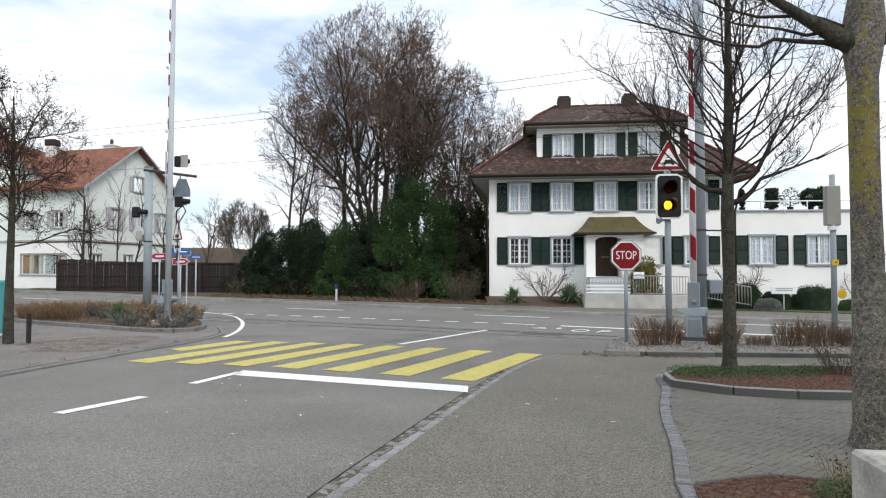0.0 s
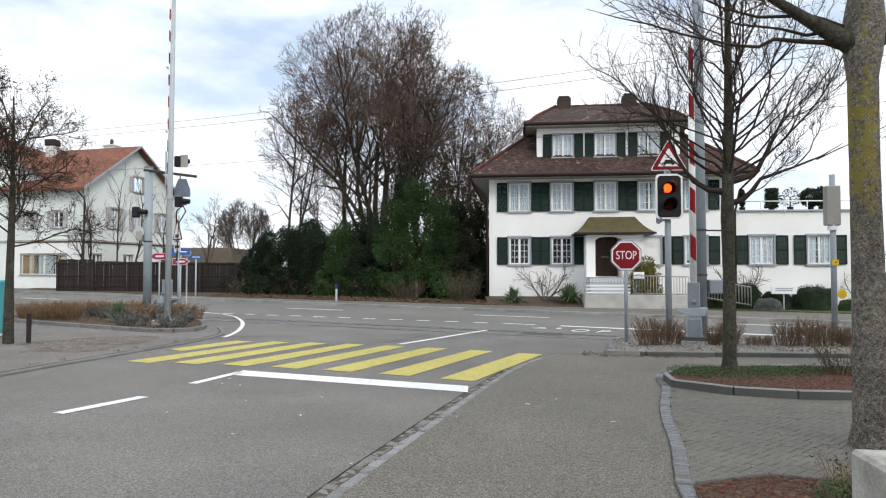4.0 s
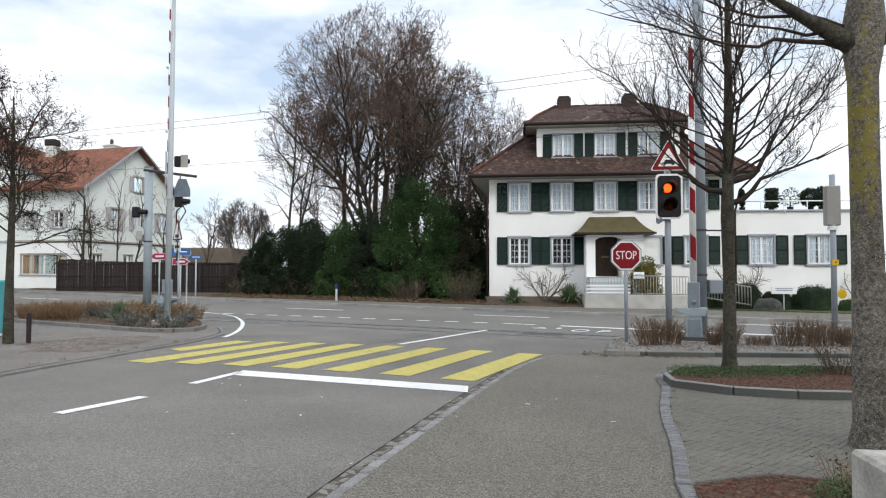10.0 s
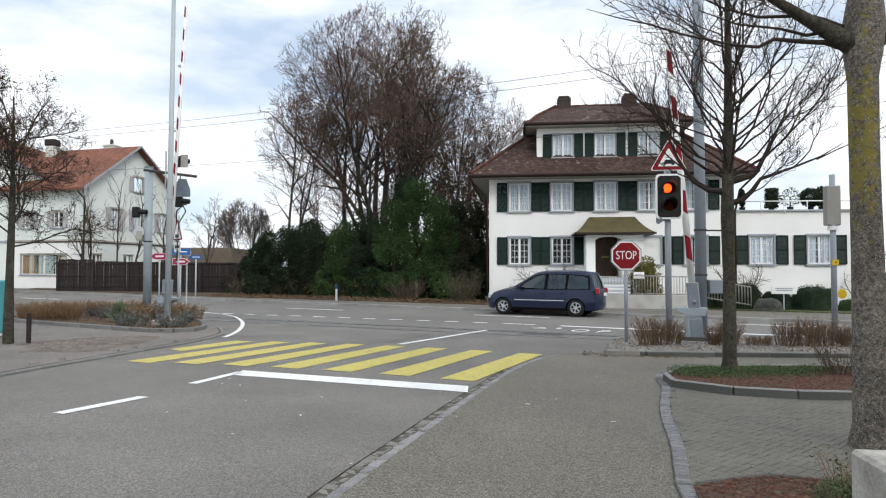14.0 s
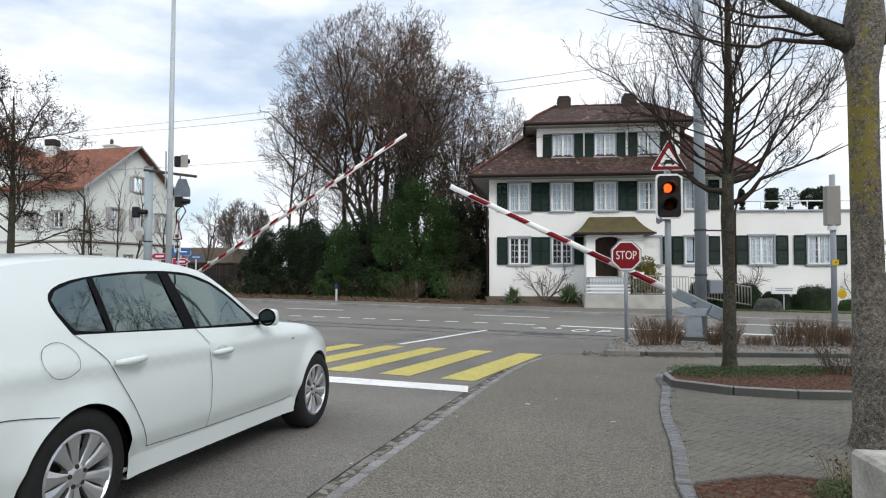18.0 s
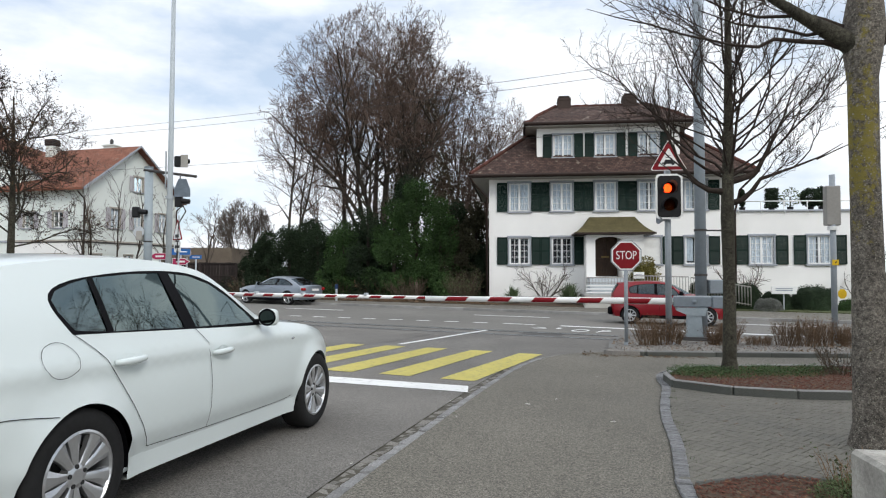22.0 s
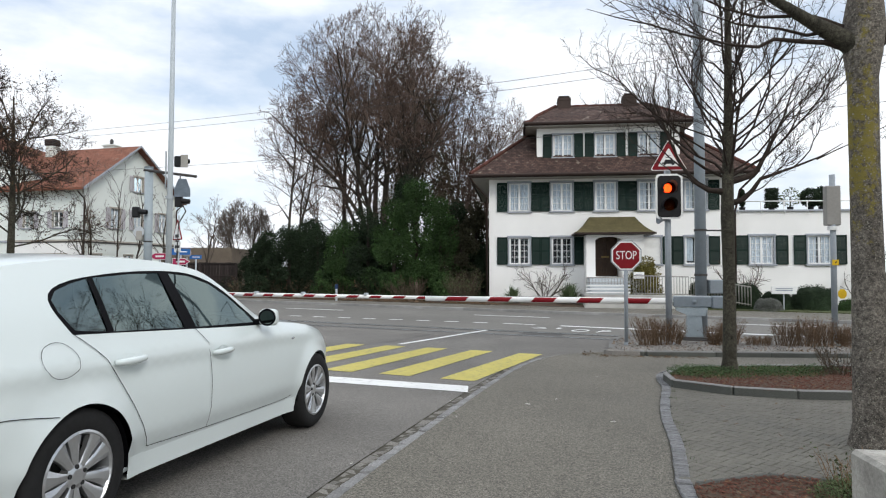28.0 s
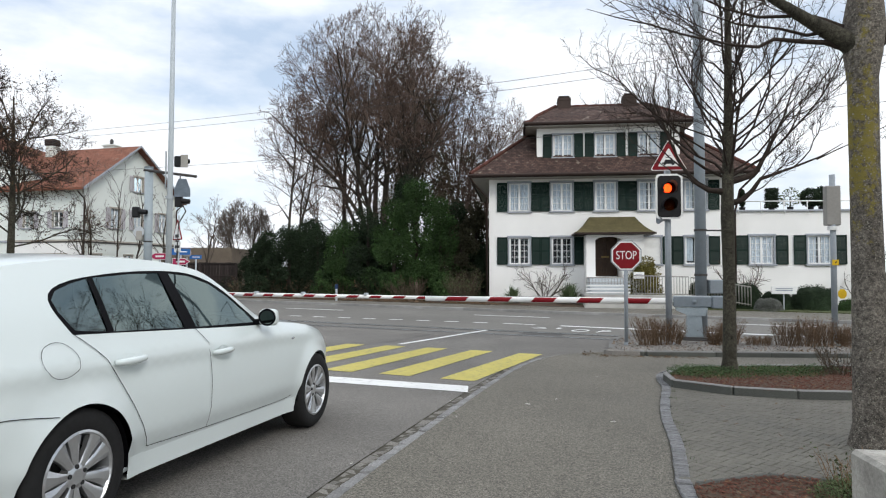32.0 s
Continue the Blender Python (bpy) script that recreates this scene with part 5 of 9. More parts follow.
base_e, arm_east, hp_east = barrier(5.47, 14.2, 0.585, 164.9, 6.1, 0.074, 0.062, 5, "red and white barrier on its grey-blue drive pedestal, gravelled island", 52, -0.05)
base_w, arm_west, hp_west = barrier(-8.48, 20.0, 0.57, -23.0, 9.2, 0.066, 0.044, 12, "red and white barrier on its grey-blue pedestal behind the planted island", 42)
base_f, arm_foot, hp_foot = barrier(10.0, 10.9, 0.585, 172.0, 2.75, 0.06, 0.05, 2, "short red and white footway barrier on its grey-blue pedestal", 50)
for xx in (1.9, 3.4, 5.0, 7.0):
    part("stay_clip", Shape().box(xx - 0.03, xx + 0.03, -0.075, 0.075, 0.03, 0.10, 0.005), steel, arm_west)

# catenary mast behind the barrier
mx_, my_ = 6.05, 15.25
mast = thing("catenary_mast", pose(mx_, my_, gz(mx_, my_) - 0.05), "tall grey steel catenary mast", "mast")
part("column", Shape().tube([(0, 0, 0), (0, 0, 9.5)], [0.135, 0.105], 16), steel_blue, mast, smooth=True)
part("base_plate", Shape().box(-0.24, 0.24, -0.24, 0.24, 0.02, 0.10, 0.01), rust_mat, mast)
for zz in (1.55, 2.6):
    part("band_clamp", Shape().tube([(0, 0, zz), (0, 0, zz + 0.05)], 0.145, 16), rust_mat, mast)
part("bracket", Shape().tube([(0.1, 0, 2.62), (0.5, 0.0, 2.62)], 0.02, 6), rust_mat, mast)
part("cross_arm", Shape().tube([(0, 0, 8.9), (-2.3, 1.5, 9.4)], 0.045, 8), steel_blue, mast)
part("control_cabinet", Shape().box(0.16, 0.75, -0.12, 0.16, 1.14, 1.46, 0.02), steel_blue, mast, "grey equipment box")

# slim tapered mast on the west island
wm = (-7.24, 17.1)
slim = thing("tapered_mast", pose(*wm, gz(*wm) + 0.08), "slim galvanised tapered mast on the planted island", "mast")
part("pole", Shape().tube([(0, 0, 0), (0.03, 0, 4.0), (0.06, 0, 9.6)], [0.080, 0.070, 0.050], 16), steel, slim, smooth=True)
part("footing", Shape().box(-0.3, 0.3, -0.28, 0.28, -0.05, 0.16, 0.02), concrete, slim, "pale concrete footing")
part("band", Shape().tube([(0.02, 0, 3.33), (0.02, 0, 3.40)], 0.10, 14), steel, slim)
part("script_plate", Shape().box(-0.1, -0.085, -0.03, 0.03, 3.6, 4.6), steel, slim)

# signal post with its cross arm, beside the west barrier
sp = (-9.32, 20.5)
sig = thing("signal_gantry_post", pose(*sp, gz(*sp) + 0.05), "grey-blue signal post with cross arm and lamps", "signal post")
part("post", Shape().tube([(0, 0, 0), (0, 0, 4.75)], 0.125, 16), steel_sky, sig, smooth=True)
part("cap", Shape().tube([(0, 0, 4.75), (0, 0, 4.79)], 0.14, 16), steel_blue, sig)
part("band", Shape().tube([(0, 0, 2.4), (0, 0, 2.44)], 0.14, 16), rust_mat, sig)
part("cross_arm", Shape().tube([(-0.12, -0.08, 4.68), (1.62, -0.3, 4.44)], 0.045, 10), rust_mat, sig, smooth=True)
for xx, zz, nm in ((1.02, 4.92, "lamp_head"), (1.05, 3.66, "lamp_head"), (-0.28, 3.33, "lamp_head")):
    h = part(nm, Shape().box(xx - 0.11, xx + 0.11, -0.32, -0.14, zz - 0.17, zz + 0.17, 0.03), black_paint, sig, "black signal lamp head")
    part("visor", Shape().tube([(xx + 0.1, -0.24, zz + 0.02), (xx + 0.34, -0.24, zz + 0.0)], [0.09, 0.075], 12, caps=False), black_paint, h)
part("backing_plate", Shape().box(1.13, 1.36, -0.34, -0.32, 4.72, 5.12, 0.01), soffit_mat, sig, "pale lamp back plate")
part("drop_pipe", Shape().tube([(1.1, -0.28, 4.5), (1.12, -0.28, 3.7), (1.28, -0.25, 3.35), (1.05, -0.2, 3.0), (0.95, -0.1, 1.8)], 0.02, 6), rust_mat, sig, smooth=True)
part("sign_back", Shape().prism([(x + 1.2, z + 4.1) for x, z in ((-0.25, -0.30), (0.25, -0.30), (0.25, -0.08), (0.12, 0.26), (-0.12, 0.26), (-0.25, -0.08))], -0.36, -0.34), sign_grey, sig, "grey back of a sign")
part("disc_back", Shape().tube([(-0.22, -0.15, 2.72), (-0.22, -0.17, 2.72)], 0.17, 20), steel_pale, sig)
part("rear_box", Shape().box(-0.30, -0.12, -0.2, 0.05, 2.45, 2.75, 0.02), soffit_mat, sig)

# signs seen between mast and fence
cs = thing("narrow_crossing_sign", pose(-8.35, 20.4, 2.1, 0, 0, -47), "level crossing warning sign turned almost edge-on", "road sign")
part("plate", Shape().prism([(x, z + 0.35) for x, z in triangle(0.45)], -0.01, 0.01), red_paint, cs)
part("field", Shape().prism([(x, z + 0.34) for x, z in triangle(0.36)], -0.014, -0.0101), white_paint, cs)
part("pictogram", Shape().box(-0.14, 0.14, -0.018, -0.0141, 0.2, 0.3), black_paint, cs)
part("arrow_plate", Shape().box(-0.26, 0.26, -0.01, 0.01, -0.24, 0.06, 0.004), white_paint, cs)
part("arrow", Shape().prism([(-0.2, -0.09), (-0.08, 0.0), (-0.08, -0.05), (0.2, -0.05), (0.2, -0.13), (-0.08, -0.13), (-0.08, -0.18)], -0.014, -0.0101), black_paint, cs)
part("post", Shape().tube([(0, 0.04, -2.5), (0, 0.04, 0.9)], 0.03, 8), steel, cs, smooth=True)
for (x, y, z, w, h, mt, nm, lab, tip) in ((-9.95, 24.6, 1.98, 0.74, 0.23, blue_sign, "direction_sign", "blue direction sign with white script", 0),
                                     (-10.62, 24.3, 1.80, 0.50, 0.22, pink_sign, "route_sign", "crimson cycle route pointer", -1),
                                     (-9.80, 24.2, 1.60, 0.52, 0.22, pink_sign, "route_sign", "crimson cycle route pointer", 1),
                                     (-9.75, 25.6, 1.80, 0.46, 0.16, blue_sign, "street_sign", "small blue street name sign", 0)):
    sg = thing(nm, pose(x, y, z, 0, 0, 4), lab, "road sign")
    e = 0.14 * tip
    if tip > 0:
        pl = [(-w / 2, -h / 2), (w / 2 - 0.1, -h / 2), (w / 2 + 0.08, 0), (w / 2 - 0.1, h / 2), (-w / 2, h / 2)]
    elif tip < 0:
        pl = [(-w / 2 - 0.08, 0), (-w / 2 + 0.1, -h / 2), (w / 2, -h / 2), (w / 2, h / 2), (-w / 2 + 0.1, h / 2)]
    else:
        pl = [(-w / 2, -h / 2), (w / 2, -h / 2), (w / 2, h / 2), (-w / 2, h / 2)]
    part("plate", Shape().prism(pl, -0.012, 0.0), mt, sg)
    if tip:
        part("rim", Shape().prism([(a * 1.06, b * 1.16) for a, b in pl], 0.001, 0.008), white_paint, sg)
    bars_on(sg, 0.02, 0, w * 0.62, h * (0.2 if tip == 0 else 0.3), -0.0125, white_paint)
    part("post", Shape().tube([(0, 0.04, gz(x, y) - z), (0, 0.04, h / 2)], 0.03, 8), steel, sg, smooth=True)
mir = thing("traffic_mirror", pose(-9.95, 25.2, 1.95, 0, 0, 10), "round pale traffic mirror back", "mirror")
part("disc", Shape().lathe([(0.0, -0.05), (0.12, -0.03), (0.17, 0.0), (0.17, 0.03), (0.0, 0.03)], 24), soffit_mat, mir, smooth=True)
part("post", Shape().tube([(0, 0.06, -2.3), (0, 0.06, 0.1)], 0.03, 8), steel, mir)

# box post at the east end of the island
bx, by = 8.42, 14.0
bp_ = thing("loudspeaker_post", pose(bx, by, gz(bx, by) + 0.08, 0, 0, -8), "grey post with a tall box and yellow plates", "post")
part("post", Shape().tube([(0, 0, 0), (0, 0, 3.62)], 0.060, 14), post_steel, bp_, smooth=True)
part("collar", Shape().tube([(0, 0, 2.42), (0, 0, 2.5)], 0.11, 14), white_paint, bp_)
part("tall_box", Shape().box(-0.15, 0.15, -0.06, 0.12, 2.52, 3.38, 0.02), material("beige_box", (0.28, 0.27, 0.25), 0.6, grain=20, amount=0.1), bp_, "beige tall equipment box")
part("warning_plate", Shape().box(-0.065, 0.065, -0.10, -0.088, 1.66, 1.78, 0.003), yellow_plate, bp_, "small yellow warning plate")
part("bolt_mark", Shape().prism([(-0.03, 1.68), (0.0, 1.72), (-0.02, 1.72), (0.035, 1.77), (0.01, 1.735), (0.03, 1.735)], -0.104, -0.1005), black_paint, bp_)
part("yellow_disc", Shape().prism([(x * 0.8 + 0.135, z + 1.05) for x, z in octagon(0.11)], -0.07, -0.05), yellow_plate, bp_, "yellow octagonal plate")

# small things along the road
gp = thing("marker_post", pose(-5.55, 33.9, gz(-5.55, 33.9) + 0.12), "small white and dark roadside marker post", "post")
part("shaft", Shape().box(-0.05, 0.05, -0.05, 0.05, 0, 0.62, 0.01), steel_pale, gp)
part("cap", Shape().box(-0.08, 0.08, -0.07, 0.07, 0.62, 0.86, 0.02), material("dark_blue_plastic", (0.02, 0.04, 0.10), 0.4), gp)
st_ = thing("garden_stake", pose(-1.45, 35.5, gz(-1.45, 35.5) + 0.1), "grey weathered wooden stake under the hedge", "stake")
part("shaft", Shape().box(-0.06, 0.06, -0.06, 0.06, 0, 1.0, 0.01), old_wood, st_)
bd = thing("name_board", pose(15.2, 29.0, gz(15.2, 29.0) + 0.1, 0, 0, -12), "white board on a thin post in the garden", "sign")
part("panel", Shape().box(-0.52, 0.52, -0.02, 0.02, 0.75, 1.10, 0.01), white_paint, bd)
bars_on(bd, 0, 0.95, 0.7, 0.05, -0.021, trim_grey, 2)
part("post", Shape().tube([(0, 0.04, 0), (0, 0.04, 1.0)], 0.03, 8), steel, bd)
nb = thing("door_board", pose(9.1, 30.2, 0.9, 0, 0, -7), "small white notice board on the railing", "sign")
part("panel", Shape().box(-0.24, 0.24, -0.02, 0.02, 0, 0.3, 0.008), white_paint, nb)
bars_on(nb, 0, 0.16, 0.3, 0.03, -0.021, trim_grey, 2)
tb = thing("teal_box", pose(-9.78, 13.55, gz(-9.5, 13.5) + 0.05, 0, 0, 12), "teal newspaper box at the pavement edge", "box")
part("body", Shape().box(-0.5, 0.5, -0.3, 0.3, 0.06, 1.18, 0.03), teal_paint, tb)
part("skirt", Shape().box(-0.47, 0.47, -0.27, 0.27, 0.0, 0.059), white_paint, tb)
wp = thing("wooden_post", pose(-7.88, 12.4, gz(-7.88, 12.4) + 0.05), "short grey wooden bollard beside the tree", "post")
part("shaft", Shape().box(-0.035, 0.035, -0.035, 0.035, 0, 0.56, 0.012), fence_wood, wp)
blk = thing("concrete_block", pose(1.53, 2.47, gz(1.55, 2.47), 0, 0, -8), "pale concrete wall block beside the mulch bed", "wall")
part("block", Shape().box(0.0, 0.9, -1.6, 0.0, -0.05, 0.65, 0.015), concrete, blk)

# overhead wires of the line, far side and near
wires = thing("overhead_wires", Matrix.Identity(4), "thin overhead contact wires along the track", "wires")
for z0_, r in ((6.30, 0.006), (6.07, 0.006), (4.72, 0.0055)):
    pts = []
    for i in range(25):
        x = -45 + 75 * i / 24
        pts.append((x, 18.0 - 0.5 * x, z0_ + 0.0013 * min((x - 3) ** 2, 420)))
    part("wire", Shape().tube(pts, r, 4), rust_mat, wires)


# ---- trees and plants ----
def grow(rng, start, way, length, radius, depth, limbs, twigs, p):
    """Grows a branch and its side shoots; thick ones go to limbs, thin ones to twigs."""
    segs = p["segs"] if depth > 0 else 2
    pts, rad = [Vector(start)], [radius]
    d = Vector(way).normalized()
    for i in range(segs):
        d = (d + Vector((rng.gauss(0, 1), rng.gauss(0, 1), rng.gauss(0, 1))) * p["wander"] + Vector((0, 0, p["lift"]))).normalized()
        nxt = pts[-1] + d * length / segs
        if p["env"] and len(pts) > 1 and nxt.z > p["env"][-1]:
            deep = min(sum(((nxt[k] - c[k]) / e[k]) ** 2 for k in range(3)) for c, e in p["env"][0])
            if deep > (1.0 + 0.25 * rng.random() + 0.5 * noise.noise(nxt * 0.33 + Vector((p["env"][0][0][1][0] * 7, 0, 0))) if depth < p["depth"] - 1 else (1.1 if depth < p["depth"] else 1.2)):
                break
        pts.append(nxt)
        rad.append(max(p["thin"], radius * (1 - (1 - p["taper"]) * (i + 1) / segs)))
    whole, segs = segs, len(pts) - 1
    if segs < 1:
        return
    if segs < whole:
        rad = [max(p["thin"], radius * (1 - 0.85 * i / segs)) for i in range(segs + 1)]
    (limbs if radius > p["limb_r"] else twigs).append((pts, rad))
    if depth <= 0 or len(limbs) + len(twigs) > p["cap"]:
        return
    n = max(1, round(p["kids"][min(len(p["kids"]) - 1, p["depth"] - depth)] * segs / whole))
    for k in range(n):
        t = p["from"] + (1 - p["from"]) * (k + rng.random()) / n
        i = min(segs - 1, int(t * segs))
        f = t * segs - i
        at = pts[i].lerp(pts[i + 1], f)
        ax = (pts[i + 1] - pts[i]).normalized()
        a = rng.random() * 2 * math.pi + k * 2.4
        s = ax.cross(Vector((0.3, 0.2, 1)) if abs(ax.z) < 0.95 else Vector((1, 0, 0))).normalized()
        o = s * math.cos(a) + ax.cross(s) * math.sin(a)
        ang = radians(rng.uniform(*p["angle"]))
        nd = ax * math.cos(ang) + o * math.sin(ang)
        r = rad[i] * rng.uniform(0.45, 0.68)
        grow(rng, at, nd, length * rng.uniform(*p["short"]) * (1.15 - 0.5 * t), max(p["thin"], r), depth - 1, limbs, twigs, p)


BASE = dict(segs=5, wander=0.10, lift=0.04, taper=0.55, thin=0.004, limb_r=0.02, cap=9000, kids=(6, 5, 5, 4), depth=4, angle=(28, 55), short=(0.5, 0.72))
BASE["from"], BASE["env"] = 0.3, None


def leaf_cloud(rng, tips, count, size, spread, flat=0.6):
    """Small separate leaves round the given points."""
    s = Shape()
    for _ in range(count):
        c = Vector(rng.choice(tips)) + Vector((rng.gauss(0, spread), rng.gauss(0, spread), rng.gauss(0, spread)))
        a = Vector((rng.gauss(0, 1), rng.gauss(0, 1), rng.gauss(0, flat))).normalized()
        b = a.cross(Vector((rng.gauss(0, 1), rng.gauss(0, 1), rng.gauss(0, 1)))).normalized()
        h = size * rng.uniform(0.6, 1.3)
        s.add([c - a * h, c + b * h * 0.45, c + a * h, c - b * h * 0.45], [(0, 1, 2, 3)])
    return s


def lerp_list(pts, vals, z):
    """The value at height z along an upright stem."""
    for i in range(len(pts) - 1):
        if z <= pts[i + 1][2]:
            t = (z - pts[i][2]) / max(1e-6, pts[i + 1][2] - pts[i][2])
            return vals[i] + (vals[i + 1] - vals[i]) * max(0.0, t)
    return vals[-1]


def tree(name, x, y, label, seed, trunks, p, mat_limb, mat_twig, leaves=None, up=0.05, z=None, group="", cat="tree", extra=None, limb_mat=None, ivy=0, stems=1):
    """trunks: (start, way, length, radius) for each main stem."""
    rng = random.Random(seed)
    par = dict(BASE)
    par.update(p)
    limbs, twigs = [], []
    for st, wy, ln, r, *less in trunks:
        grow(rng, st, wy, ln, r, less[0] if less else par["depth"], limbs, twigs, par)
    stem = list(extra or [])[:stems]
    limbs += list(extra or [])[stems:]
    if not limb_mat:
        limbs, stem = stem + limbs, []
    th = thing(name, pose(x, y, (gz(x, y) if z is None else z) + up), label, cat, group)
    s = Shape()
    for pts, rad in limbs:
        s.tube(pts, rad, 9 if rad[0] > 0.06 else 5, caps=False)
    if stem:
        t_ = Shape()
        for pts, rad in stem[:1]:
            line = smooth_line([(p[0], p[1], p[2]) for p in pts], 0.08)
            rr = [lerp_list(pts, rad, p.z) * (1 + 0.035 * noise.noise(p * 4)) for p in line]
            t_.tube(line, rr, 20, caps=False)
        part("trunk", t_, mat_limb, th, smooth=True)
        for pts, rad in stem[1:]:
            line = smooth_line([(p[0], p[1], p[2]) for p in pts], 0.06)
            part("main_limb", Shape().tube(line, [lerp_list(pts, rad, p.z) * (1 + 0.06 * noise.noise(p * 7)) for p in line], 16, caps=False), bark_speck, th, smooth=True)
    part("limb" if stem else "trunk", s, limb_mat or mat_limb, th, smooth=True)
    if ivy:
        tips = [p for pts, rad in limbs for p in pts if rad[0] > 0.05 and 4 < p.z < 15.5]
        part("ivy", leaf_cloud(rng, tips, ivy, 0.085, 0.42), ivy_brown, th, "dark ivy on the stems")
    s = Shape()
    for pts, rad in twigs:
        s.tube(pts, rad, 3, caps=False)
    part("crown", s, mat_twig, th, "bare winter twigs")
    if leaves:
        lm, cnt, size, spread = leaves
        tips = [pts[-1] for pts, _ in twigs] or [pts[-1] for pts, _ in limbs]
        part("leaves", leaf_cloud(rng, tips, cnt, size, spread), lm, th)
    return th


dry_leaf = material("dry_brown_leaf", (0.105, 0.066, 0.036), 0.8, grain=6, amount=0.2, island=0.35, bump=0)
green_leaf = material("dark_evergreen_leaf", (0.020, 0.034, 0.016), 0.95, grain=0.6, amount=0.3, stain=0.25, stains=0.35, island=0.28, bump=0)
olive_leaf = material("brownish_evergreen_leaf", (0.046, 0.044, 0.024), 0.95, grain=0.6, amount=0.3, stain=0.25, stains=0.35, island=0.45, bump=0)
green_leaf2 = material("bright_evergreen_leaf", (0.038, 0.074, 0.022), 0.95, grain=0.6, amount=0.3, stain=0.25, stains=0.35, island=0.4, bump=0)
ivy_brown = material("dry_brown_ivy", (0.060, 0.050, 0.030), 0.9, grain=2, amount=0.2, island=0.4, bump=0)
bark_lichen = material("bark_with_yellow_lichen", (0.122, 0.108, 0.090), 0.95, specks=0.4, speck_scale=120, grain=34, amount=0.75, stain=5, stains=0.4, bump=0.9)
nt_ = bark_lichen.node_tree
b_ = nt_.nodes["Principled BSDF"]
src_ = b_.inputs["Base Color"].links[0].from_socket
nz_ = nt_.nodes.new("ShaderNodeTexNoise")
nz_.inputs["Scale"].default_value, nz_.inputs["Detail"].default_value, nz_.inputs["Roughness"].default_value = 12.0, 8, 0.80
co_ = nt_.nodes.new("ShaderNodeTexCoord")
sep_ = nt_.nodes.new("ShaderNodeSeparateXYZ")
nt_.links.new(co_.outputs["Object"], nz_.inputs["Vector"])
nt_.links.new(co_.outputs["Object"], sep_.inputs["Vector"])
hi_ = nt_.nodes.new("ShaderNodeMapRange")
hi_.inputs["From Min"].default_value, hi_.inputs["From Max"].default_value = 1.45, 2.1
hi_.inputs["To Min"].default_value, hi_.inputs["To Max"].default_value = -0.10, 0.10
nt_.links.new(sep_.outputs["Z"], hi_.inputs["Value"])
top_ = nt_.nodes.new("ShaderNodeMapRange")
top_.inputs["From Min"].default_value, top_.inputs["From Max"].default_value = 2.65, 3.0
top_.inputs["To Min"].default_value, top_.inputs["To Max"].default_value = 0.0, -0.12
nt_.links.new(sep_.outputs["Z"], top_.inputs["Value"])
sum_ = nt_.nodes.new("ShaderNodeMath")
nt_.links.new(hi_.outputs["Result"], sum_.inputs[0])
nt_.links.new(top_.outputs["Result"], sum_.inputs[1])
side_ = nt_.nodes.new("ShaderNodeMapRange")
side_.inputs["From Min"].default_value, side_.inputs["From Max"].default_value = -0.01, 0.075
side_.inputs["To Min"].default_value, side_.inputs["To Max"].default_value = 0.015, -0.14
nt_.links.new(sep_.outputs["X"], side_.inputs["Value"])
both_ = nt_.nodes.new("ShaderNodeMath")
nt_.links.new(sum_.outputs[0], both_.inputs[0])
nt_.links.new(side_.outputs["Result"], both_.inputs[1])
ad_ = nt_.nodes.new("ShaderNodeMath")
nt_.links.new(nz_.outputs["Fac"], ad_.inputs[0])
nt_.links.new(both_.outputs[0], ad_.inputs[1])
rp_ = nt_.nodes.new("ShaderNodeValToRGB")
rp_.color_ramp.elements[0].position, rp_.color_ramp.elements[0].color = 0.54, (0, 0, 0, 1)
rp_.color_ramp.elements[1].position, rp_.color_ramp.elements[1].color = 0.62, (0.9, 0.9, 0.9, 1)
nt_.links.new(ad_.outputs[0], rp_.inputs["Fac"])
mx2_ = nt_.nodes.new("ShaderNodeMix")
mx2_.data_type = "RGBA"
nt_.links.new(rp_.outputs["Color"], mx2_.inputs["Factor"])
nt_.links.new(src_, mx2_.inputs["A"])
mx2_.inputs["B"].default_value = (0.185, 0.152, 0.032, 1)
flk_ = nt_.nodes.new("ShaderNodeTexVoronoi")
flk_.inputs["Scale"].default_value = 120.0
nt_.links.new(co_.outputs["Object"], flk_.inputs["Vector"])
fcl_ = nt_.nodes.new("ShaderNodeSeparateColor")
nt_.links.new(flk_.outputs["Color"], fcl_.inputs["Color"])
fth_ = nt_.nodes.new("ShaderNodeMath")
fth_.operation = "GREATER_THAN"
fth_.inputs[1].default_value = 0.965
nt_.links.new(fcl_.outputs["Red"], fth_.inputs[0])
fmx_ = nt_.nodes.new("ShaderNodeMix")
fmx_.data_type = "RGBA"
nt_.links.new(fth_.outputs[0], fmx_.inputs["Factor"])
nt_.links.new(mx2_.outputs["Result"], fmx_.inputs["A"])
fmx_.inputs["B"].default_value = (0.25, 0.235, 0.19, 1)
nt_.links.new(fmx_.outputs["Result"], b_.inputs["Base Color"])

bark_speck = material("speckled_dark_bark", (0.050, 0.046, 0.034), 0.95, specks=0.45, speck_scale=170, grain=30, amount=0.7, stain=6, stains=0.35, bump=0.9)

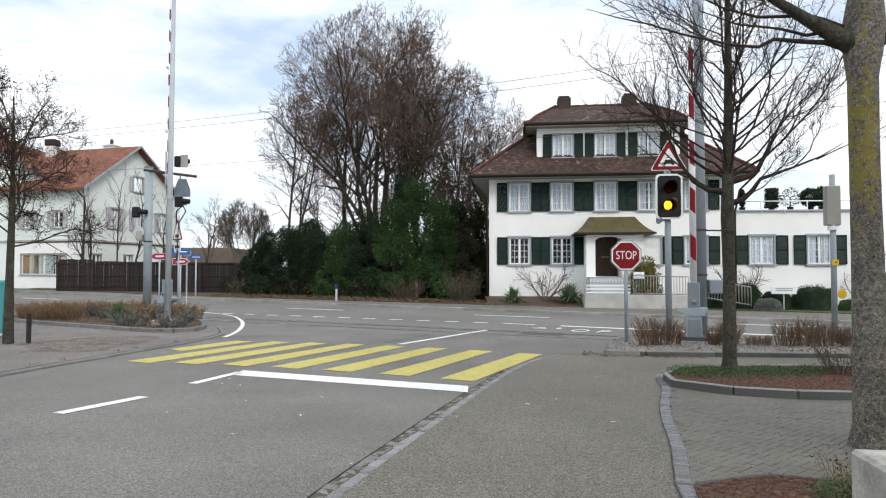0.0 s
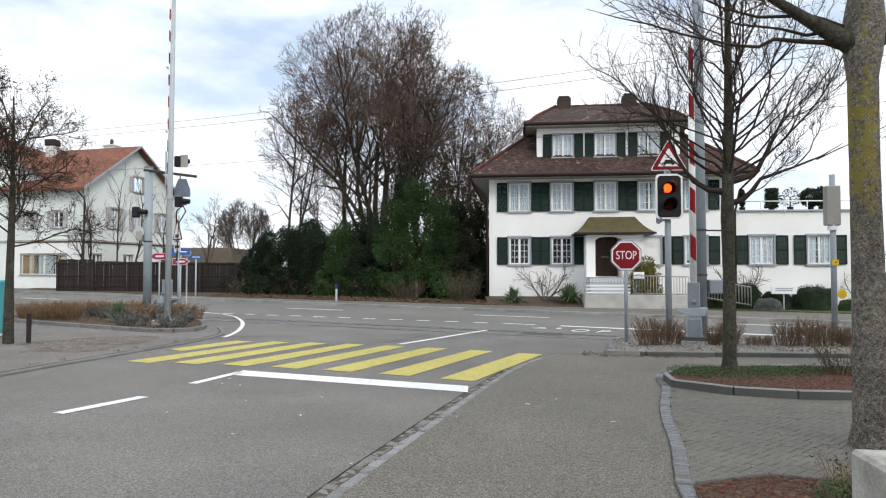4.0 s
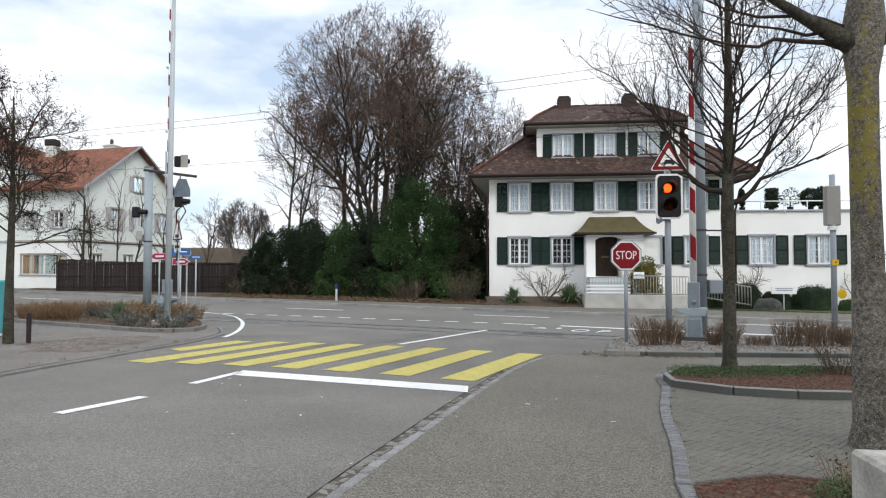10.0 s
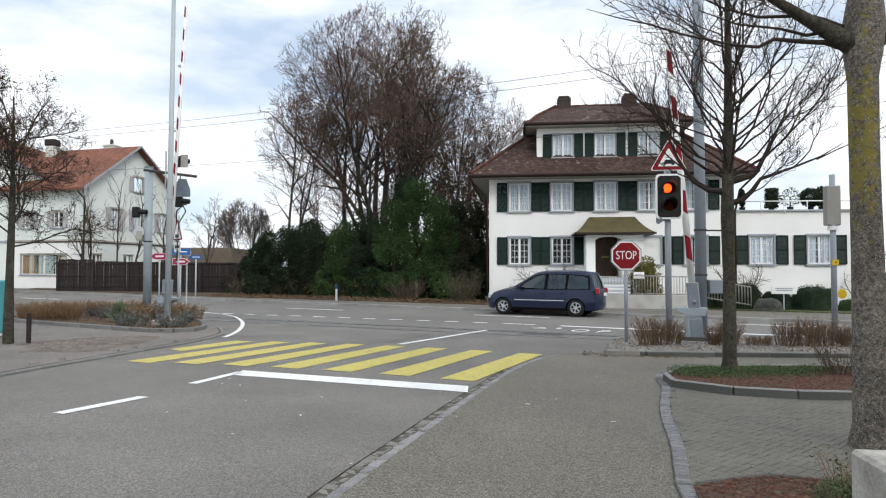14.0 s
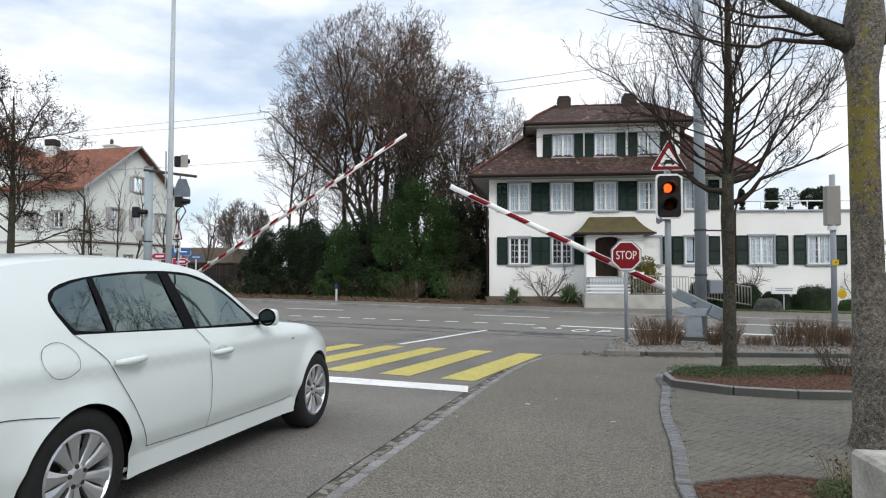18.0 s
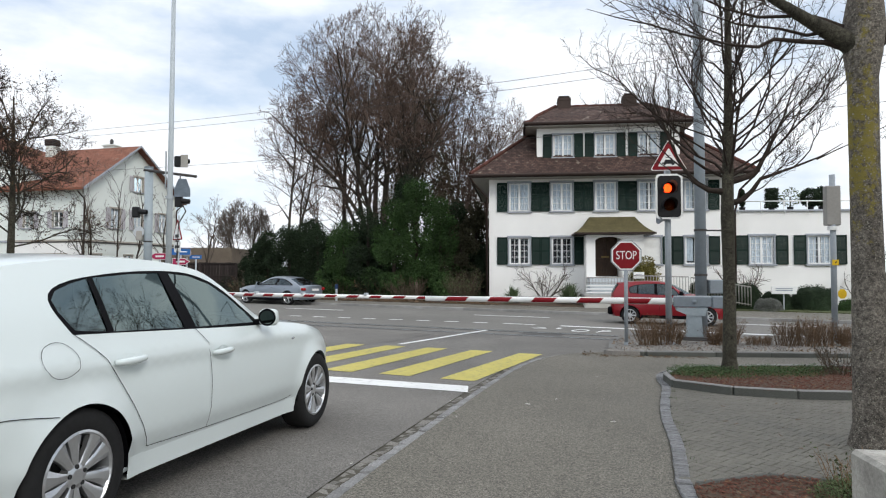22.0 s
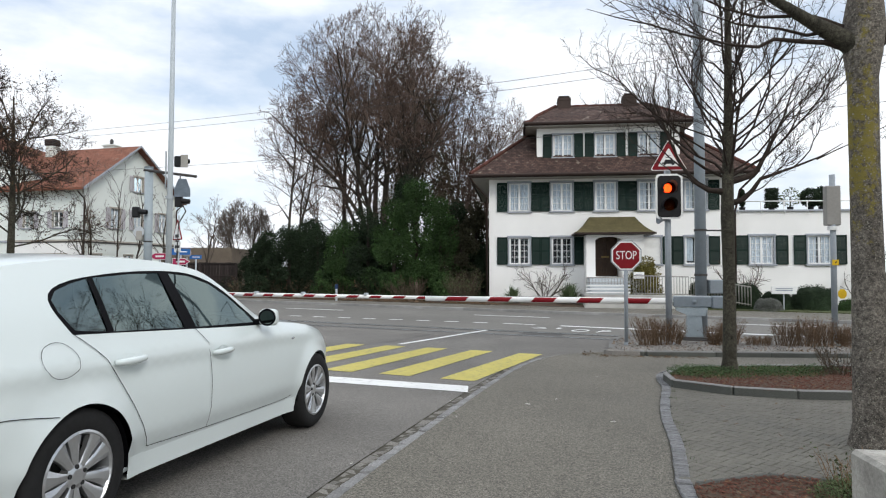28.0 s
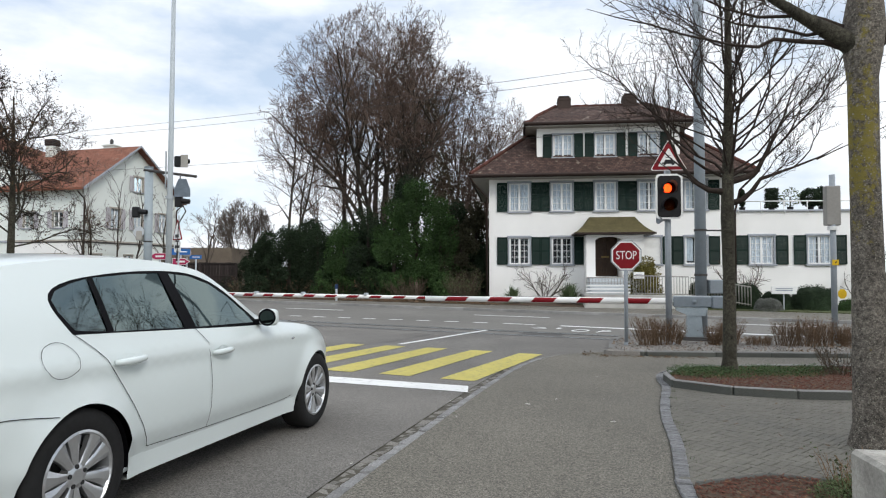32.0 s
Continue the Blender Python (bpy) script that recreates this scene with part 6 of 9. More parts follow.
# near street tree with lichen on its bark: trunk, and limbs that reach over the pavement
NT = (3.30, 5.05)
near_limbs = [
    ([(0.01, 0, 0), (0.01, 0, 0.2), (0.005, 0.0, 1.2), (-0.005, 0, 2.2), (-0.005, 0, 2.9), (0.0, 0, 3.08), (0.01, 0, 3.3), (0.04, 0, 3.75)], [0.18, 0.132, 0.115, 0.104, 0.108, 0.132, 0.15, 0.10]),
    ([(0.05, 0, 3.08), (-0.05, 0, 3.15), (-0.17, 0.0, 3.22), (-0.36, 0.0, 3.32), (-0.58, 0.02, 3.47), (-0.80, 0.05, 3.63), (-1.08, 0.1, 3.85), (-1.3, 0.1, 4.1)], [0.11, 0.095, 0.074, 0.052, 0.038, 0.030, 0.02, 0.012]),
    ([(-0.05, 0.0, 3.12), (-0.28, 0.02, 3.19), (-0.50, 0.02, 3.20), (-0.68, 0.03, 3.22), (-0.80, 0.04, 3.16), (-1.0, 0.05, 3.18), (-1.4, 0.08, 3.28), (-1.66, 0.1, 3.37), (-1.9, 0.1, 3.42), (-2.15, 0.12, 3.50)], [0.04, 0.022, 0.019, 0.017, 0.014, 0.012, 0.009, 0.007, 0.005, 0.002]),
    ([(-0.55, 0.02, 3.40), (-0.80, 0.04, 3.40), (-1.05, 0.05, 3.47), (-1.5, 0.05, 3.68)], [0.016, 0.012, 0.009, 0.004]),
    ([(0.02, 0, 3.15), (0.25, 0.05, 3.3), (0.6, 0.1, 3.6)], [0.09, 0.07, 0.05]),
    ([(0.0, 0, 3.12), (-0.12, 0.03, 3.30), (-0.28, 0.05, 3.38), (-0.42, 0.05, 3.42), (-0.7, 0.1, 3.6)], [0.05, 0.032, 0.024, 0.018, 0.01]),
    ([(-0.30, 0.0, 3.27), (-0.42, 0.03, 3.25), (-0.62, 0.05, 3.31), (-0.95, 0.08, 3.36), (-1.25, 0.1, 3.48)], [0.018, 0.014, 0.011, 0.008, 0.003]),
]
# limb_mat is darker than the trunk: the limbs' backlit shade is coloured in
near_tree = tree("street_tree", *NT, "street tree with lichened trunk and bare spreading limbs", 11,
     [((-0.52, 0.02, 3.40), (-0.5, 0.2, 1.0), 1.4, 0.016, 2), ((-0.74, 0.05, 3.53), (-0.9, 0.1, 0.5), 1.3, 0.014, 1), ((0, 0, 3.5), (-0.25, 0.5, 1), 3.6, 0.06), ((0, 0, 3.5), (-0.1, 0.8, 1), 3.6, 0.06), ((0, 0, 3.5), (0.3, 0.6, 1), 3.4, 0.05), ((0, 0, 3.5), (-0.25, 0.1, 1.2), 3.4, 0.05), ((0.05, 0, 3.5), (0.3, -0.4, 1), 2.4, 0.06),
      ((0.35, 0.05, 3.35), (0.9, 0.2, 0.7), 2.2, 0.05), ((0, 0, 3.5), (-0.1, 0.5, 1), 2.4, 0.06), ((-1.2, 0.06, 3.23), (-0.8, 0.1, 0.5), 0.7, 0.006, 1), ((-1.6, 0.1, 3.35), (-0.9, 0.0, 0.3), 0.4, 0.005, 1), ((-1.0, 0.05, 3.18), (-0.6, -0.1, 0.6), 0.7, 0.007, 1), ((-0.52, 0.02, 3.40), (-0.5, 0.0, 0.1), 0.5, 0.006, 1), ((-0.74, 0.05, 3.53), (-0.8, 0, 0.2), 0.8, 0.008, 1)],
     dict(depth=3, kids=(7, 5, 4), wander=0.16, lift=0.02, thin=0.0032, limb_r=0.022, angle=(25, 60)), bark_lichen, bark_dark, extra=near_limbs, up=0.0, limb_mat=bark_dark, stems=2)

# clipped street tree in the raised bed: many upswept limbs from one head
T2 = (3.93, 8.95)
rt = random.Random(5)
t2 = []
for i in range(35):
    a = i * 2.399 + 0.4
    f_ = i / 35
    lean = rt.uniform(0.75, 1.55) * (1.1 - 0.5 * f_)
    t2.append(((0.03 * math.cos(a), 0.03 * math.sin(a), 2.64 + 3.1 * f_ ** 2), (math.cos(a) * lean, math.sin(a) * lean, 0.75), rt.uniform(2.0, 2.9) * (1.1 - 0.4 * f_), rt.uniform(0.013, 0.020) * (1.15 - 0.4 * f_)))
for x, y, z, dx, dz in ((0.3, 0, 2.42, 1.0, 0.25), (0.45, -0.02, 2.62, 1.0, 0.6), (0.6, -0.03, 2.68, 0.9, 0.2), (0.9, -0.05, 2.78, 1.0, 0.5), (1.2, -0.08, 2.88, 1.0, 0.2),
                         (0.34, 0.02, 2.69, 1.0, 0.5), (0.55, 0.05, 2.95, 0.8, 0.8), (0.62, 0.06, 3.1, 1.0, 0.5), (0.8, 0.1, 3.4, 0.8, 1.0), (0.85, 0.1, 3.5, 1.0, 0.4),
                         (-0.45, 0.05, 2.62, -0.9, 0.3), (-0.6, 0.1, 2.85, -0.4, 0.8), (-0.75, 0.1, 3.2, 0.1, 0.9),
                         (0.03, 0, 2.95, 1.0, 0.55), (0.03, 0, 3.15, 0.9, 0.5), (0.04, 0, 3.35, 1.0, 0.6), (0.04, 0, 3.6, 1.0, 0.65)):
    t2.append(((x, y, z), (dx, rt.uniform(-0.5, 0.5), dz), rt.uniform(1.0, 1.7) if abs(x) > 0.1 else rt.uniform(1.9, 2.5), 0.011 if abs(x) > 0.1 else 0.017))
t2.append(((-0.04, 0.03, 2.40), (-0.7, 0.9, 0.5), 2.0, 0.018))
clipped_tree = tree("street_tree", *T2, "street tree with dark trunk and upswept bare crown", 23, t2,
     dict(depth=2, kids=(27, 6), segs=10, wander=0.165, lift=0.11, thin=0.0021, limb_r=0.011, angle=(30, 62), short=(0.16, 0.34), taper=0.2), bark_speck, bark_dark,
     extra=[([(0, 0, 0), (0, 0, 0.15), (0.01, 0, 1.2), (0.0, 0, 2.1), (0.01, 0, 2.6), (0.03, 0, 3.5), (0.04, 0, 4.6), (0.05, 0, 6.8)], [0.12, 0.092, 0.080, 0.088, 0.076, 0.060, 0.045, 0.012]),
            ([(0.02, 0, 2.28), (0.2, 0, 2.33), (0.34, -0.01, 2.46), (0.45, -0.02, 2.62), (0.9, -0.05, 2.78), (1.25, -0.08, 2.92), (1.55, -0.1, 3.10)], [0.05, 0.040, 0.034, 0.027, 0.016, 0.011, 0.004]),
            ([(0.02, 0, 2.58), (0.2, 0, 2.63), (0.36, 0.02, 2.68), (0.46, 0.03, 2.80), (0.6, 0.05, 3.05), (0.85, 0.1, 3.5), (1.05, 0.1, 4.1)], [0.055, 0.046, 0.046, 0.034, 0.026, 0.017, 0.006]),
            ([(0.0, 0, 2.45), (-0.25, 0.02, 2.47), (-0.45, 0.05, 2.60), (-0.62, 0.1, 2.88), (-0.8, 0.1, 3.3), (-1.05, 0.1, 3.95)], [0.05, 0.036, 0.028, 0.022, 0.015, 0.005])], up=0.12, limb_mat=bark_dark)

# small street tree on the west pavement, still holding brown leaves
t3 = []
for i in range(19):
    a = i * 2.399
    f_ = (i + 0.5) / 19
    lean = rt.uniform(0.9, 1.5) * (1.15 - 0.7 * f_)
    t3.append(((0, 0, 1.75 + 2.35 * f_), (math.cos(a) * lean, math.sin(a) * lean, 0.55), rt.uniform(1.3, 1.75) * (1.15 - 0.4 * f_), 0.018))
tree("street_tree", -8.20, 12.3, "small street tree that still holds brown leaves", 31, t3,
     dict(depth=3, kids=(10, 6, 5), wander=0.22, lift=0.05, thin=0.0036, limb_r=0.014, angle=(28, 70), short=(0.34, 0.56)), bark_speck, bark_dark,
     leaves=(dry_leaf, 12000, 0.018, 0.08), extra=[([(0, 0, 0), (0.0, 0, 1.2), (0.02, 0, 2.6), (0.0, 0, 4.7)], [0.10, 0.072, 0.055, 0.012])], up=0.05)

# the tall group of bare trees behind the hedge
rb = random.Random(8)


def tall_tree(x, y, h, stems, label, seed, spread, lean=(0, 0), env=None, r=0.2, low=0.05, leaves=None, ivy=0, mat=bark_brown, p=None):
    """Stems that part near the ground and sweep up; env: centre and radii of the crown, in the tree's space."""
    tk = []
    for i in range(stems):
        a = i * 2.399 + seed
        s = spread * (0.15 + 0.85 * (i + 0.5) / stems)
        tk.append(((0.2 * math.cos(a), 0.2 * math.sin(a), h * low * (i % 4)), (math.cos(a) * s + lean[0], math.sin(a) * s + lean[1], 1.0), h * rb.uniform(0.95, 1.08) * (1 - 0.15 * s), r * rb.uniform(0.7, 1.0)))
    q = dict(TWIGGY)
    q["env"] = ([env[:2]], env[2]) if env else None
    q.update(p or {})
    return tree("bare_tree", x, y, label, seed, tk, q, bark_limb, mat, leaves=leaves, up=0.0, group="trees behind the hedge", ivy=ivy)


TWIGGY = dict(depth=4, kids=(9, 7, 6, 3), wander=0.11, lift=0.03, thin=0.0092, limb_r=0.034, angle=(24, 56), short=(0.33, 0.54), taper=0.25, cap=60000)
TWIGGY["from"] = 0.36
bark_limb = material("dark_limb_bark", (0.050, 0.041, 0.032), 0.95, grain=25, amount=0.35, stain=2, stains=0.25, bump=0.6, island=0.25)
bark_twig = material("brown_twig_bark", (0.118, 0.082, 0.066), 0.95, grain=25, amount=0.35, stain=0.4, stains=0.2, bump=0.4, island=0.3)


def vase_tree(x, y, label, seed, ways, lobes, low, p=None, ivy=0):
    """A great bare tree: heavy limbs that part low down. ways: (lean in x, lean in y, length, radius); lobes: centres and radii of its crown."""
    tk = [((0.35 * wx, 0.35 * wy, 0.3 + 0.9 * (i % 3)), (wx, wy, 1.0), ln, r) for i, (wx, wy, ln, r) in enumerate(ways)]
    q = dict(TWIGGY)
    q["env"] = (lobes, low)
    q.update(p or {})
    return tree("bare_tree", x, y, label, seed, tk, q, bark_limb, bark_twig, up=0.0, group="trees behind the hedge", ivy=ivy)


TALL = "tall many-stemmed bare tree behind the evergreen hedge"
vase_tree(-4.4, 47.0, TALL, 3,
          [(-0.30, 0.05, 19.8, 0.24), (-0.19, -0.12, 20.0, 0.22), (-0.05, 0.12, 20.6, 0.24), (0.06, -0.10, 20.8, 0.23), (0.16, 0.06, 21.2, 0.22), (-0.36, -0.1, 18.0, 0.18), (-0.26, 0.2, 19.0, 0.18), (0.10, 0.2, 20.4, 0.18), (-0.62, 0.0, 12.5, 0.17), (-0.50, 0.25, 12.0, 0.15), (0.36, 0.05, 15.0, 0.19), (0.30, -0.25, 14.0, 0.16), (-0.42, -0.25, 13.0, 0.15)],
          [((-3.9, 0, 16.6), (3.3, 4.2, 3.6)), ((0.1, 0, 17.2), (3.4, 4.2, 3.9)), ((2.7, 0, 18.0), (2.2, 3.6, 3.4)), ((0.3, 0, 11.4), (6.6, 5.4, 5.2)), ((-5.4, 0, 11.6), (3.6, 3.8, 2.9)), ((5.0, 0, 13.0), (3.0, 3.6, 3.6))],
          7.0, p={"kids": (15, 10, 8, 4), "cap": 110000, "from": 0.42})
tall_tree(-2.0, 49.5, 18.5, 5, "tall bare tree with dense dry ivy on its stems", 5, 0.10, (0.0, 0), ((0.0, 0, 11.5), (2.6, 3.0, 8.0), 7.0), 0.17, ivy=24000, mat=bark_twig, p=dict(kids=(20, 13, 9), depth=3))
tall_tree(-7.4, 49.5, 13.5, 4, "tall bare tree behind the evergreen hedge", 7, 0.30, (-0.10, 0), ((-0.8, 0, 9.0), (3.6, 3.8, 4.6), 6.0), 0.11, mat=bark_twig, p={"kids": (17, 11, 8), "depth": 3, "from": 0.4})
tall_tree(-10.4, 46.0, 14.6, 3, "slender bare birch-like tree beside the hedge", 9, 0.22, (-0.03, 0), ((-0.4, 0, 9.2), (3.6, 3.4, 5.8), 6.0), 0.13, mat=bark_twig, p=dict(kids=(18, 10, 7), thin=0.0095, depth=3, angle=(28, 58), short=(0.28, 0.48)))
tall_tree(1.2, 50.0, 17.8, 4, "bare tree behind the villa's corner", 12, 0.22, (0.05, 0), ((0.6, 0, 12.0), (2.8, 3.0, 5.6), 7.0), 0.16, mat=bark_twig, p=dict(kids=(15, 10, 8, 4)))
tall_tree(3.2, 51.0, 16.4, 3, "bare tree behind the villa's corner", 14, 0.22, (0.07, 0), ((1.3, 0, 11.2), (2.7, 3.2, 4.6), 7.0), 0.16, mat=bark_twig, p=dict(kids=(15, 10, 8, 4)))
tall_tree(1.3, 46.5, 10.5, 6, "lower bare tree choked with brown growth behind the villa's corner", 15, 0.22, (0, 0), ((0.2, 0, 6.0), (2.7, 2.6, 4.6), 2.5), 0.10, mat=bark_brown, ivy=9000, p=dict(kids=(15, 10, 7), depth=3, thin=0.010))
tall_tree(-15.9, 52.0, 6.8, 8, "low bare tree beyond the board fence", 17, 0.42, (0, 0), ((0, 0, 4.0), (2.4, 2.3, 3.1), 2.0), 0.08, mat=bark_grey, p=dict(kids=(15, 10, 6), depth=3, thin=0.010, angle=(20, 42)))
tall_tree(-23.5, 66.0, 6.6, 4, "low bare tree beyond the board fence", 19, 0.40, (0, 0), None, 0.1, p=dict(kids=(8, 6, 4), depth=3, thin=0.010))
for i, (x, y, h) in enumerate(((-25.4, 46.4, 7.0), (-24.7, 46.0, 7.6), (-22.9, 46.2, 8.0), (-22.2, 46.0, 7.4), (-20.1, 46.6, 7.0), (-17.2, 46.4, 5.6))):
    tall_tree(x, y, h, 1, "thin bare sapling before the gabled house", 40 + i, 0.10, r=0.105, mat=bark_grey, p={"kids": (11, 6), "depth": 2, "thin": 0.010, "angle": (20, 42), "lift": 0.09, "short": (0.26, 0.42), "from": 0.25, "taper": 0.2})


# evergreens: trunk and a crown of small sprays, uneven and with gaps
def evergreen(x, y, h, w, seed, label, mat, count=21000, size=0.085, shape="yew", group="evergreen hedge"):
    rng = random.Random(seed)
    th = thing("evergreen", pose(x, y, gz(x, y) + 0.05), label, "conifer", group)
    tr_ = Shape().tube([(0, 0, 0), (0.05, 0, h * 0.5), (0, 0, h * 0.9)], [0.13, 0.09, 0.03], 7)
    part("trunk", tr_, bark_dark, th, smooth=True)
    lobes = []
    for _ in range(30):
        z = rng.uniform(0.05, 1.0)
        r = (1 - z) ** 0.55 if shape == "yew" else (1 - z) ** 0.85
        a = rng.random() * 6.283
        q = w * 0.5 * r * rng.uniform(0.35, 1.0)
        lobes.append((Vector((q * math.cos(a), q * math.sin(a), h * z * 0.93)), rng.uniform(0.28, 0.5) * w * 0.42))
    s = Shape()
    for _ in range(count):
        c, r = rng.choice(lobes)
        d = Vector((rng.gauss(0, 1), rng.gauss(0, 1), rng.gauss(0, 0.8))).normalized()
        pnt = c + d * r * rng.uniform(0.55, 1.08)
        if pnt.z < 0.05:
            continue
        a = (d + Vector((rng.gauss(0, 0.5), rng.gauss(0, 0.5), rng.uniform(-0.7, 0.3)))).normalized()
        b = a.cross(Vector((rng.gauss(0, 1), rng.gauss(0, 1), rng.gauss(0, 1)))).normalized()
        hh = size * rng.uniform(0.55, 1.3)
        s.add([pnt - a * hh * 0.4, pnt + b * hh * 0.33, pnt + a * hh, pnt - b * hh * 0.33], [(0, 1, 2, 3)])
    part("crown", s, mat, th)
    return th


EV = [(-10.9, 40.3, 3.9, 3.0, 0), (-9.4, 39.6, 4.4, 3.4, 0), (-7.6, 39.2, 4.1, 3.4, 0), (-6.0, 38.9, 4.4, 3.6, 1), (-4.5, 38.6, 5.6, 3.6, 0), (-2.9, 37.9, 5.6, 3.6, 1),
      (-1.6, 38.2, 7.4, 4.0, 1), (-0.2, 37.5, 6.0, 3.4, 1), (1.0, 37.3, 4.4, 2.8, 2), (-5.2, 41.0, 5.2, 3.6, 0), (-2.3, 41.0, 7.6, 4.0, 0), (0.6, 40.5, 6.4, 3.4, 0), (-8.6, 41.8, 4.8, 3.6, 0), (2.0, 39.8, 6.0, 3.0, 2), (2.5, 38.4, 3.2, 2.6, 0), (1.7, 37.6, 2.8, 2.2, 0), (-12.4, 43.5, 3.4, 4.0, 0), (-9.5, 43.8, 3.8, 4.4, 0), (-6.6, 43.6, 4.4, 4.4, 0), (-3.6, 43.4, 4.8, 4.4, 0), (-0.6, 43.2, 4.8, 4.4, 0), (2.2, 43.0, 4.6, 4.2, 0)]
for i, (x, y, h, w, k) in enumerate(EV):
    evergreen(x, y, h, w, 60 + i, ("dark evergreen shrub grown together into a hedge", "dark evergreen with fresher green tips in the hedge", "brownish evergreen shrub at the hedge's end beside the villa")[k], (green_leaf, green_leaf2, olive_leaf)[k])


def twig_shrub(name, x, y, h, w, seed, label, mat, stems=26, up=0.1, lean=0.45, thin=0.006, group="", leaves=None, kids=3):
    """A shrub of many thin stems from the ground, with short side shoots."""
    rng = random.Random(seed)
    th = thing(name, pose(x, y, gz(x, y) + up), label, "shrub", group)
    s = Shape()
    tips = []
    for i in range(stems):
        a = rng.random() * 6.283
        q = rng.random() ** 0.5 * w * 0.32
        st = Vector((q * math.cos(a), q * math.sin(a), 0))
        d = Vector((math.cos(a) * lean * rng.uniform(0.2, 1.2), math.sin(a) * lean * rng.uniform(0.2, 1.2), 1))
        hh = h * rng.uniform(0.55, 1.05)
        pts = [st]
        for j in range(3):
            d = (d + Vector((rng.gauss(0, 0.14), rng.gauss(0, 0.14), 0.02))).normalized()
            pts.append(pts[-1] + d * hh / 3)
        s.tube(pts, [thin, thin * 0.9, thin * 0.7, thin * 0.4], 3, caps=False)
        tips += pts[1:]
        for k in range(kids):
            b = pts[rng.randint(1, 2)]
            e = b + (d + Vector((rng.gauss(0, 0.5), rng.gauss(0, 0.5), 0.3))).normalized() * hh * rng.uniform(0.2, 0.4)
            s.tube([b, e], [thin * 0.7, thin * 0.4], 3, caps=False)
            tips.append(e)
    part("stem_tuft", s, mat, th)
    if leaves:
        lm, n, size, sp = leaves
        part("leaves", leaf_cloud(rng, tips, n, size, sp), lm, th)
    return th


shrub_brown = material("dry_shrub_stems", (0.140, 0.092, 0.058), 0.9, grain=20, amount=0.3, island=0.3, bump=0)
under_brown = material("dull_brown_stems", (0.080, 0.060, 0.042), 0.9, grain=20, amount=0.3, island=0.3, bump=0)
straw = material("straw_grass", (0.190, 0.120, 0.066), 0.9, grain=20, amount=0.25, island=0.35, bump=0)
lavender = material("grey_lavender_leaf", (0.125, 0.130, 0.115), 0.9, grain=20, amount=0.25, island=0.3, bump=0)
low_green = material("low_green_leaf", (0.066, 0.084, 0.034), 0.8, grain=10, amount=0.3, island=0.4, bump=0)
yucca_mat = material("yucca_leaf", (0.095, 0.135, 0.065), 0.6, grain=10, amount=0.2, island=0.3, bump=0)
olive_leaf = material("olive_yellow_leaf", (0.145, 0.125, 0.030), 0.8, grain=10, amount=0.3, island=0.4, bump=0)
mulch = material("red_brown_bark_chip", (0.102, 0.042, 0.028), 0.9, grain=30, amount=0.3, island=0.45, bump=0.2)

E_SHRUBS = [(4.02, 12.8, 0.60, 0.55), (4.36, 12.95, 0.56, 0.55), (4.62, 13.1, 0.48, 0.45), (5.42, 13.0, 0.40, 0.35), (5.80, 13.2, 0.56, 0.5), (6.34, 13.1, 0.20, 0.7), (6.85, 13.0, 0.52, 0.6), (7.19, 12.9, 0.62, 0.65), (7.53, 13.0, 0.60, 0.6), (7.9, 13.0, 0.46, 0.5), (8.2, 13.1, 0.40, 0.5)]
for i, (x, y, h, w) in enumerate(E_SHRUBS):
    twig_shrub("dry_shrub", x, y, h, w, 200 + i, "dry brown shrub on the gravelled island", shrub_brown, 85, 0.09, 0.34, 0.0042, "island shrubs", leaves=(shrub_brown, 800, 0.012, 0.02))
rw = random.Random(3)
for i in range(26):
    t = (i + rw.random()) / 26 * 0.88
    base = Vector((-12.6, 19.6)).lerp(Vector((-7.0, 16.7)), t)
    x, y = base.x + rw.uniform(0.1, 0.9), base.y + rw.uniform(0.3, 2.4)
    if i % 3 == 0:
        twig_shrub("lavender_bush", x, y - 0.2, 0.42, 1.0, 300 + i, "grey-green lavender mound on the planted island", lavender, 90, 0.1, 1.0, 0.007, "island shrubs", leaves=(lavender, 700, 0.03, 0.06))
    else:
        twig_shrub("dry_grass_shrub", x, y, rw.uniform(0.40, 0.60), rw.uniform(0.6, 1.0), 300 + i, "straw-brown dry shrub on the planted island", straw, 80, 0.1, 0.5, 0.006, "island shrubs", leaves=(straw, 300, 0.025, 0.05))
for i, (x, y) in enumerate(((-12.3, 19.2), (-11.9, 19.0), (-11.5, 18.8), (-11.0, 18.7), (-12.0, 19.7), (-11.2, 19.4), (-10.6, 18.5))):
    twig_shrub("dry_grass_shrub", x, y, rw.uniform(0.45, 0.62), rw.uniform(0.6, 0.9), 380 + i, "straw-brown dry shrub on the planted island", straw, 80, 0.1, 0.5, 0.006, "island shrubs", leaves=(straw, 300, 0.025, 0.05))
twig_shrub("lavender_bush", -6.75, 16.35, 0.42, 0.8, 401, "grey-green lavender mound on the planted island", lavender, 70, 0.1, 1.0, 0.007, "island shrubs", leaves=(lavender, 500, 0.03, 0.05))
twig_shrub("lavender_bush", -7.9, 16.55, 0.42, 0.9, 402, "grey-green lavender mound on the planted island", lavender, 70, 0.1, 1.0, 0.007, "island shrubs", leaves=(lavender, 500, 0.03, 0.05))


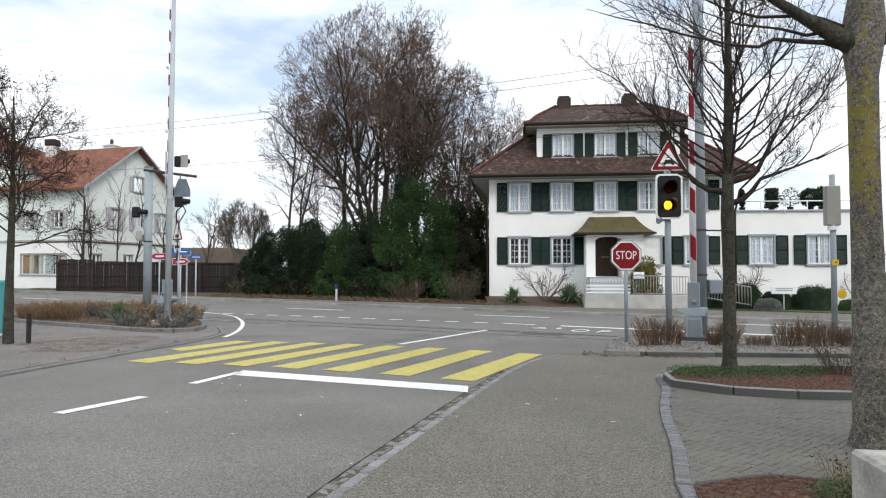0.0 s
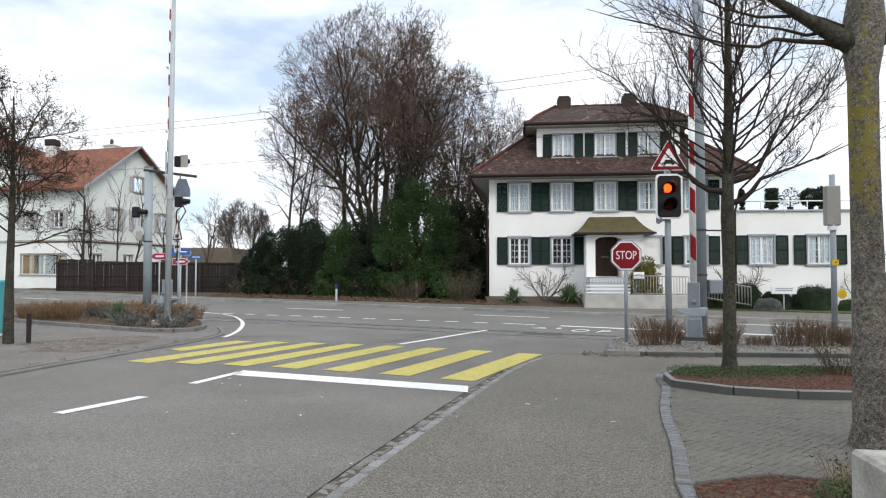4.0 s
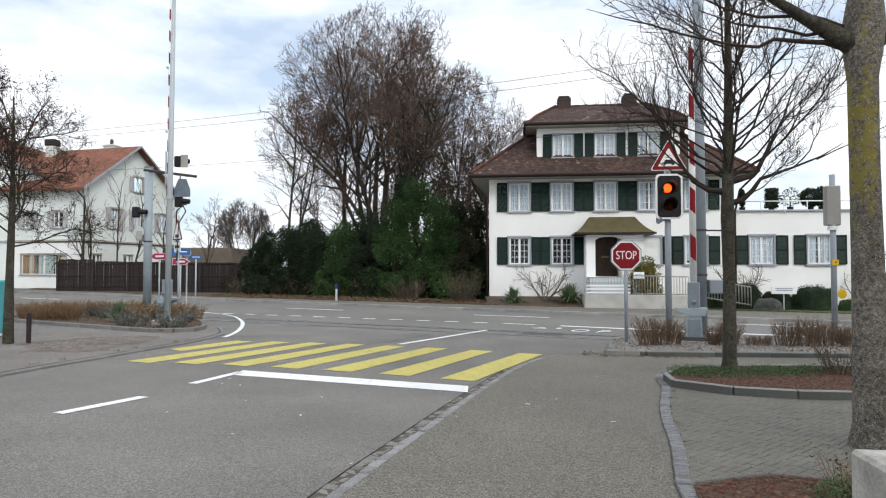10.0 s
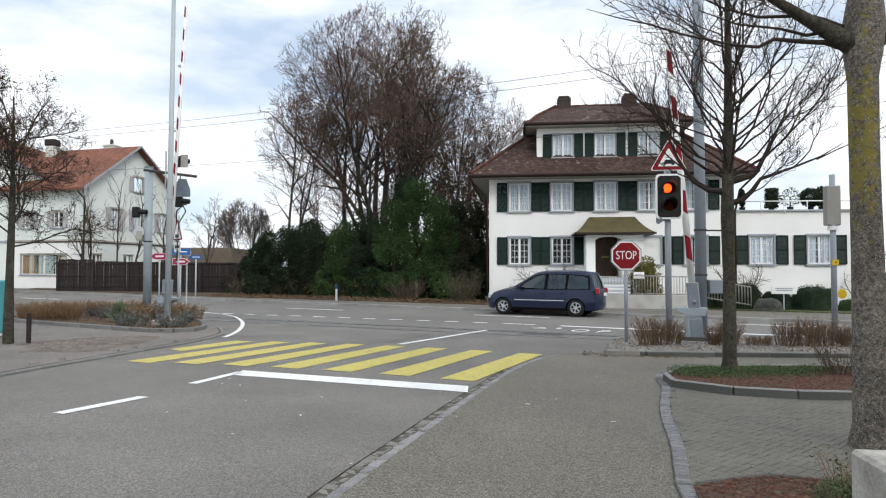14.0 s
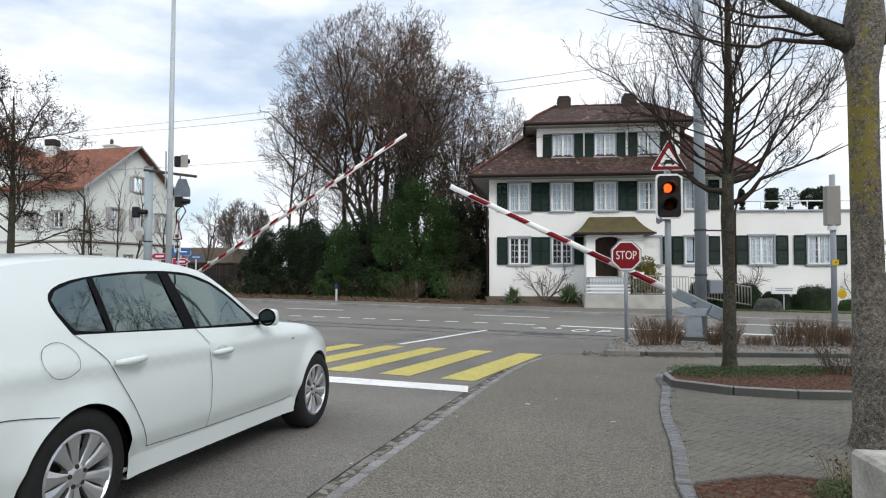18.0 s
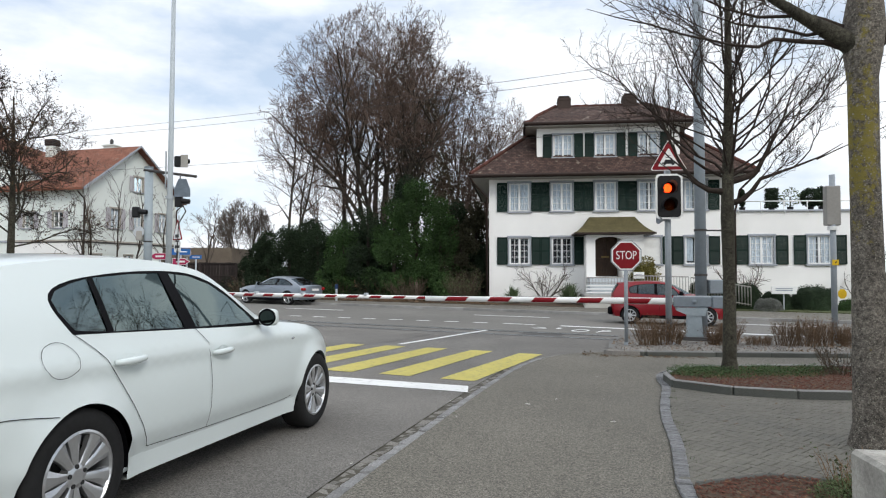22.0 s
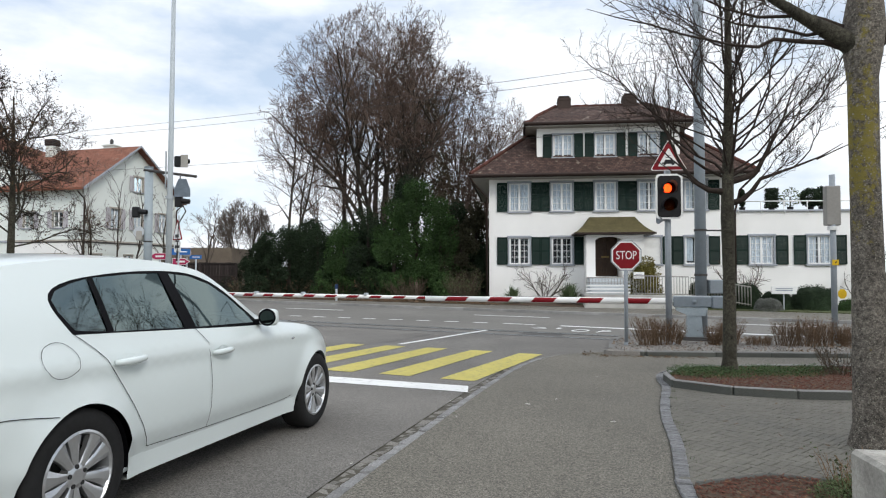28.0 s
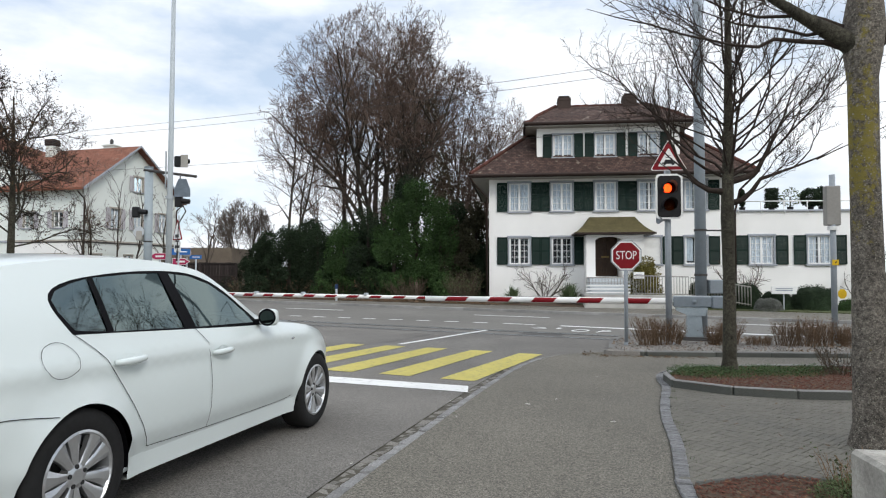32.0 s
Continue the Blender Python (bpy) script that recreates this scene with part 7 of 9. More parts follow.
def yucca(x, y, h, seed, up, label):
    rng = random.Random(seed)
    th = thing("yucca", pose(x, y, gz(x, y) + up), label, "plant")
    for i in range(130):
        a = rng.random() * 6.283
        el = rng.uniform(0.3, 1.45)
        d = Vector((math.cos(a) * math.cos(el), math.sin(a) * math.cos(el), math.sin(el)))
        s_ = Vector((-math.sin(a), math.cos(a), 0))
        ln, w = h * rng.uniform(0.8, 1.1), 0.028 * h + 0.008
        m_ = d * ln * 0.6
        e_ = d * ln + Vector((0, 0, -0.34 * ln * math.cos(el)))
        part("blade", Shape().add([s_ * w * 0.5, -s_ * w * 0.5, m_ - s_ * w, m_ + s_ * w, e_], [(0, 1, 2, 3), (3, 2, 4)]), yucca_mat, th)
    return th


yucca(-9.05, 18.2, 0.62, 1, 0.12, "spiky green yucca on the planted island")
yucca(3.45, 32.2, 1.0, 2, 0.15, "spiky green yucca in the villa's border")
yucca(6.15, 31.6, 1.25, 3, 0.15, "large spiky green yucca in the villa's border")
def bare_bush(x, y, h, seed, stems, spread, label, mat=bark_grey):
    """A garden bush of a few spreading stems, each forked into many fine shoots."""
    tk = [((0.1 * math.cos(i * 2.4), 0.1 * math.sin(i * 2.4), 0), (math.cos(i * 2.4 + seed) * spread * (0.4 + 0.6 * i / stems), math.sin(i * 2.4 + seed) * spread * (0.4 + 0.6 * i / stems), 1), h * rb.uniform(0.8, 1.1), 0.026) for i in range(stems)]
    q = dict(depth=2, kids=(7, 5), wander=0.17, lift=0.05, thin=0.005, limb_r=0.014, angle=(22, 50), short=(0.30, 0.48))
    q["from"] = 0.3
    return tree("bare_bush", x, y, label, seed, tk, q, mat, mat, up=0.15, cat="shrub")


bare_bush(5.1, 32.5, 2.2, 501, 10, 1.7, "wide bare branching bush against the white wall")
bare_bush(20.3, 31.2, 2.6, 502, 6, 0.6, "bare branching bush against the annexe wall")
bare_bush(14.3, 31.0, 2.0, 503, 9, 1.1, "bare bush beside the annexe", bark_brown)
twig_shrub("thorny_bush", 1.05, 33.6, 1.75, 1.7, 504, "tangled olive-brown bush beside the villa's corner", under_brown, 70, 0.12, 0.7, 0.010, leaves=(low_green, 700, 0.05, 0.14), kids=4)
twig_shrub("thorny_bush", -2.0, 35.4, 1.4, 1.6, 505, "tangled brown bush beside the villa's corner", under_brown, 60, 0.12, 0.8, 0.012, kids=4)
for i in range(9):
    x = -12.6 + 1.35 * i
    twig_shrub("undergrowth", x, 35.9 - 0.34 * x + 0.25, 1.1, 1.4, 520 + i, "bare brown undergrowth at the hedge foot", under_brown, 34, 0.12, 0.7, 0.01, "hedge undergrowth", leaves=(dry_leaf, 120, 0.06, 0.2), kids=3)
evergreen(9.75, 31.4, 2.35, 2.2, 90, "rounded bush with yellow-green leaves by the terrace", olive_leaf, 9000, 0.075, group="")
def mound(x, y, h, w, d, seed, label, mat):
    """A clipped, rounded shrub: a lumpy body of twigs, thick with small leaves outside."""
    rng = random.Random(seed)
    th = thing("clipped_shrub", pose(x, y, gz(x, y) + 0.05), label, "shrub", "garden shrubs")

    def at(a, e, k=1.0):
        q = Vector((math.cos(a) * math.cos(e) ** 0.6, math.sin(a) * math.cos(e) ** 0.6, math.sin(e) ** 0.8))
        k *= 0.93 + 0.16 * noise.noise(q * 2.3 + Vector((seed, 0, 0)))
        return Vector((q.x * w / 2 * k, q.y * d / 2 * k, q.z * h * k))
    s, n, m_ = Shape(), 28, 9
    s.add([at(2 * math.pi * i / n, math.pi / 2 * j / m_, 0.94) for j in range(m_ + 1) for i in range(n)], [(j * n + i, j * n + (i + 1) % n, (j + 1) * n + (i + 1) % n, (j + 1) * n + i) for j in range(m_) for i in range(n)])
    part("twig_body", s, mat, th, smooth=True)
    s = Shape()
    for _ in range(5200):
        c = at(rng.random() * 6.283, math.asin(rng.random()), rng.uniform(0.92, 1.04))
        a_ = (c + Vector((rng.gauss(0, 0.7), rng.gauss(0, 0.7), rng.gauss(0, 0.7)))).normalized()
        b_ = a_.orthogonal().normalized()
        hh = rng.uniform(0.03, 0.06)
        s.add([c - a_ * hh * 0.5, c + b_ * hh * 0.4, c + a_ * hh, c - b_ * hh * 0.4], [(0, 1, 2, 3)])
    part("leaves", s, mat, th)


for i, (x, y, h, w, d, mt) in enumerate(((14.0, 30.6, 1.35, 2.2, 1.2, green_leaf), (14.4, 28.8, 0.62, 1.2, 1.0, lavender), (15.3, 29.9, 0.95, 1.6, 1.2, green_leaf), (16.85, 29.6, 1.22, 2.1, 1.6, green_leaf), (18.7, 29.3, 0.62, 2.0, 1.2, green_leaf2))):
    mound(x, y, h, w, d, 95 + i, "grey-green clipped mound on the lawn" if mt is lavender else "dark green clipped rounded shrub on the lawn", mt)
for i, lx in enumerate((9.95, 10.95, 11.95)):
    hw_ = HOUSE @ Vector((lx, -2.7, 0))
    mound(hw_.x, hw_.y, 1.42 - 0.12 * i, 1.35, 0.9, 130 + i, "dark green clipped shrub behind the ramp railing", green_leaf)
evergreen(20.7, 28.6, 3.0, 2.8, 120, "dark brown-green hedge bush at the garden's end", ivy_brown, 5000, 0.09, group="garden shrubs")
# potted evergreens on the roof terrace
for x, h, w, sd, mt in ((0.95, 1.0, 0.36, 110, green_leaf), (2.42, 1.02, 0.72, 111, green_leaf), (3.35, 1.05, 1.3, 112, low_green), (4.35, 1.02, 1.25, 113, green_leaf), (4.9, 1.1, 0.9, 114, green_leaf)):
    rng = random.Random(sd)
    m4 = ANX @ Matrix.Translation((x, 0.9, AZ + 0.14))
    th = thing("potted_evergreen", m4, "dark potted evergreen on the roof terrace", "potted plant", "terrace plants")
    part("pot", Shape().lathe([(0.0, 0.0), (0.13, 0.0), (0.16, 0.2), (0.14, 0.2), (0.13, 0.15), (0.0, 0.15)], 16, Matrix.Rotation(radians(90), 4, "X")), black_paint, th)
    s = Shape()
    for _ in range(1700 if mt is green_leaf else 260):
        d = Vector((rng.gauss(0, 1), rng.gauss(0, 1), rng.gauss(0, 1))).normalized() * rng.uniform(0.7, 1.0)
        if sd == 111:
            d = Vector((rng.uniform(-1, 1), rng.uniform(-1, 1), rng.uniform(-1, 1)))
        c = Vector((d.x * w * 0.42, d.y * w * 0.3, h * 0.58 + 0.08 + d.z * h * 0.5))
        a = Vector((rng.gauss(0, 1), rng.gauss(0, 1), rng.gauss(0, 1))).normalized()
        b = a.orthogonal().normalized()
        s.add([c - a * 0.06, c + b * 0.035, c + a * 0.08, c - b * 0.035], [(0, 1, 2, 3)])
    part("foliage", s, mt, th)
    part("stem", Shape().tube([(0, 0, 0.2), (0, 0, h * 0.7)], 0.03, 6), bark_dark, th)

# street trees further along, seen mirrored in car windows
for x, y, rz in ((8.3, 8.4, 70), (9.6, 5.0, 200), (11.8, 10.6, 130)):
    copy_thing(clipped_tree, pose(x, y, gz(x, y), 0, 0, rz))
for x, y, rz in ((7.4, -1.5, 160), (12.5, 6.5, 250)):
    copy_thing(near_tree, pose(x, y, gz(x, y), 0, 0, rz))


# ---- cars ----
def inside(pt, poly):
    x, z = pt
    c = False
    for i in range(len(poly)):
        (x1, z1), (x2, z2) = poly[i], poly[i - 1]
        if (z1 > z) != (z2 > z) and x < (x2 - x1) * (z - z1) / (z2 - z1) + x1:
            c = not c
    return c


def filled(outline, holes, step, lift):
    """A skin over a flat outline with holes, lifted point by point to y = lift(x, z)."""
    from_edges, pts = [], []
    for loop in [outline, *holes]:
        n0 = len(pts)
        ring = []
        for i in range(len(loop)):
            a, b = Vector(loop[i]), Vector(loop[(i + 1) % len(loop)])
            k = max(1, int((b - a).length / step))
            ring += [a.lerp(b, j / k) for j in range(k)]
        pts += ring
        from_edges += [(n0 + i, n0 + (i + 1) % len(ring)) for i in range(len(ring))]
    xs, zs = [p[0] for p in outline], [p[1] for p in outline]
    x = min(xs) + step * 0.5
    row = 0
    while x < max(xs):
        z = min(zs) + step * 0.5 * (1 + row % 2)
        while z < max(zs):
            if inside((x, z), outline) and not any(inside((x, z), h) for h in holes):
                if all((p - Vector((x, z))).length > step * 0.55 for p in pts[:len(from_edges)]):
                    pts.append(Vector((x, z)))
            z += step
        x += step
        row += 1
    vo, _, fo, *_ = delaunay_2d_cdt(pts, from_edges, [], 0, 1e-5)
    s = Shape()
    keep = []
    for f in fo:
        c = sum((vo[i] for i in f), Vector((0, 0))) / len(f)
        p, q, r = (vo[i] for i in f[:3])
        thin = abs((q - p).cross(r - p)) < 2e-5
        if not thin and inside(c, outline) and not any(inside(c, h) for h in holes):
            keep.append(tuple(f))
    s.add([(v.x, lift(v.x, v.y), v.y) for v in vo], keep)
    return s


def lerp_table(tab, x):
    if x <= tab[0][0]:
        return tab[0][1]
    for (a, u), (b, v) in zip(tab, tab[1:]):
        if x <= b:
            t = (x - a) / (b - a) if b > a else 0
            return u + (v - u) * t
    return tab[-1][1]


tyre_rubber = material("tyre_rubber", (0.014, 0.014, 0.014), 0.85, grain=30, amount=0.2)
alloy = material("silver_alloy", (0.60, 0.61, 0.62), 0.30, 0.9, grain=30, amount=0.05, bump=0)
rim_dark = material("dark_brake", (0.03, 0.03, 0.03), 0.6, 0.4)
far_car_glass = glass("dark_car_glass", (0.70, 0.90, 0.95), 0.2, ior=1.7)
car_glass = glass("car_glass", (0.70, 0.93, 0.90), 0.10, ior=2.35, gloss=(0.80, 0.98, 0.95))
car_black = material("black_car_trim", (0.004, 0.004, 0.005), 0.5, spec=0.05, grain=40, amount=0.1, bump=0)
seat_dark = material("dark_seat_cloth", (0.022, 0.022, 0.024), 0.9)
mirror_dark = material("tinted_mirror", (0.10, 0.12, 0.11), 0.05, 1.0, bump=0, amount=0.02, stains=0.02)
tail_red = material("tail_lamp_red", (0.32, 0.008, 0.010), 0.15, bump=0, coat=1.0)
lamp_clear = material("clear_headlamp", (0.6, 0.63, 0.65), 0.1, 0.4, bump=0, coat=1.0)
plate_white = material("number_plate", (0.75, 0.75, 0.73), 0.4, bump=0)


def paint(name, base, metal=0.0, coat=0.9):
    m = material(name, base, 0.32, metal, grain=400, amount=0.02, stain=0.6, stains=0.008, bump=0.0, coat=coat)
    m.node_tree.nodes["Principled BSDF"].inputs["Coat Roughness"].default_value = 0.10
    m.node_tree.nodes["Principled BSDF"].inputs["Specular IOR Level"].default_value = 0.3
    return m


def wheel_meshes(r, rim_r, width, spokes, twin):
    """Tyre and alloy rim, axle along y, the outer face at -y."""
    h = width / 2
    ty = Shape().lathe([(rim_r, -h * 0.92), (rim_r + 0.02, -h), (r - 0.03, -h), (r - 0.006, -h * 0.8), (r, -h * 0.55), (r, h * 0.55), (r - 0.006, h * 0.8), (r - 0.03, h), (rim_r, h)], 40)
    rm = Shape().lathe([(rim_r + 0.004, -h * 0.96), (rim_r - 0.008, -h * 1.0), (rim_r - 0.016, -h * 0.9), (rim_r - 0.03, -h * 0.3), (rim_r - 0.03, h * 0.8)], 40)
    if twin:
        for k in range(2 * spokes):
            a = math.pi * k / spokes + (0.05 if k % 2 else -0.05)
            c, s_ = math.cos(a), math.sin(a)
            vs = []
            for q, w, y0, y1, dip in ((0.045, 0.026, -h * 0.80, -h * 0.5, 0.0), (0.62 * rim_r, 0.058, -h * 0.90, -h * 0.6, 0.010), (rim_r - 0.012, 0.098, -h * 0.95, -h * 0.6, 0.014)):
                for u, yy in ((-0.5, y0 + dip), (-0.15, y0), (0.3, y0 + 0.002), (0.5, y0 + 0.007), (0.5, y1), (-0.5, y1)):
                    vs.append((c * q - s_ * w * u, yy, s_ * q + c * w * u))
            rm.add(vs, [(6 * j + i, 6 * j + (i + 1) % 6, 6 * j + 6 + (i + 1) % 6, 6 * j + 6 + i) for j in range(2) for i in range(6)])
    for k in range(0 if twin else spokes):
        a = 2 * math.pi * k / spokes
        for da in (0.0,):
            w0, w1 = 0.035, 0.05
            c, s_ = math.cos(a + da * 0.9), math.sin(a + da * 0.9)
            c0, s0 = math.cos(a + da * 0.55), math.sin(a + da * 0.55)
            p0 = Vector((c0 * 0.045, 0, s0 * 0.045))
            p1 = Vector((c * (rim_r - 0.012), 0, s_ * (rim_r - 0.012)))
            t = (p1 - p0).normalized()
            n_ = Vector((-t.z, 0, t.x))
            vs = []
            for p, w, y0, y1 in ((p0, w0, -h * 0.78, -h * 0.4), (p1, w1, -h * 0.93, -h * 0.55)):
                vs += [p - n_ * w / 2 + Vector((0, y0 + 0.006, 0)), p + Vector((0, y0, 0)), p + n_ * w / 2 + Vector((0, y0 + 0.006, 0)), p + n_ * w / 2 + Vector((0, y1, 0)), p - n_ * w / 2 + Vector((0, y1, 0))]
            rm.add(vs, [(0, 1, 6, 5), (1, 2, 7, 6), (2, 3, 8, 7), (3, 4, 9, 8), (4, 0, 5, 9)])
    rm.lathe([(0.0, -h * 0.86), (0.035, -h * 0.86), (0.062, -h * 0.78), (0.066, -h * 0.4)], 20)
    disc = Shape().lathe([(0.0, h * 0.1), (rim_r - 0.04, h * 0.1), (rim_r - 0.04, h * 0.2), (0.0, h * 0.2)], 28)
    return ty.mesh("tyre", True), rm.mesh("rim", False), disc.mesh("brake_disc", True)


def station(st, i, t):
    """A cross-section between stations i and i + 1, on a smooth curve through them."""
    p, q, p0, p3 = st[i], st[i + 1], st[max(0, i - 1)], st[min(len(st) - 1, i + 2)]
    out = []
    for c in range(5):
        m0, m1 = 0.38 * (q[c] - p0[c]), 0.38 * (p3[c] - p[c])
        out.append((2 * t ** 3 - 3 * t ** 2 + 1) * p[c] + (t ** 3 - 2 * t ** 2 + t) * m0 + (3 * t ** 2 - 2 * t ** 3) * q[c] + (t ** 3 - t ** 2) * m1)
    return out


class Car:
    """spec: stations (xc, zc, xe, ze, ye) from the rear bumper's foot over the roof to the front bumper's foot; lower half-width table; belt; windows."""

    def __init__(self, name, m, label, body, st, wheelbase, r, rim_r, dlo, panes, lower, belt, cuts, twin=True, spokes=5, detail=False, track=None, arch=0.035, sill=0.21, tyre_w=0.205):
        self.top = thing(name, m, label, "car")
        self.st, self.lower, self.belt, self.wb, self.r = st, lower, belt, wheelbase, r
        self.body = body
        pane_mat = car_glass if detail else far_car_glass
        fine = 6 if detail else 3
        dense = [station(st, i, j / fine) for i in range(len(st) - 1) for j in range(fine)] + [st[-1]]
        edge_z = [(s[2], s[3]) for s in dense]
        dlo = [tuple(p) for p in smooth_line(list(dlo) + [dlo[0]], 0.05)[:-1]]
        ar = r + arch
        # outline of the side skin
        out = [(s[2], s[3]) for s in dense]
        low = []
        for cx in (wheelbase, 0.0):
            a0 = math.asin(max(-1, min(1, (sill + 0.03 - r) / ar)))
            arc = [(cx + ar * math.cos(a0 + (math.pi - 2 * a0) * i / 40), r + ar * math.sin(a0 + (math.pi - 2 * a0) * i / 40)) for i in range(41)]
            low += arc
        out = out + low
        self.roof_x = [s for s in dense if s[3] > belt + 0.02]
        roof_tab = sorted((s[2], s[3]) for s in self.roof_x)
        roof_y = sorted((s[2], s[4]) for s in self.roof_x)
        rear = max(min(s[2] for s in st), -5)
        front = max(s[2] for s in st)
        y_rear = st[2][4]
        y_front = st[-2][4]
        self.step = 0.05 if detail else 0.14

        def width(x, z):
            full = lerp_table(lower, z)
            t = 1.0
            if x < -0.15:
                t = 1 - (1 - y_rear / lerp_table(lower, 0.6)) * min(1, ((-0.15 - x) / max(0.05, -0.15 - rear))) ** 2
            if x > wheelbase - 0.1:
                t = 1 - (1 - y_front / lerp_table(lower, 0.6)) * min(1, ((x - wheelbase + 0.1) / (front - wheelbase + 0.1))) ** 1.6
            y = full * t
            if z > belt:
                zt = sum(lerp_table(roof_tab, x + d) for d in (-0.05, 0.0, 0.05)) / 3
                yt = sum(lerp_table(roof_y, x + d) for d in (-0.05, 0.0, 0.05)) / 3
                yb = lerp_table(lower, belt) * t
                k = max(0.0, min(1.0, (z - belt) / max(0.03, zt - belt)))
                y = yb + (yt - yb) * (k ** 1.15)
            else:
                for cx in (0.0, wheelbase):
                    d = math.hypot(x - cx, z - r)
                    if d < ar + 0.09:
                        y += 0.020 * max(0.0, 1 - max(0.0, d - ar - 0.012) / 0.085) ** 1.4
                ze = lerp_table(sorted(edge_z), x) if x > wheelbase - 0.75 or x < -0.3 else 9
                if ze < belt + 0.05 and z > ze - 0.10:
                    k = min(1.0, (z - ze + 0.10) / 0.10)
                    ye = lerp_table(sorted((s[2], s[4]) for s in dense if s[3] <= belt + 0.06), x)
                    y = y + (ye - y) * k ** 2.2
            return y
        self.width = width
        for sd, side in ((-1, "right"), (1, "left")):
            skin = filled(out, [dlo], self.step, lambda x, z: sd * width(x, z))
            part("side_panel", skin, body, self.top, smooth=True)
            fr = filled(dlo, panes, 0.12, lambda x, z: sd * (width(x, z) - 0.004))
            part("window_trim", fr, car_black, self.top, "black window trim", smooth=True)
            for pn in panes:
                g = part("side_window", filled(pn, [], 0.3, lambda x, z: sd * (width(x, z) - 0.008)), pane_mat, self.top, smooth=True)
                g.visible_shadow = False
        # top strips
        names = [("rear_bumper", 0, 2, body), ("tailgate", 2, 4, body), ("rear_window", 4, 5, pane_mat), ("roof", 5, 9, body), ("windscreen", 9, 10, pane_mat), ("bonnet", 10, 13, body), ("front_bumper", 13, 16, body)]
        for nm, a, b, mt in names:
            s = Shape()
            n = 14
            rows = []
            for i in range(a, b):
                for j in range(fine + (1 if i == b - 1 else 0)):
                    rows.append(station(st, i, j / fine))
            for xc, zc, xe, ze, ye in rows:
                for k in range(-n, n + 1):
                    t = abs(k) / n
                    t2 = t ** 2.6
                    s.v.append((xc + (xe - xc) * t2, ye * (k / n), zc + (ze - zc) * t2))
            w = 2 * n + 1

            def columns(k0, k1):
                """The strip between two of its long lines."""
                c = Shape()
                c.v = [s.v[i * w + k] for i in range(len(rows)) for k in range(k0, k1 + 1)]
                m_ = k1 - k0 + 1
                c.f = [(i * m_ + k, i * m_ + k + 1, (i + 1) * m_ + k + 1, (i + 1) * m_ + k) for i in range(len(rows) - 1) for k in range(m_ - 1)]
                return c
            if mt is pane_mat:
                part(nm, columns(1, 2 * n - 1), mt, self.top, smooth=True).visible_shadow = False
                for k0 in (0, 2 * n - 1):
                    part("window_pillar", columns(k0, k0 + 1), body, self.top, smooth=True)
            else:
                part(nm, columns(0, 2 * n), mt, self.top, smooth=True)
        # floor pan, cabin
        L0, L1 = st[0][2] + 0.12, st[-1][2] - 0.1
        yw = lerp_table(lower, 0.5)
        fl = Shape().box(L0, L1, -yw * 0.72, yw * 0.72, 0.20, 0.36)
        fl.box(r + 0.06, wheelbase - r - 0.06, -yw * 0.93, yw * 0.93, 0.22, 0.34)
        part("floor_pan", fl, car_black, self.top)
        cab = Shape().box(-0.25, wheelbase - 0.75, -yw * 0.86, yw * 0.86, 0.55, belt - 0.10)
        part("cabin_floor", cab, seat_dark, self.top)
        for sx in (0.42 * wheelbase, 0.12 * wheelbase):
            for sy in (-0.36, 0.36):
                sh = st[7][1]
                bk = Shape().box(sx - 0.10, sx + 0.06, sy - 0.23, sy + 0.23, belt - 0.2, sh - 0.33, 0.05).box(sx - 0.08, sx + 0.03, sy - 0.12, sy + 0.12, sh - 0.31, sh - 0.12, 0.04)
                part("seat_back", bk, seat_dark, self.top)
        part("dashboard", Shape().box(wheelbase - 1.02, wheelbase - 0.62, -yw * 0.8, yw * 0.8, belt - 0.15, belt + 0.02, 0.04), seat_dark, self.top)
        # wheels
        tr = track or (lerp_table(lower, 0.4) - tyre_w / 2 - 0.005)
        ty, rm, dc = wheel_meshes(r, rim_r, tyre_w, spokes, twin)
        self.wheels = []
        for cx in (0.0, wheelbase):
            for sd in (-1, 1):
                wh = new("wheel")
                wh.parent = self.top
                wh.matrix_basis = Matrix.Translation((cx, sd * tr, r)) @ Matrix.Rotation(math.pi if sd > 0 else 0, 4, "Z")
                part("tyre", ty, tyre_rubber, wh, "black rubber tyre")
                part("rim", rm, alloy, wh, "silver alloy rim")
                part("brake_disc", dc, rim_dark, wh)
                self.wheels.append((wh, sd, Matrix.Translation((cx, sd * tr, r))))
                liner = Shape()
                for i in range(37):
                    a0, a1 = math.pi * (i - 1.5) / 34, math.pi * (i - 0.5) / 34
                    R = ar - 0.004
                    y0 = sd * (tr - tyre_w)
                    y1 = sd * (min(width(cx + R * math.cos(a0), r + 0.1), width(cx + R * math.cos(a1), r + 0.1), width(cx, r + ar)) - 0.03)
                    liner.quad((cx + R * math.cos(a0), y0, r + R * math.sin(a0)), (cx + R * math.cos(a1), y0, r + R * math.sin(a1)), (cx + R * math.cos(a1), y1, r + R * math.sin(a1)), (cx + R * math.cos(a0), y1, r + R * math.sin(a0)))
                part("wheel_liner", liner, car_black, self.top)
        for path in cuts:
            for sd in (-1, 1):
                self.seam(path, sd)
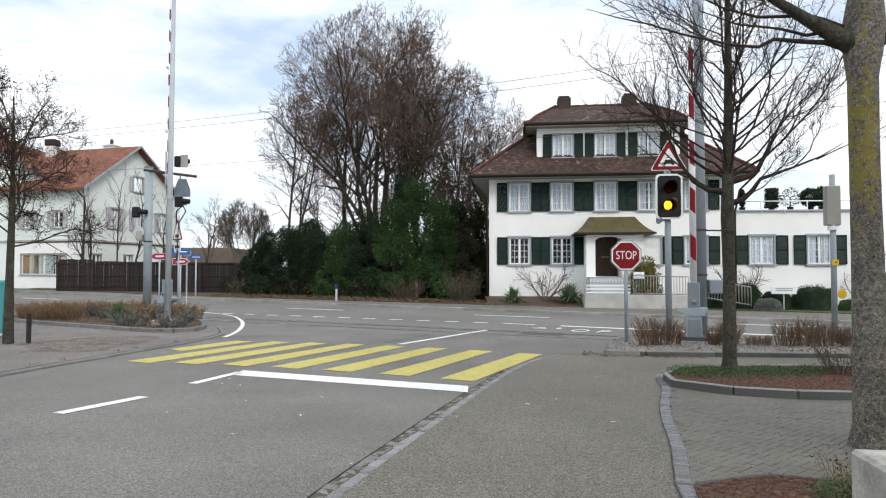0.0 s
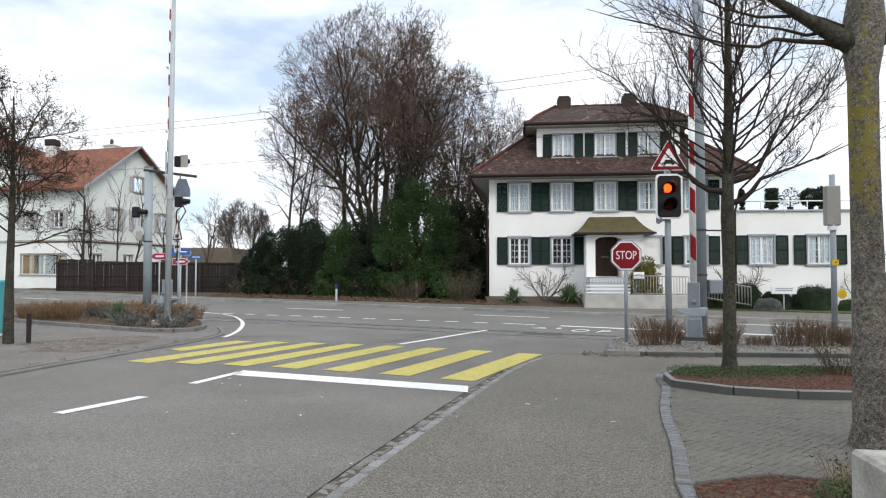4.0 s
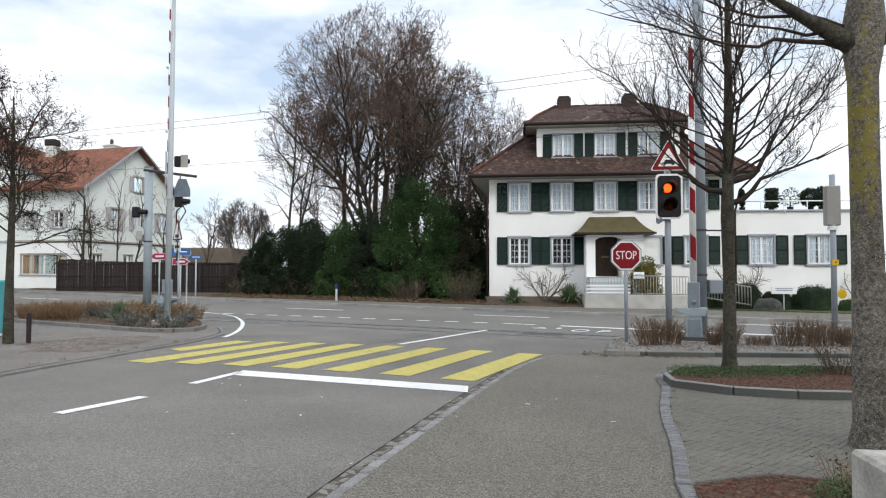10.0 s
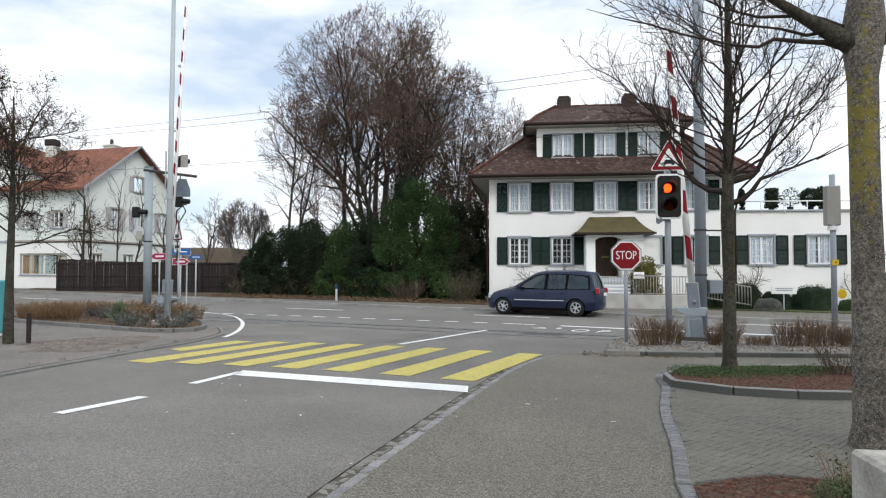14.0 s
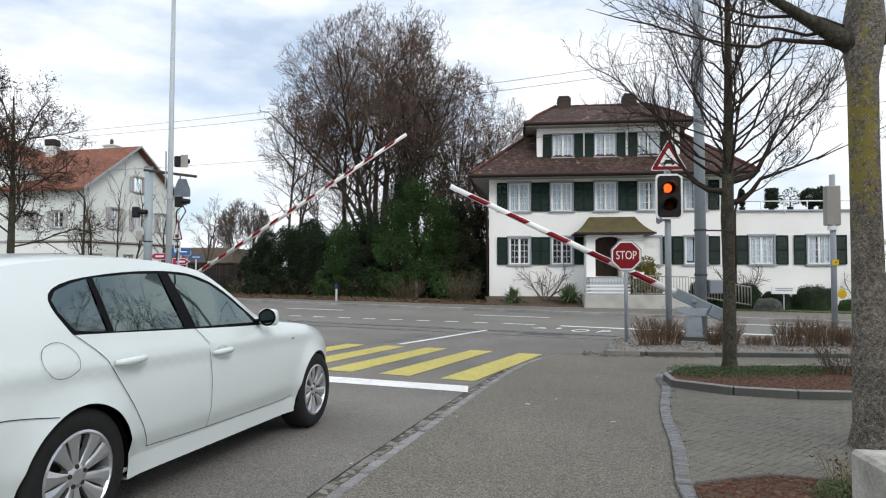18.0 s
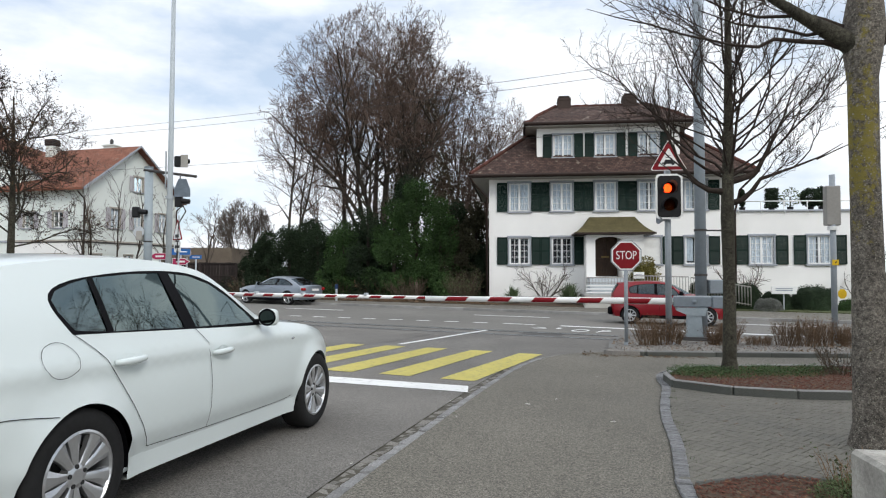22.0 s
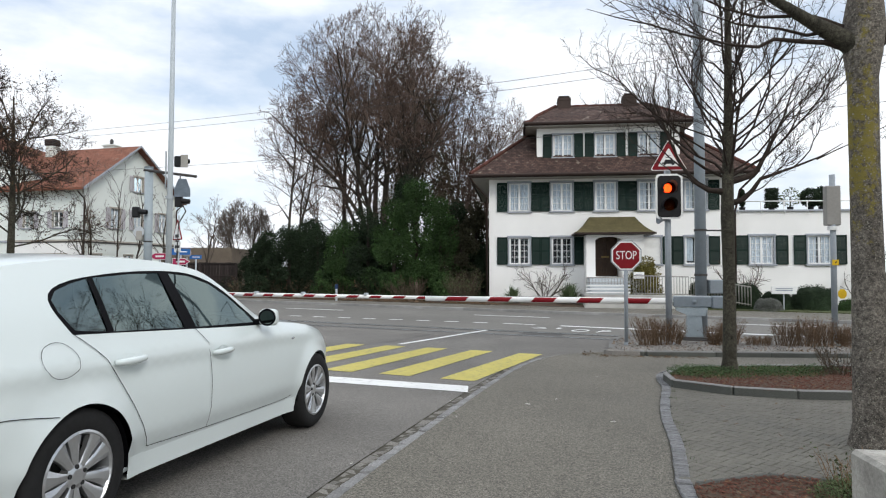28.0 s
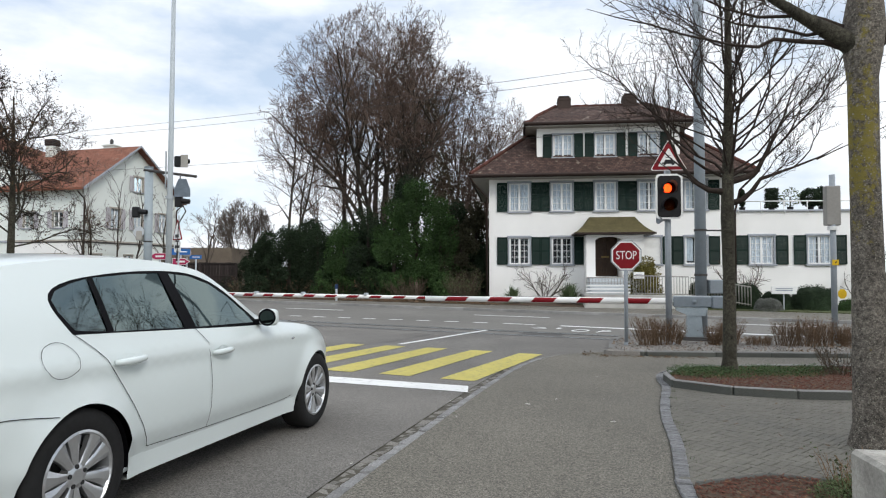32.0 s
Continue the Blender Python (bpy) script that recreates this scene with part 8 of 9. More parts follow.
        for sd in (-1, 1):
            for a, b, lift in ((r + arch + 0.02, wheelbase - r - arch - 0.02, sill),):
                s = Shape()
                n = 14
                for i in range(n):
                    x0, x1 = a + (b - a) * i / n, a + (b - a) * (i + 1) / n
                    s.quad((x0, sd * (width(x0, 0.3) + 0.004), 0.315), (x1, sd * (width(x1, 0.3) + 0.004), 0.315), (x1, sd * (width(x1, 0.3) - 0.005), lift - 0.01), (x0, sd * (width(x0, 0.3) - 0.005), lift - 0.01))
                    s.quad((x0, sd * (width(x0, 0.3) - 0.005), lift - 0.01), (x1, sd * (width(x1, 0.3) - 0.005), lift - 0.01), (x1, sd * 0.6, lift - 0.02), (x0, sd * 0.6, lift - 0.02))
                part("sill", s, body if detail else car_black, self.top)

    def seam(self, path, sd, w=0.0020, mat=None, name="panel_gap"):
        """A dark gap between two panels."""
        line = smooth_line(path, 0.06)
        s = Shape()
        for i in range(len(line)):
            t = (line[min(i + 1, len(line) - 1)] - line[max(i - 1, 0)]).normalized()
            n_ = Vector((-t.y, t.x))
            for k in (-1, 1):
                q = line[i] + n_ * w * k
                s.v.append((q.x, sd * (self.width(q.x, q.y) + 0.0065), q.y))
        for i in range(len(line) - 1):
            s.f.append((2 * i, 2 * i + 1, 2 * i + 3, 2 * i + 2))
        return part(name, s, mat or car_black, self.top)

    def on_side(self, x, z, sd, out=0.0):
        return Vector((x, sd * (self.width(x, z) + out), z))

    def mirror(self, x, z, sd, size=1.0, shell=None):
        b = self.on_side(x, z, sd)
        s = Shape().box(b.x - 0.02, b.x + 0.05, min(b.y, b.y + sd * 0.10), max(b.y, b.y + sd * 0.10), b.z - 0.02, b.z + 0.02, 0.008)
        part("mirror_foot", s, car_black, self.top)
        n, sh = 10, Shape()
        rings = ((0.055, 0.75), (0.045, 0.97), (0.0, 1.0), (-0.05, 0.85), (-0.085, 0.5), (-0.095, 0.1))
        base = len(sh.v)
        for dx, k in rings:
            for i in range(n * 2):
                a = math.pi * i / n
                cy = abs(math.cos(a)) ** 0.55 * (1 if math.cos(a) > 0 else -1)
                cz = abs(math.sin(a)) ** 0.55 * (1 if math.sin(a) > 0 else -1)
                sh.v.append((b.x - dx * size, b.y + sd * (0.15 * size + 0.02) + 0.105 * size * k * cy, b.z + 0.055 * size + 0.094 * size * k * cz))
        m_ = n * 2
        for j in range(len(rings) - 1):
            for i in range(m_):
                sh.f.append((base + j * m_ + i, base + j * m_ + (i + 1) % m_, base + (j + 1) * m_ + (i + 1) % m_, base + (j + 1) * m_ + i))
        mi = part("wing_mirror", sh, shell or self.body, self.top, "wing mirror", smooth=True)
        g = Shape()
        for i in range(m_):
            a, c = math.pi * i / n, math.pi * (i + 1) / n
            f = lambda t: (b.x - 0.0575 * size, b.y + sd * (0.15 * size + 0.02) + 0.085 * size * math.cos(t), b.z + 0.055 * size + 0.074 * size * math.sin(t))
            g.add([f(a), f(c), (b.x - 0.0575 * size, b.y + sd * (0.15 * size + 0.02), b.z + 0.055 * size)], [(0, 1, 2)])
        part("mirror_glass", g, mirror_dark, mi)
        rim = Shape()
        for i in range(m_):
            a, c = math.pi * i / n, math.pi * (i + 1) / n
            f2 = lambda t, k: (b.x - 0.0565 * size, b.y + sd * (0.15 * size + 0.02) + k * 0.105 * size * math.cos(t), b.z + 0.055 * size + k * 0.094 * size * math.sin(t))
            rim.quad(f2(a, 0.72), f2(c, 0.72), f2(c, 1.0), f2(a, 1.0))
        part("mirror_rim", rim, car_black, mi)

    def handle(self, x, z, sd, length=0.2):
        s = Shape()
        pts = []
        for i in range(9):
            t = i / 8
            p = self.on_side(x - length / 2 + length * t, z + 0.008 * t, sd, 0.034 * math.sin(math.pi * t) ** 0.5 + 0.004)
            pts.append(p)
        s.tube(pts, [0.012, 0.017, 0.019, 0.019, 0.019, 0.019, 0.018, 0.015, 0.010], 8)
        h = part("door_handle", s, self.body, self.top, smooth=True)
        cup = Shape()
        for i in range(16):
            a, c = 2 * math.pi * i / 16, 2 * math.pi * (i + 1) / 16
            q = [self.on_side(x + 0.065 * math.cos(t), z + 0.01 + 0.030 * math.sin(t), sd, 0.0012) for t in (a, c)]
            cup.add([q[0], q[1], self.on_side(x, z + 0.01, sd, -0.004)], [(0, 1, 2)])
        part("handle_cup", cup, self.body, h)


def profile_scale(st, sx, sz, sy, dx=0.0):
    return [(a * sx + dx, b * sz, c * sx + dx, d * sz, e * sy) for a, b, c, d, e in st]


HATCH = [(-0.74, 0.24, -0.55, 0.24, 0.77), (-0.82, 0.42, -0.60, 0.42, 0.825), (-0.80, 0.62, -0.60, 0.62, 0.835), (-0.76, 0.80, -0.59, 0.80, 0.83), (-0.70, 1.00, -0.56, 0.985, 0.785),
         (-0.52, 1.30, -0.38, 1.25, 0.625), (-0.42, 1.335, -0.26, 1.30, 0.595), (0.25, 1.388, 0.25, 1.362, 0.575), (0.80, 1.398, 0.80, 1.372, 0.575), (1.34, 1.335, 1.34, 1.300, 0.600),
         (2.08, 1.000, 1.90, 0.965, 0.735), (2.14, 0.985, 1.97, 0.945, 0.760), (2.60, 0.925, 2.58, 0.885, 0.785), (3.10, 0.82, 2.98, 0.800, 0.745), (3.36, 0.68, 3.13, 0.68, 0.72), (3.43, 0.50, 3.12, 0.50, 0.76), (3.38, 0.22, 3.08, 0.22, 0.75)]
LOWER = [(0.18, 0.79), (0.30, 0.820), (0.36, 0.840), (0.42, 0.867), (0.50, 0.873), (0.60, 0.876), (0.70, 0.867), (0.78, 0.856), (0.83, 0.868), (0.88, 0.845), (0.95, 0.802)]
DLO = [(0.0, 0.982), (-0.05, 1.075), (-0.062, 1.150), (-0.01, 1.203), (0.125, 1.245), (0.36, 1.278), (0.62, 1.300), (0.90, 1.308), (1.15, 1.295), (1.37, 1.240), (1.54, 1.150), (1.67, 1.040), (1.745, 0.945), (1.63, 0.932), (0.94, 0.952), (0.39, 0.970)]
PANES = [[(0.03, 1.0), (-0.028, 1.09), (-0.038, 1.150), (0.005, 1.192), (0.13, 1.232), (0.245, 1.256), (0.235, 0.984)],
         [(0.280, 0.981), (0.285, 1.262), (0.60, 1.288), (0.840, 1.296), (0.870, 0.964)],
         [(0.985, 0.961), (0.935, 1.297), (1.15, 1.284), (1.358, 1.230), (1.527, 1.142), (1.652, 1.035), (1.70, 0.953)]]
CUTS = [[(0.0, 0.985), (0.10, 0.907), (0.20, 0.790), (0.29, 0.66), (0.42, 0.47), (0.494, 0.345)], [(0.95, 0.955), (1.03, 0.865), (1.05, 0.70), (1.05, 0.535), (1.06, 0.33)], [(2.03, 0.60), (2.06, 0.56), (2.20, 0.36)],
        [(0.494, 0.345), (1.06, 0.33), (2.0, 0.325), (2.24, 0.34)], [(-0.58, 0.66), (-0.40, 0.66), (-0.17, 0.63)]]


def lamp_block(car, name, x0, x1, y, half, z0, z1, mat, label):
    for sd in (-1, 1):
        yy = sd * y
        part(name, Shape().box(x0, x1, yy - half, yy + half, z0, z1, min(0.03, (z1 - z0) * 0.3)), mat, car.top, label)


def car_pose(x, y, heading, reach):
    """The pose of a car whose rear axle stands over x, y."""
    cx, cy = x + math.cos(heading) * reach / 2, y + math.sin(heading) * reach / 2
    return on_street(cx, cy, 0.004, heading) @ Matrix.Translation((-reach / 2, 0, 0))


white_car = Car("white_hatchback", Matrix.Identity(4), "white five-door hatchback with silver alloy wheels", paint("white_car_paint", (0.635, 0.692, 0.680), coat=0.8),
                HATCH, 2.66, 0.320, 0.212, DLO, PANES, LOWER, 0.935, CUTS[:2] + CUTS[3:], twin=True, spokes=5, detail=True, arch=0.018, track=0.760, tyre_w=0.215)
for sd in (-1, 1):
    white_car.mirror(1.70, 0.955, sd, 0.66)
    white_car.handle(0.31, 0.830, sd, 0.23)
    white_car.handle(1.18, 0.795, sd, 0.22)
    blk_ = Shape()
    for i in range(14):
        a, c = 2 * math.pi * i / 14, 2 * math.pi * (i + 1) / 14
        blk_.add([white_car.on_side(2.20 + 0.03 * math.cos(a), 0.80 + 0.011 * math.sin(a), sd, 0.004), white_car.on_side(2.20 + 0.03 * math.cos(c), 0.80 + 0.011 * math.sin(c), sd, 0.004), white_car.on_side(2.20, 0.80, sd, 0.010)], [(0, 1, 2)])
    part("side_repeater", blk_, lamp_clear, white_car.top, "small clear indicator lamp")
white_car.seam([(-0.125 + 0.105 * math.cos(2 * math.pi * i / 20), 0.875 + 0.082 * math.sin(2 * math.pi * i / 20)) for i in range(21)], -1, 0.0012, name="fuel_flap_gap")
for wh, sd, base in white_car.wheels:
    for k in range(5):
        a = 2 * math.pi * (k + 0.5) / 5
        part("wheel_bolt", Shape().lathe([(0.0, -0.093), (0.011, -0.093), (0.012, -0.08)], 10, Matrix.Translation((0.047 * math.cos(a), 0, 0.047 * math.sin(a)))), rim_dark, wh)
    part("hub_cap", Shape().lathe([(0.0, -0.0925), (0.030, -0.0915), (0.033, -0.088)], 20), material("blue_white_cap", (0.28, 0.34, 0.42), 0.3) if "blue_white_cap" not in bpy.data.materials else bpy.data.materials["blue_white_cap"], wh)
lamp_block(white_car, "head_lamp", 3.0, 3.20, 0.58, 0.12, 0.62, 0.76, lamp_clear, "clear head lamp")
lamp_block(white_car, "tail_lamp", -0.73, -0.55, 0.70, 0.09, 0.66, 0.86, tail_red, "red tail lamp")
part("number_plate", Shape().box(-0.83, -0.815, -0.26, 0.26, 0.56, 0.67), plate_white, white_car.top)
part("roof_aerial", Shape().tube([(-0.1, 0, 1.38), (-0.28, 0, 1.48)], [0.012, 0.004], 6), car_black, white_car.top)

VAN = [(-0.85, 0.26, -0.70, 0.26, 0.86), (-0.93, 0.45, -0.72, 0.45, 0.90), (-0.92, 0.70, -0.72, 0.70, 0.91), (-0.90, 0.95, -0.72, 0.95, 0.90), (-0.86, 1.06, -0.72, 1.03, 0.87), (-0.66, 1.62, -0.55, 1.54, 0.72),
       (-0.58, 1.70, -0.45, 1.62, 0.69), (0.20, 1.77, 0.20, 1.70, 0.67), (1.20, 1.76, 1.20, 1.69, 0.67), (1.75, 1.66, 1.70, 1.58, 0.69), (2.62, 1.14, 2.45, 1.06, 0.82), (2.68, 1.12, 2.50, 1.04, 0.84), (3.05, 1.02, 3.0, 0.95, 0.85),
       (3.50, 0.86, 3.35, 0.83, 0.80), (3.72, 0.70, 3.46, 0.68, 0.79), (3.80, 0.50, 3.46, 0.50, 0.83), (3.74, 0.24, 3.40, 0.24, 0.82)]
van_dlo = [(-0.55, 1.03), (-0.50, 1.48), (-0.32, 1.56), (0.5, 1.625), (1.2, 1.625), (1.66, 1.535), (2.05, 1.29), (2.36, 1.07), (2.34, 1.02), (1.0, 1.01)]
van_panes = [[(-0.48, 1.06), (-0.43, 1.46), (-0.28, 1.53), (0.30, 1.59), (0.34, 1.05)], [(0.42, 1.05), (0.40, 1.59), (1.10, 1.60), (1.12, 1.04)], [(1.24, 1.04), (1.22, 1.60), (1.62, 1.51), (2.0, 1.27), (2.22, 1.08)]]
van_low = [(0.18, 0.90), (0.30, 0.92), (0.50, 0.945), (0.80, 0.94), (0.95, 0.915), (1.02, 0.885)]
van_cuts = [[(0.36, 1.0), (0.38, 0.7), (0.45, 0.35)], [(1.18, 1.0), (1.2, 0.7), (1.18, 0.35)], [(2.35, 0.98), (2.38, 0.7), (2.34, 0.4)]]
blue_van = Car("blue_van", Matrix.Identity(4), "dark blue people carrier with pale side moulding", paint("dark_blue_car_paint", (0.005, 0.012, 0.040), coat=0.35), VAN, 2.90, 0.335, 0.205, van_dlo, van_panes, van_low, 1.01, van_cuts, twin=False, spokes=6)
for sd in (-1, 1):
    blue_van.seam([(0.45, 0.60), (1.2, 0.60), (2.42, 0.60)], sd, 0.016, steel_pale, "side_moulding")
    blue_van.mirror(2.18, 1.06, sd, 1.1)
    blue_van.handle(0.55, 0.88, sd)
    blue_van.handle(1.34, 0.88, sd)
lamp_block(blue_van, "tail_lamp", -0.88, -0.72, 0.81, 0.06, 0.86, 1.10, tail_red, "red tail lamp")
lamp_block(blue_van, "head_lamp", 3.34, 3.60, 0.62, 0.15, 0.64, 0.82, lamp_clear, "clear head lamp")
part("number_plate", Shape().box(-0.95, -0.93, -0.28, 0.28, 0.80, 0.92), plate_white, blue_van.top)

COUPE = [(-0.85, 0.26, -0.65, 0.26, 0.83), (-0.97, 0.45, -0.70, 0.45, 0.87), (-0.97, 0.65, -0.72, 0.65, 0.88), (-0.96, 0.86, -0.72, 0.82, 0.86), (-0.90, 0.98, -0.62, 0.92, 0.82), (-0.05, 1.30, 0.10, 1.23, 0.63),
         (0.10, 1.335, 0.20, 1.27, 0.61), (0.60, 1.38, 0.60, 1.325, 0.59), (0.95, 1.39, 0.95, 1.335, 0.59), (1.40, 1.35, 1.38, 1.29, 0.61), (2.20, 1.0, 2.05, 0.95, 0.77), (2.25, 0.985, 2.10, 0.93, 0.79), (2.75, 0.92, 2.70, 0.87, 0.81),
         (3.25, 0.80, 3.10, 0.78, 0.78), (3.50, 0.66, 3.25, 0.65, 0.77), (3.58, 0.48, 3.25, 0.48, 0.82), (3.53, 0.22, 3.20, 0.22, 0.80)]
coupe_dlo = [(-0.20, 0.94), (-0.25, 0.97), (0.0, 1.10), (0.36, 1.225), (0.75, 1.275), (1.1, 1.27), (1.38, 1.215), (1.68, 1.07), (1.94, 0.95), (1.0, 0.935)]
coupe_panes = [[(-0.15, 0.96), (0.03, 1.085), (0.37, 1.20), (0.72, 1.25), (0.80, 0.955)], [(0.90, 0.955), (0.84, 1.25), (1.10, 1.245), (1.36, 1.19), (1.62, 1.06), (1.80, 0.965)]]
coupe_low = [(0.18, 0.86), (0.30, 0.88), (0.50, 0.915), (0.70, 0.915), (0.82, 0.90), (0.92, 0.85)]
silver_car = Car("silver_coupe", Matrix.Identity(4), "silver-blue fastback coupe with star-spoke wheels", paint("silver_blue_car_paint", (0.21, 0.24, 0.275), 0.4, 0.6), COUPE, 2.75, 0.335, 0.25, coupe_dlo, coupe_panes, coupe_low, 0.93,
                 [[(0.80, 0.93), (0.84, 0.65), (0.80, 0.35)], [(2.10, 0.88), (2.12, 0.6), (2.08, 0.38)], [(-0.2, 0.9), (0.1, 0.85), (0.38, 0.5)]], twin=False, spokes=5)
for sd in (-1, 1):
    silver_car.mirror(1.86, 0.95, sd, 0.95)
    silver_car.handle(1.0, 0.82, sd)
lamp_block(silver_car, "tail_lamp", -0.93, -0.68, 0.72, 0.10, 0.70, 0.84, tail_red, "red tail lamp")
lamp_block(silver_car, "head_lamp", 3.12, 3.36, 0.60, 0.14, 0.60, 0.74, lamp_clear, "clear head lamp")
part("number_plate", Shape().box(-0.985, -0.97, -0.26, 0.26, 0.68, 0.79), plate_white, silver_car.top)

k_ = 0.865
red_car = Car("red_hatchback", Matrix.Identity(4), "small red hatchback with dark bumpers", paint("red_car_paint", (0.20, 0.004, 0.010), coat=0.35), [(a + (-0.06 if 0.9 < z < 1.34 and a < 0 else 0.0), z, c + (-0.05 if 0.9 < z < 1.34 and c < 0 else 0.0), d, e) for a, z, c, d, e in profile_scale(HATCH, k_, 1.0, 0.90)], 2.30, 0.285, 0.19,
              [(x * k_, z) for x, z in DLO], [[(x * k_, z) for x, z in p] for p in PANES], [(z, y * 0.91) for z, y in LOWER], 0.925, [[(x * k_, z) for x, z in p] for p in CUTS[:3]], twin=False, spokes=8, tyre_w=0.17)
for sd in (-1, 1):
    red_car.mirror(1.56, 0.945, sd, 0.9, car_black)
    red_car.handle(1.05, 0.80, sd, 0.16)
lamp_block(red_car, "head_lamp", 2.62, 2.80, 0.52, 0.13, 0.58, 0.74, lamp_clear, "clear head lamp")
lamp_block(red_car, "tail_lamp", -0.62, -0.48, 0.66, 0.06, 0.62, 0.86, tail_red, "red tail lamp")
part("bumper_cover", Shape().box(2.78, 2.99, -0.62, 0.62, 0.28, 0.52, 0.05), car_black, red_car.top, "dark front bumper")
part("bumper_cover", Shape().box(-0.73, -0.55, -0.66, 0.66, 0.28, 0.54, 0.05), car_black, red_car.top, "dark rear bumper")

# ---- how the cars travel: (seconds, metres along the way) ----
def between(tab, t):
    """Smooth reading of a table."""
    if t <= tab[0][0]:
        return tab[0][1]
    if t >= tab[-1][0]:
        return tab[-1][1]
    for i in range(len(tab) - 1):
        (a, u), (b, v) = tab[i], tab[i + 1]
        if t <= b:
            m0 = (v - tab[max(0, i - 1)][1]) / (b - tab[max(0, i - 1)][0])
            m1 = (tab[min(len(tab) - 1, i + 2)][1] - u) / (tab[min(len(tab) - 1, i + 2)][0] - a)
            h, s_ = b - a, (t - a) / (b - a)
            return (2 * s_ ** 3 - 3 * s_ ** 2 + 1) * u + (s_ ** 3 - 2 * s_ ** 2 + s_) * h * m0 + (-2 * s_ ** 3 + 3 * s_ ** 2) * v + (s_ ** 3 - s_ ** 2) * h * m1


CAR_ROWS = []


def drive(car, tab, place, heading):
    """Keys a car and its wheels along a straight way. place(s): the rear axle's x, y."""
    t0, t1 = tab[0][0], tab[-1][0]
    n = int(round((t1 - t0) * FPS))
    times = [t0 + i / FPS for i in range(n + 1)]
    s0 = tab[0][1]
    rows = [(t, car_pose(*place(between(tab, t)), heading, car.wb)) for t in times]
    if t0 > 0:
        rows.insert(0, (0.0, rows[0][1]))
    if t1 < 32:
        rows.append((32.0, rows[-1][1]))
    CAR_ROWS.append((car.top, rows))
    for wh, sd, base in car.wheels:
        wr = []
        for t in times:
            a = (between(tab, t) - s0) / car.r
            wr.append((t, base @ Matrix.Rotation(a, 4, "Y") @ Matrix.Rotation(math.pi if sd > 0 else 0, 4, "Z")))
        if t0 > 0:
            wr.insert(0, (0.0, wr[0][1]))
        if t1 < 32:
            wr.append((32.0, wr[-1][1]))
        CAR_ROWS.append((wh, wr))


WH = radians(76.86)
drive(white_car, [(12.0, -25.0), (13.0, -18.6), (14.0, -12.3), (14.5, -9.2), (15.0, -6.5), (15.5, -4.3), (16.0, -2.75), (16.5, -1.66), (16.8, -1.19), (17.0, -0.86), (17.3, -0.46), (17.5, -0.22), (17.8, -0.07), (18.0, 0.0), (18.2, 0.0)],
      lambda s: (-2.557 + math.cos(WH) * s, 3.288 + math.sin(WH) * s), WH)


def lane(k, c, side, ahead):
    """A straight lane y = c + k x of the near wheels; gives the heading and the rear axle's place for the near front wheel's x."""
    u = Vector((1, k)).normalized() * (1 if ahead > 0 else -1)
    left = Vector((-u.y, u.x))

    def place(car_wb, half):
        def at(s):
            p = Vector((0, c)) + u * s - u * car_wb + left * side * half
            return p.x, p.y
        return at
    return math.atan2(u.y, u.x), place


def along(k, x, ahead):
    return x * math.sqrt(1 + k * k) * (1 if ahead > 0 else -1)


kv, cv = -0.46, 26.95
hv, pv_ = lane(kv, cv, -1, -1)
drive(blue_van, [(t, along(kv, x, -1)) for t, x in ((9.5, 49.0), (11.5, 28.4), (12.5, 18.0), (13.0, 12.8), (13.6, 6.48), (13.9, 3.4), (14.2, 0.33), (14.5, -2.67), (15.5, -11.9), (16.5, -20.4), (17.5, -28.5), (18.5, -36.0), (19.5, -43.0))], pv_(blue_van.wb, 0.94), hv)
ks, cs_ = -0.53, 27.65
hs, ps_ = lane(ks, cs_, -1, -1)
drive(silver_car, [(t, along(ks, x, -1)) for t, x in ((16.5, 52.5), (19.0, 23.8), (20.0, 12.3), (20.6, 5.5), (21.0, 0.95), (21.5, -4.6), (22.0, -10.0), (23.0, -20.8), (24.5, -37.0))], ps_(silver_car.wb, 0.9), hs)
kr, cr = -0.4156, 23.48
hr, pr_ = lane(kr, cr, 1, 1)
drive(red_car, [(t, along(kr, x, 1)) for t, x in ((17.5, -45.0), (19.5, -21.8), (20.5, -9.8), (21.0, -3.8), (21.9, 6.95), (22.5, 14.1), (23.5, 26.0), (25.5, 50.0))], pr_(red_car.wb, 0.79), hr)


# ---- granite setts, pavers and loose cover ----
gutter = tagged(new("gutter_setts"), "pale granite setts along the road edge", "", "", "structure")
rs_ = random.Random(77)
sett_meshes = {granite.name: [], granite_brown.name: [], granite_kerb.name: []}
for k in range(15):
    r_ = random.Random(k)
    s = Shape().box(-0.5, 0.5, -0.5, 0.5, -1.0, 0.0, 0.07)
    s.v = [(x + r_.uniform(-0.035, 0.035), y + r_.uniform(-0.035, 0.035), z + (r_.uniform(-0.10, 0.06) if z > -0.2 else 0)) for x, y, z in s.v]
    me = s.mesh("sett")
    me.materials.append((granite, granite_brown, granite_kerb)[k // 5])
    sett_meshes[me.materials[0].name].append(me)


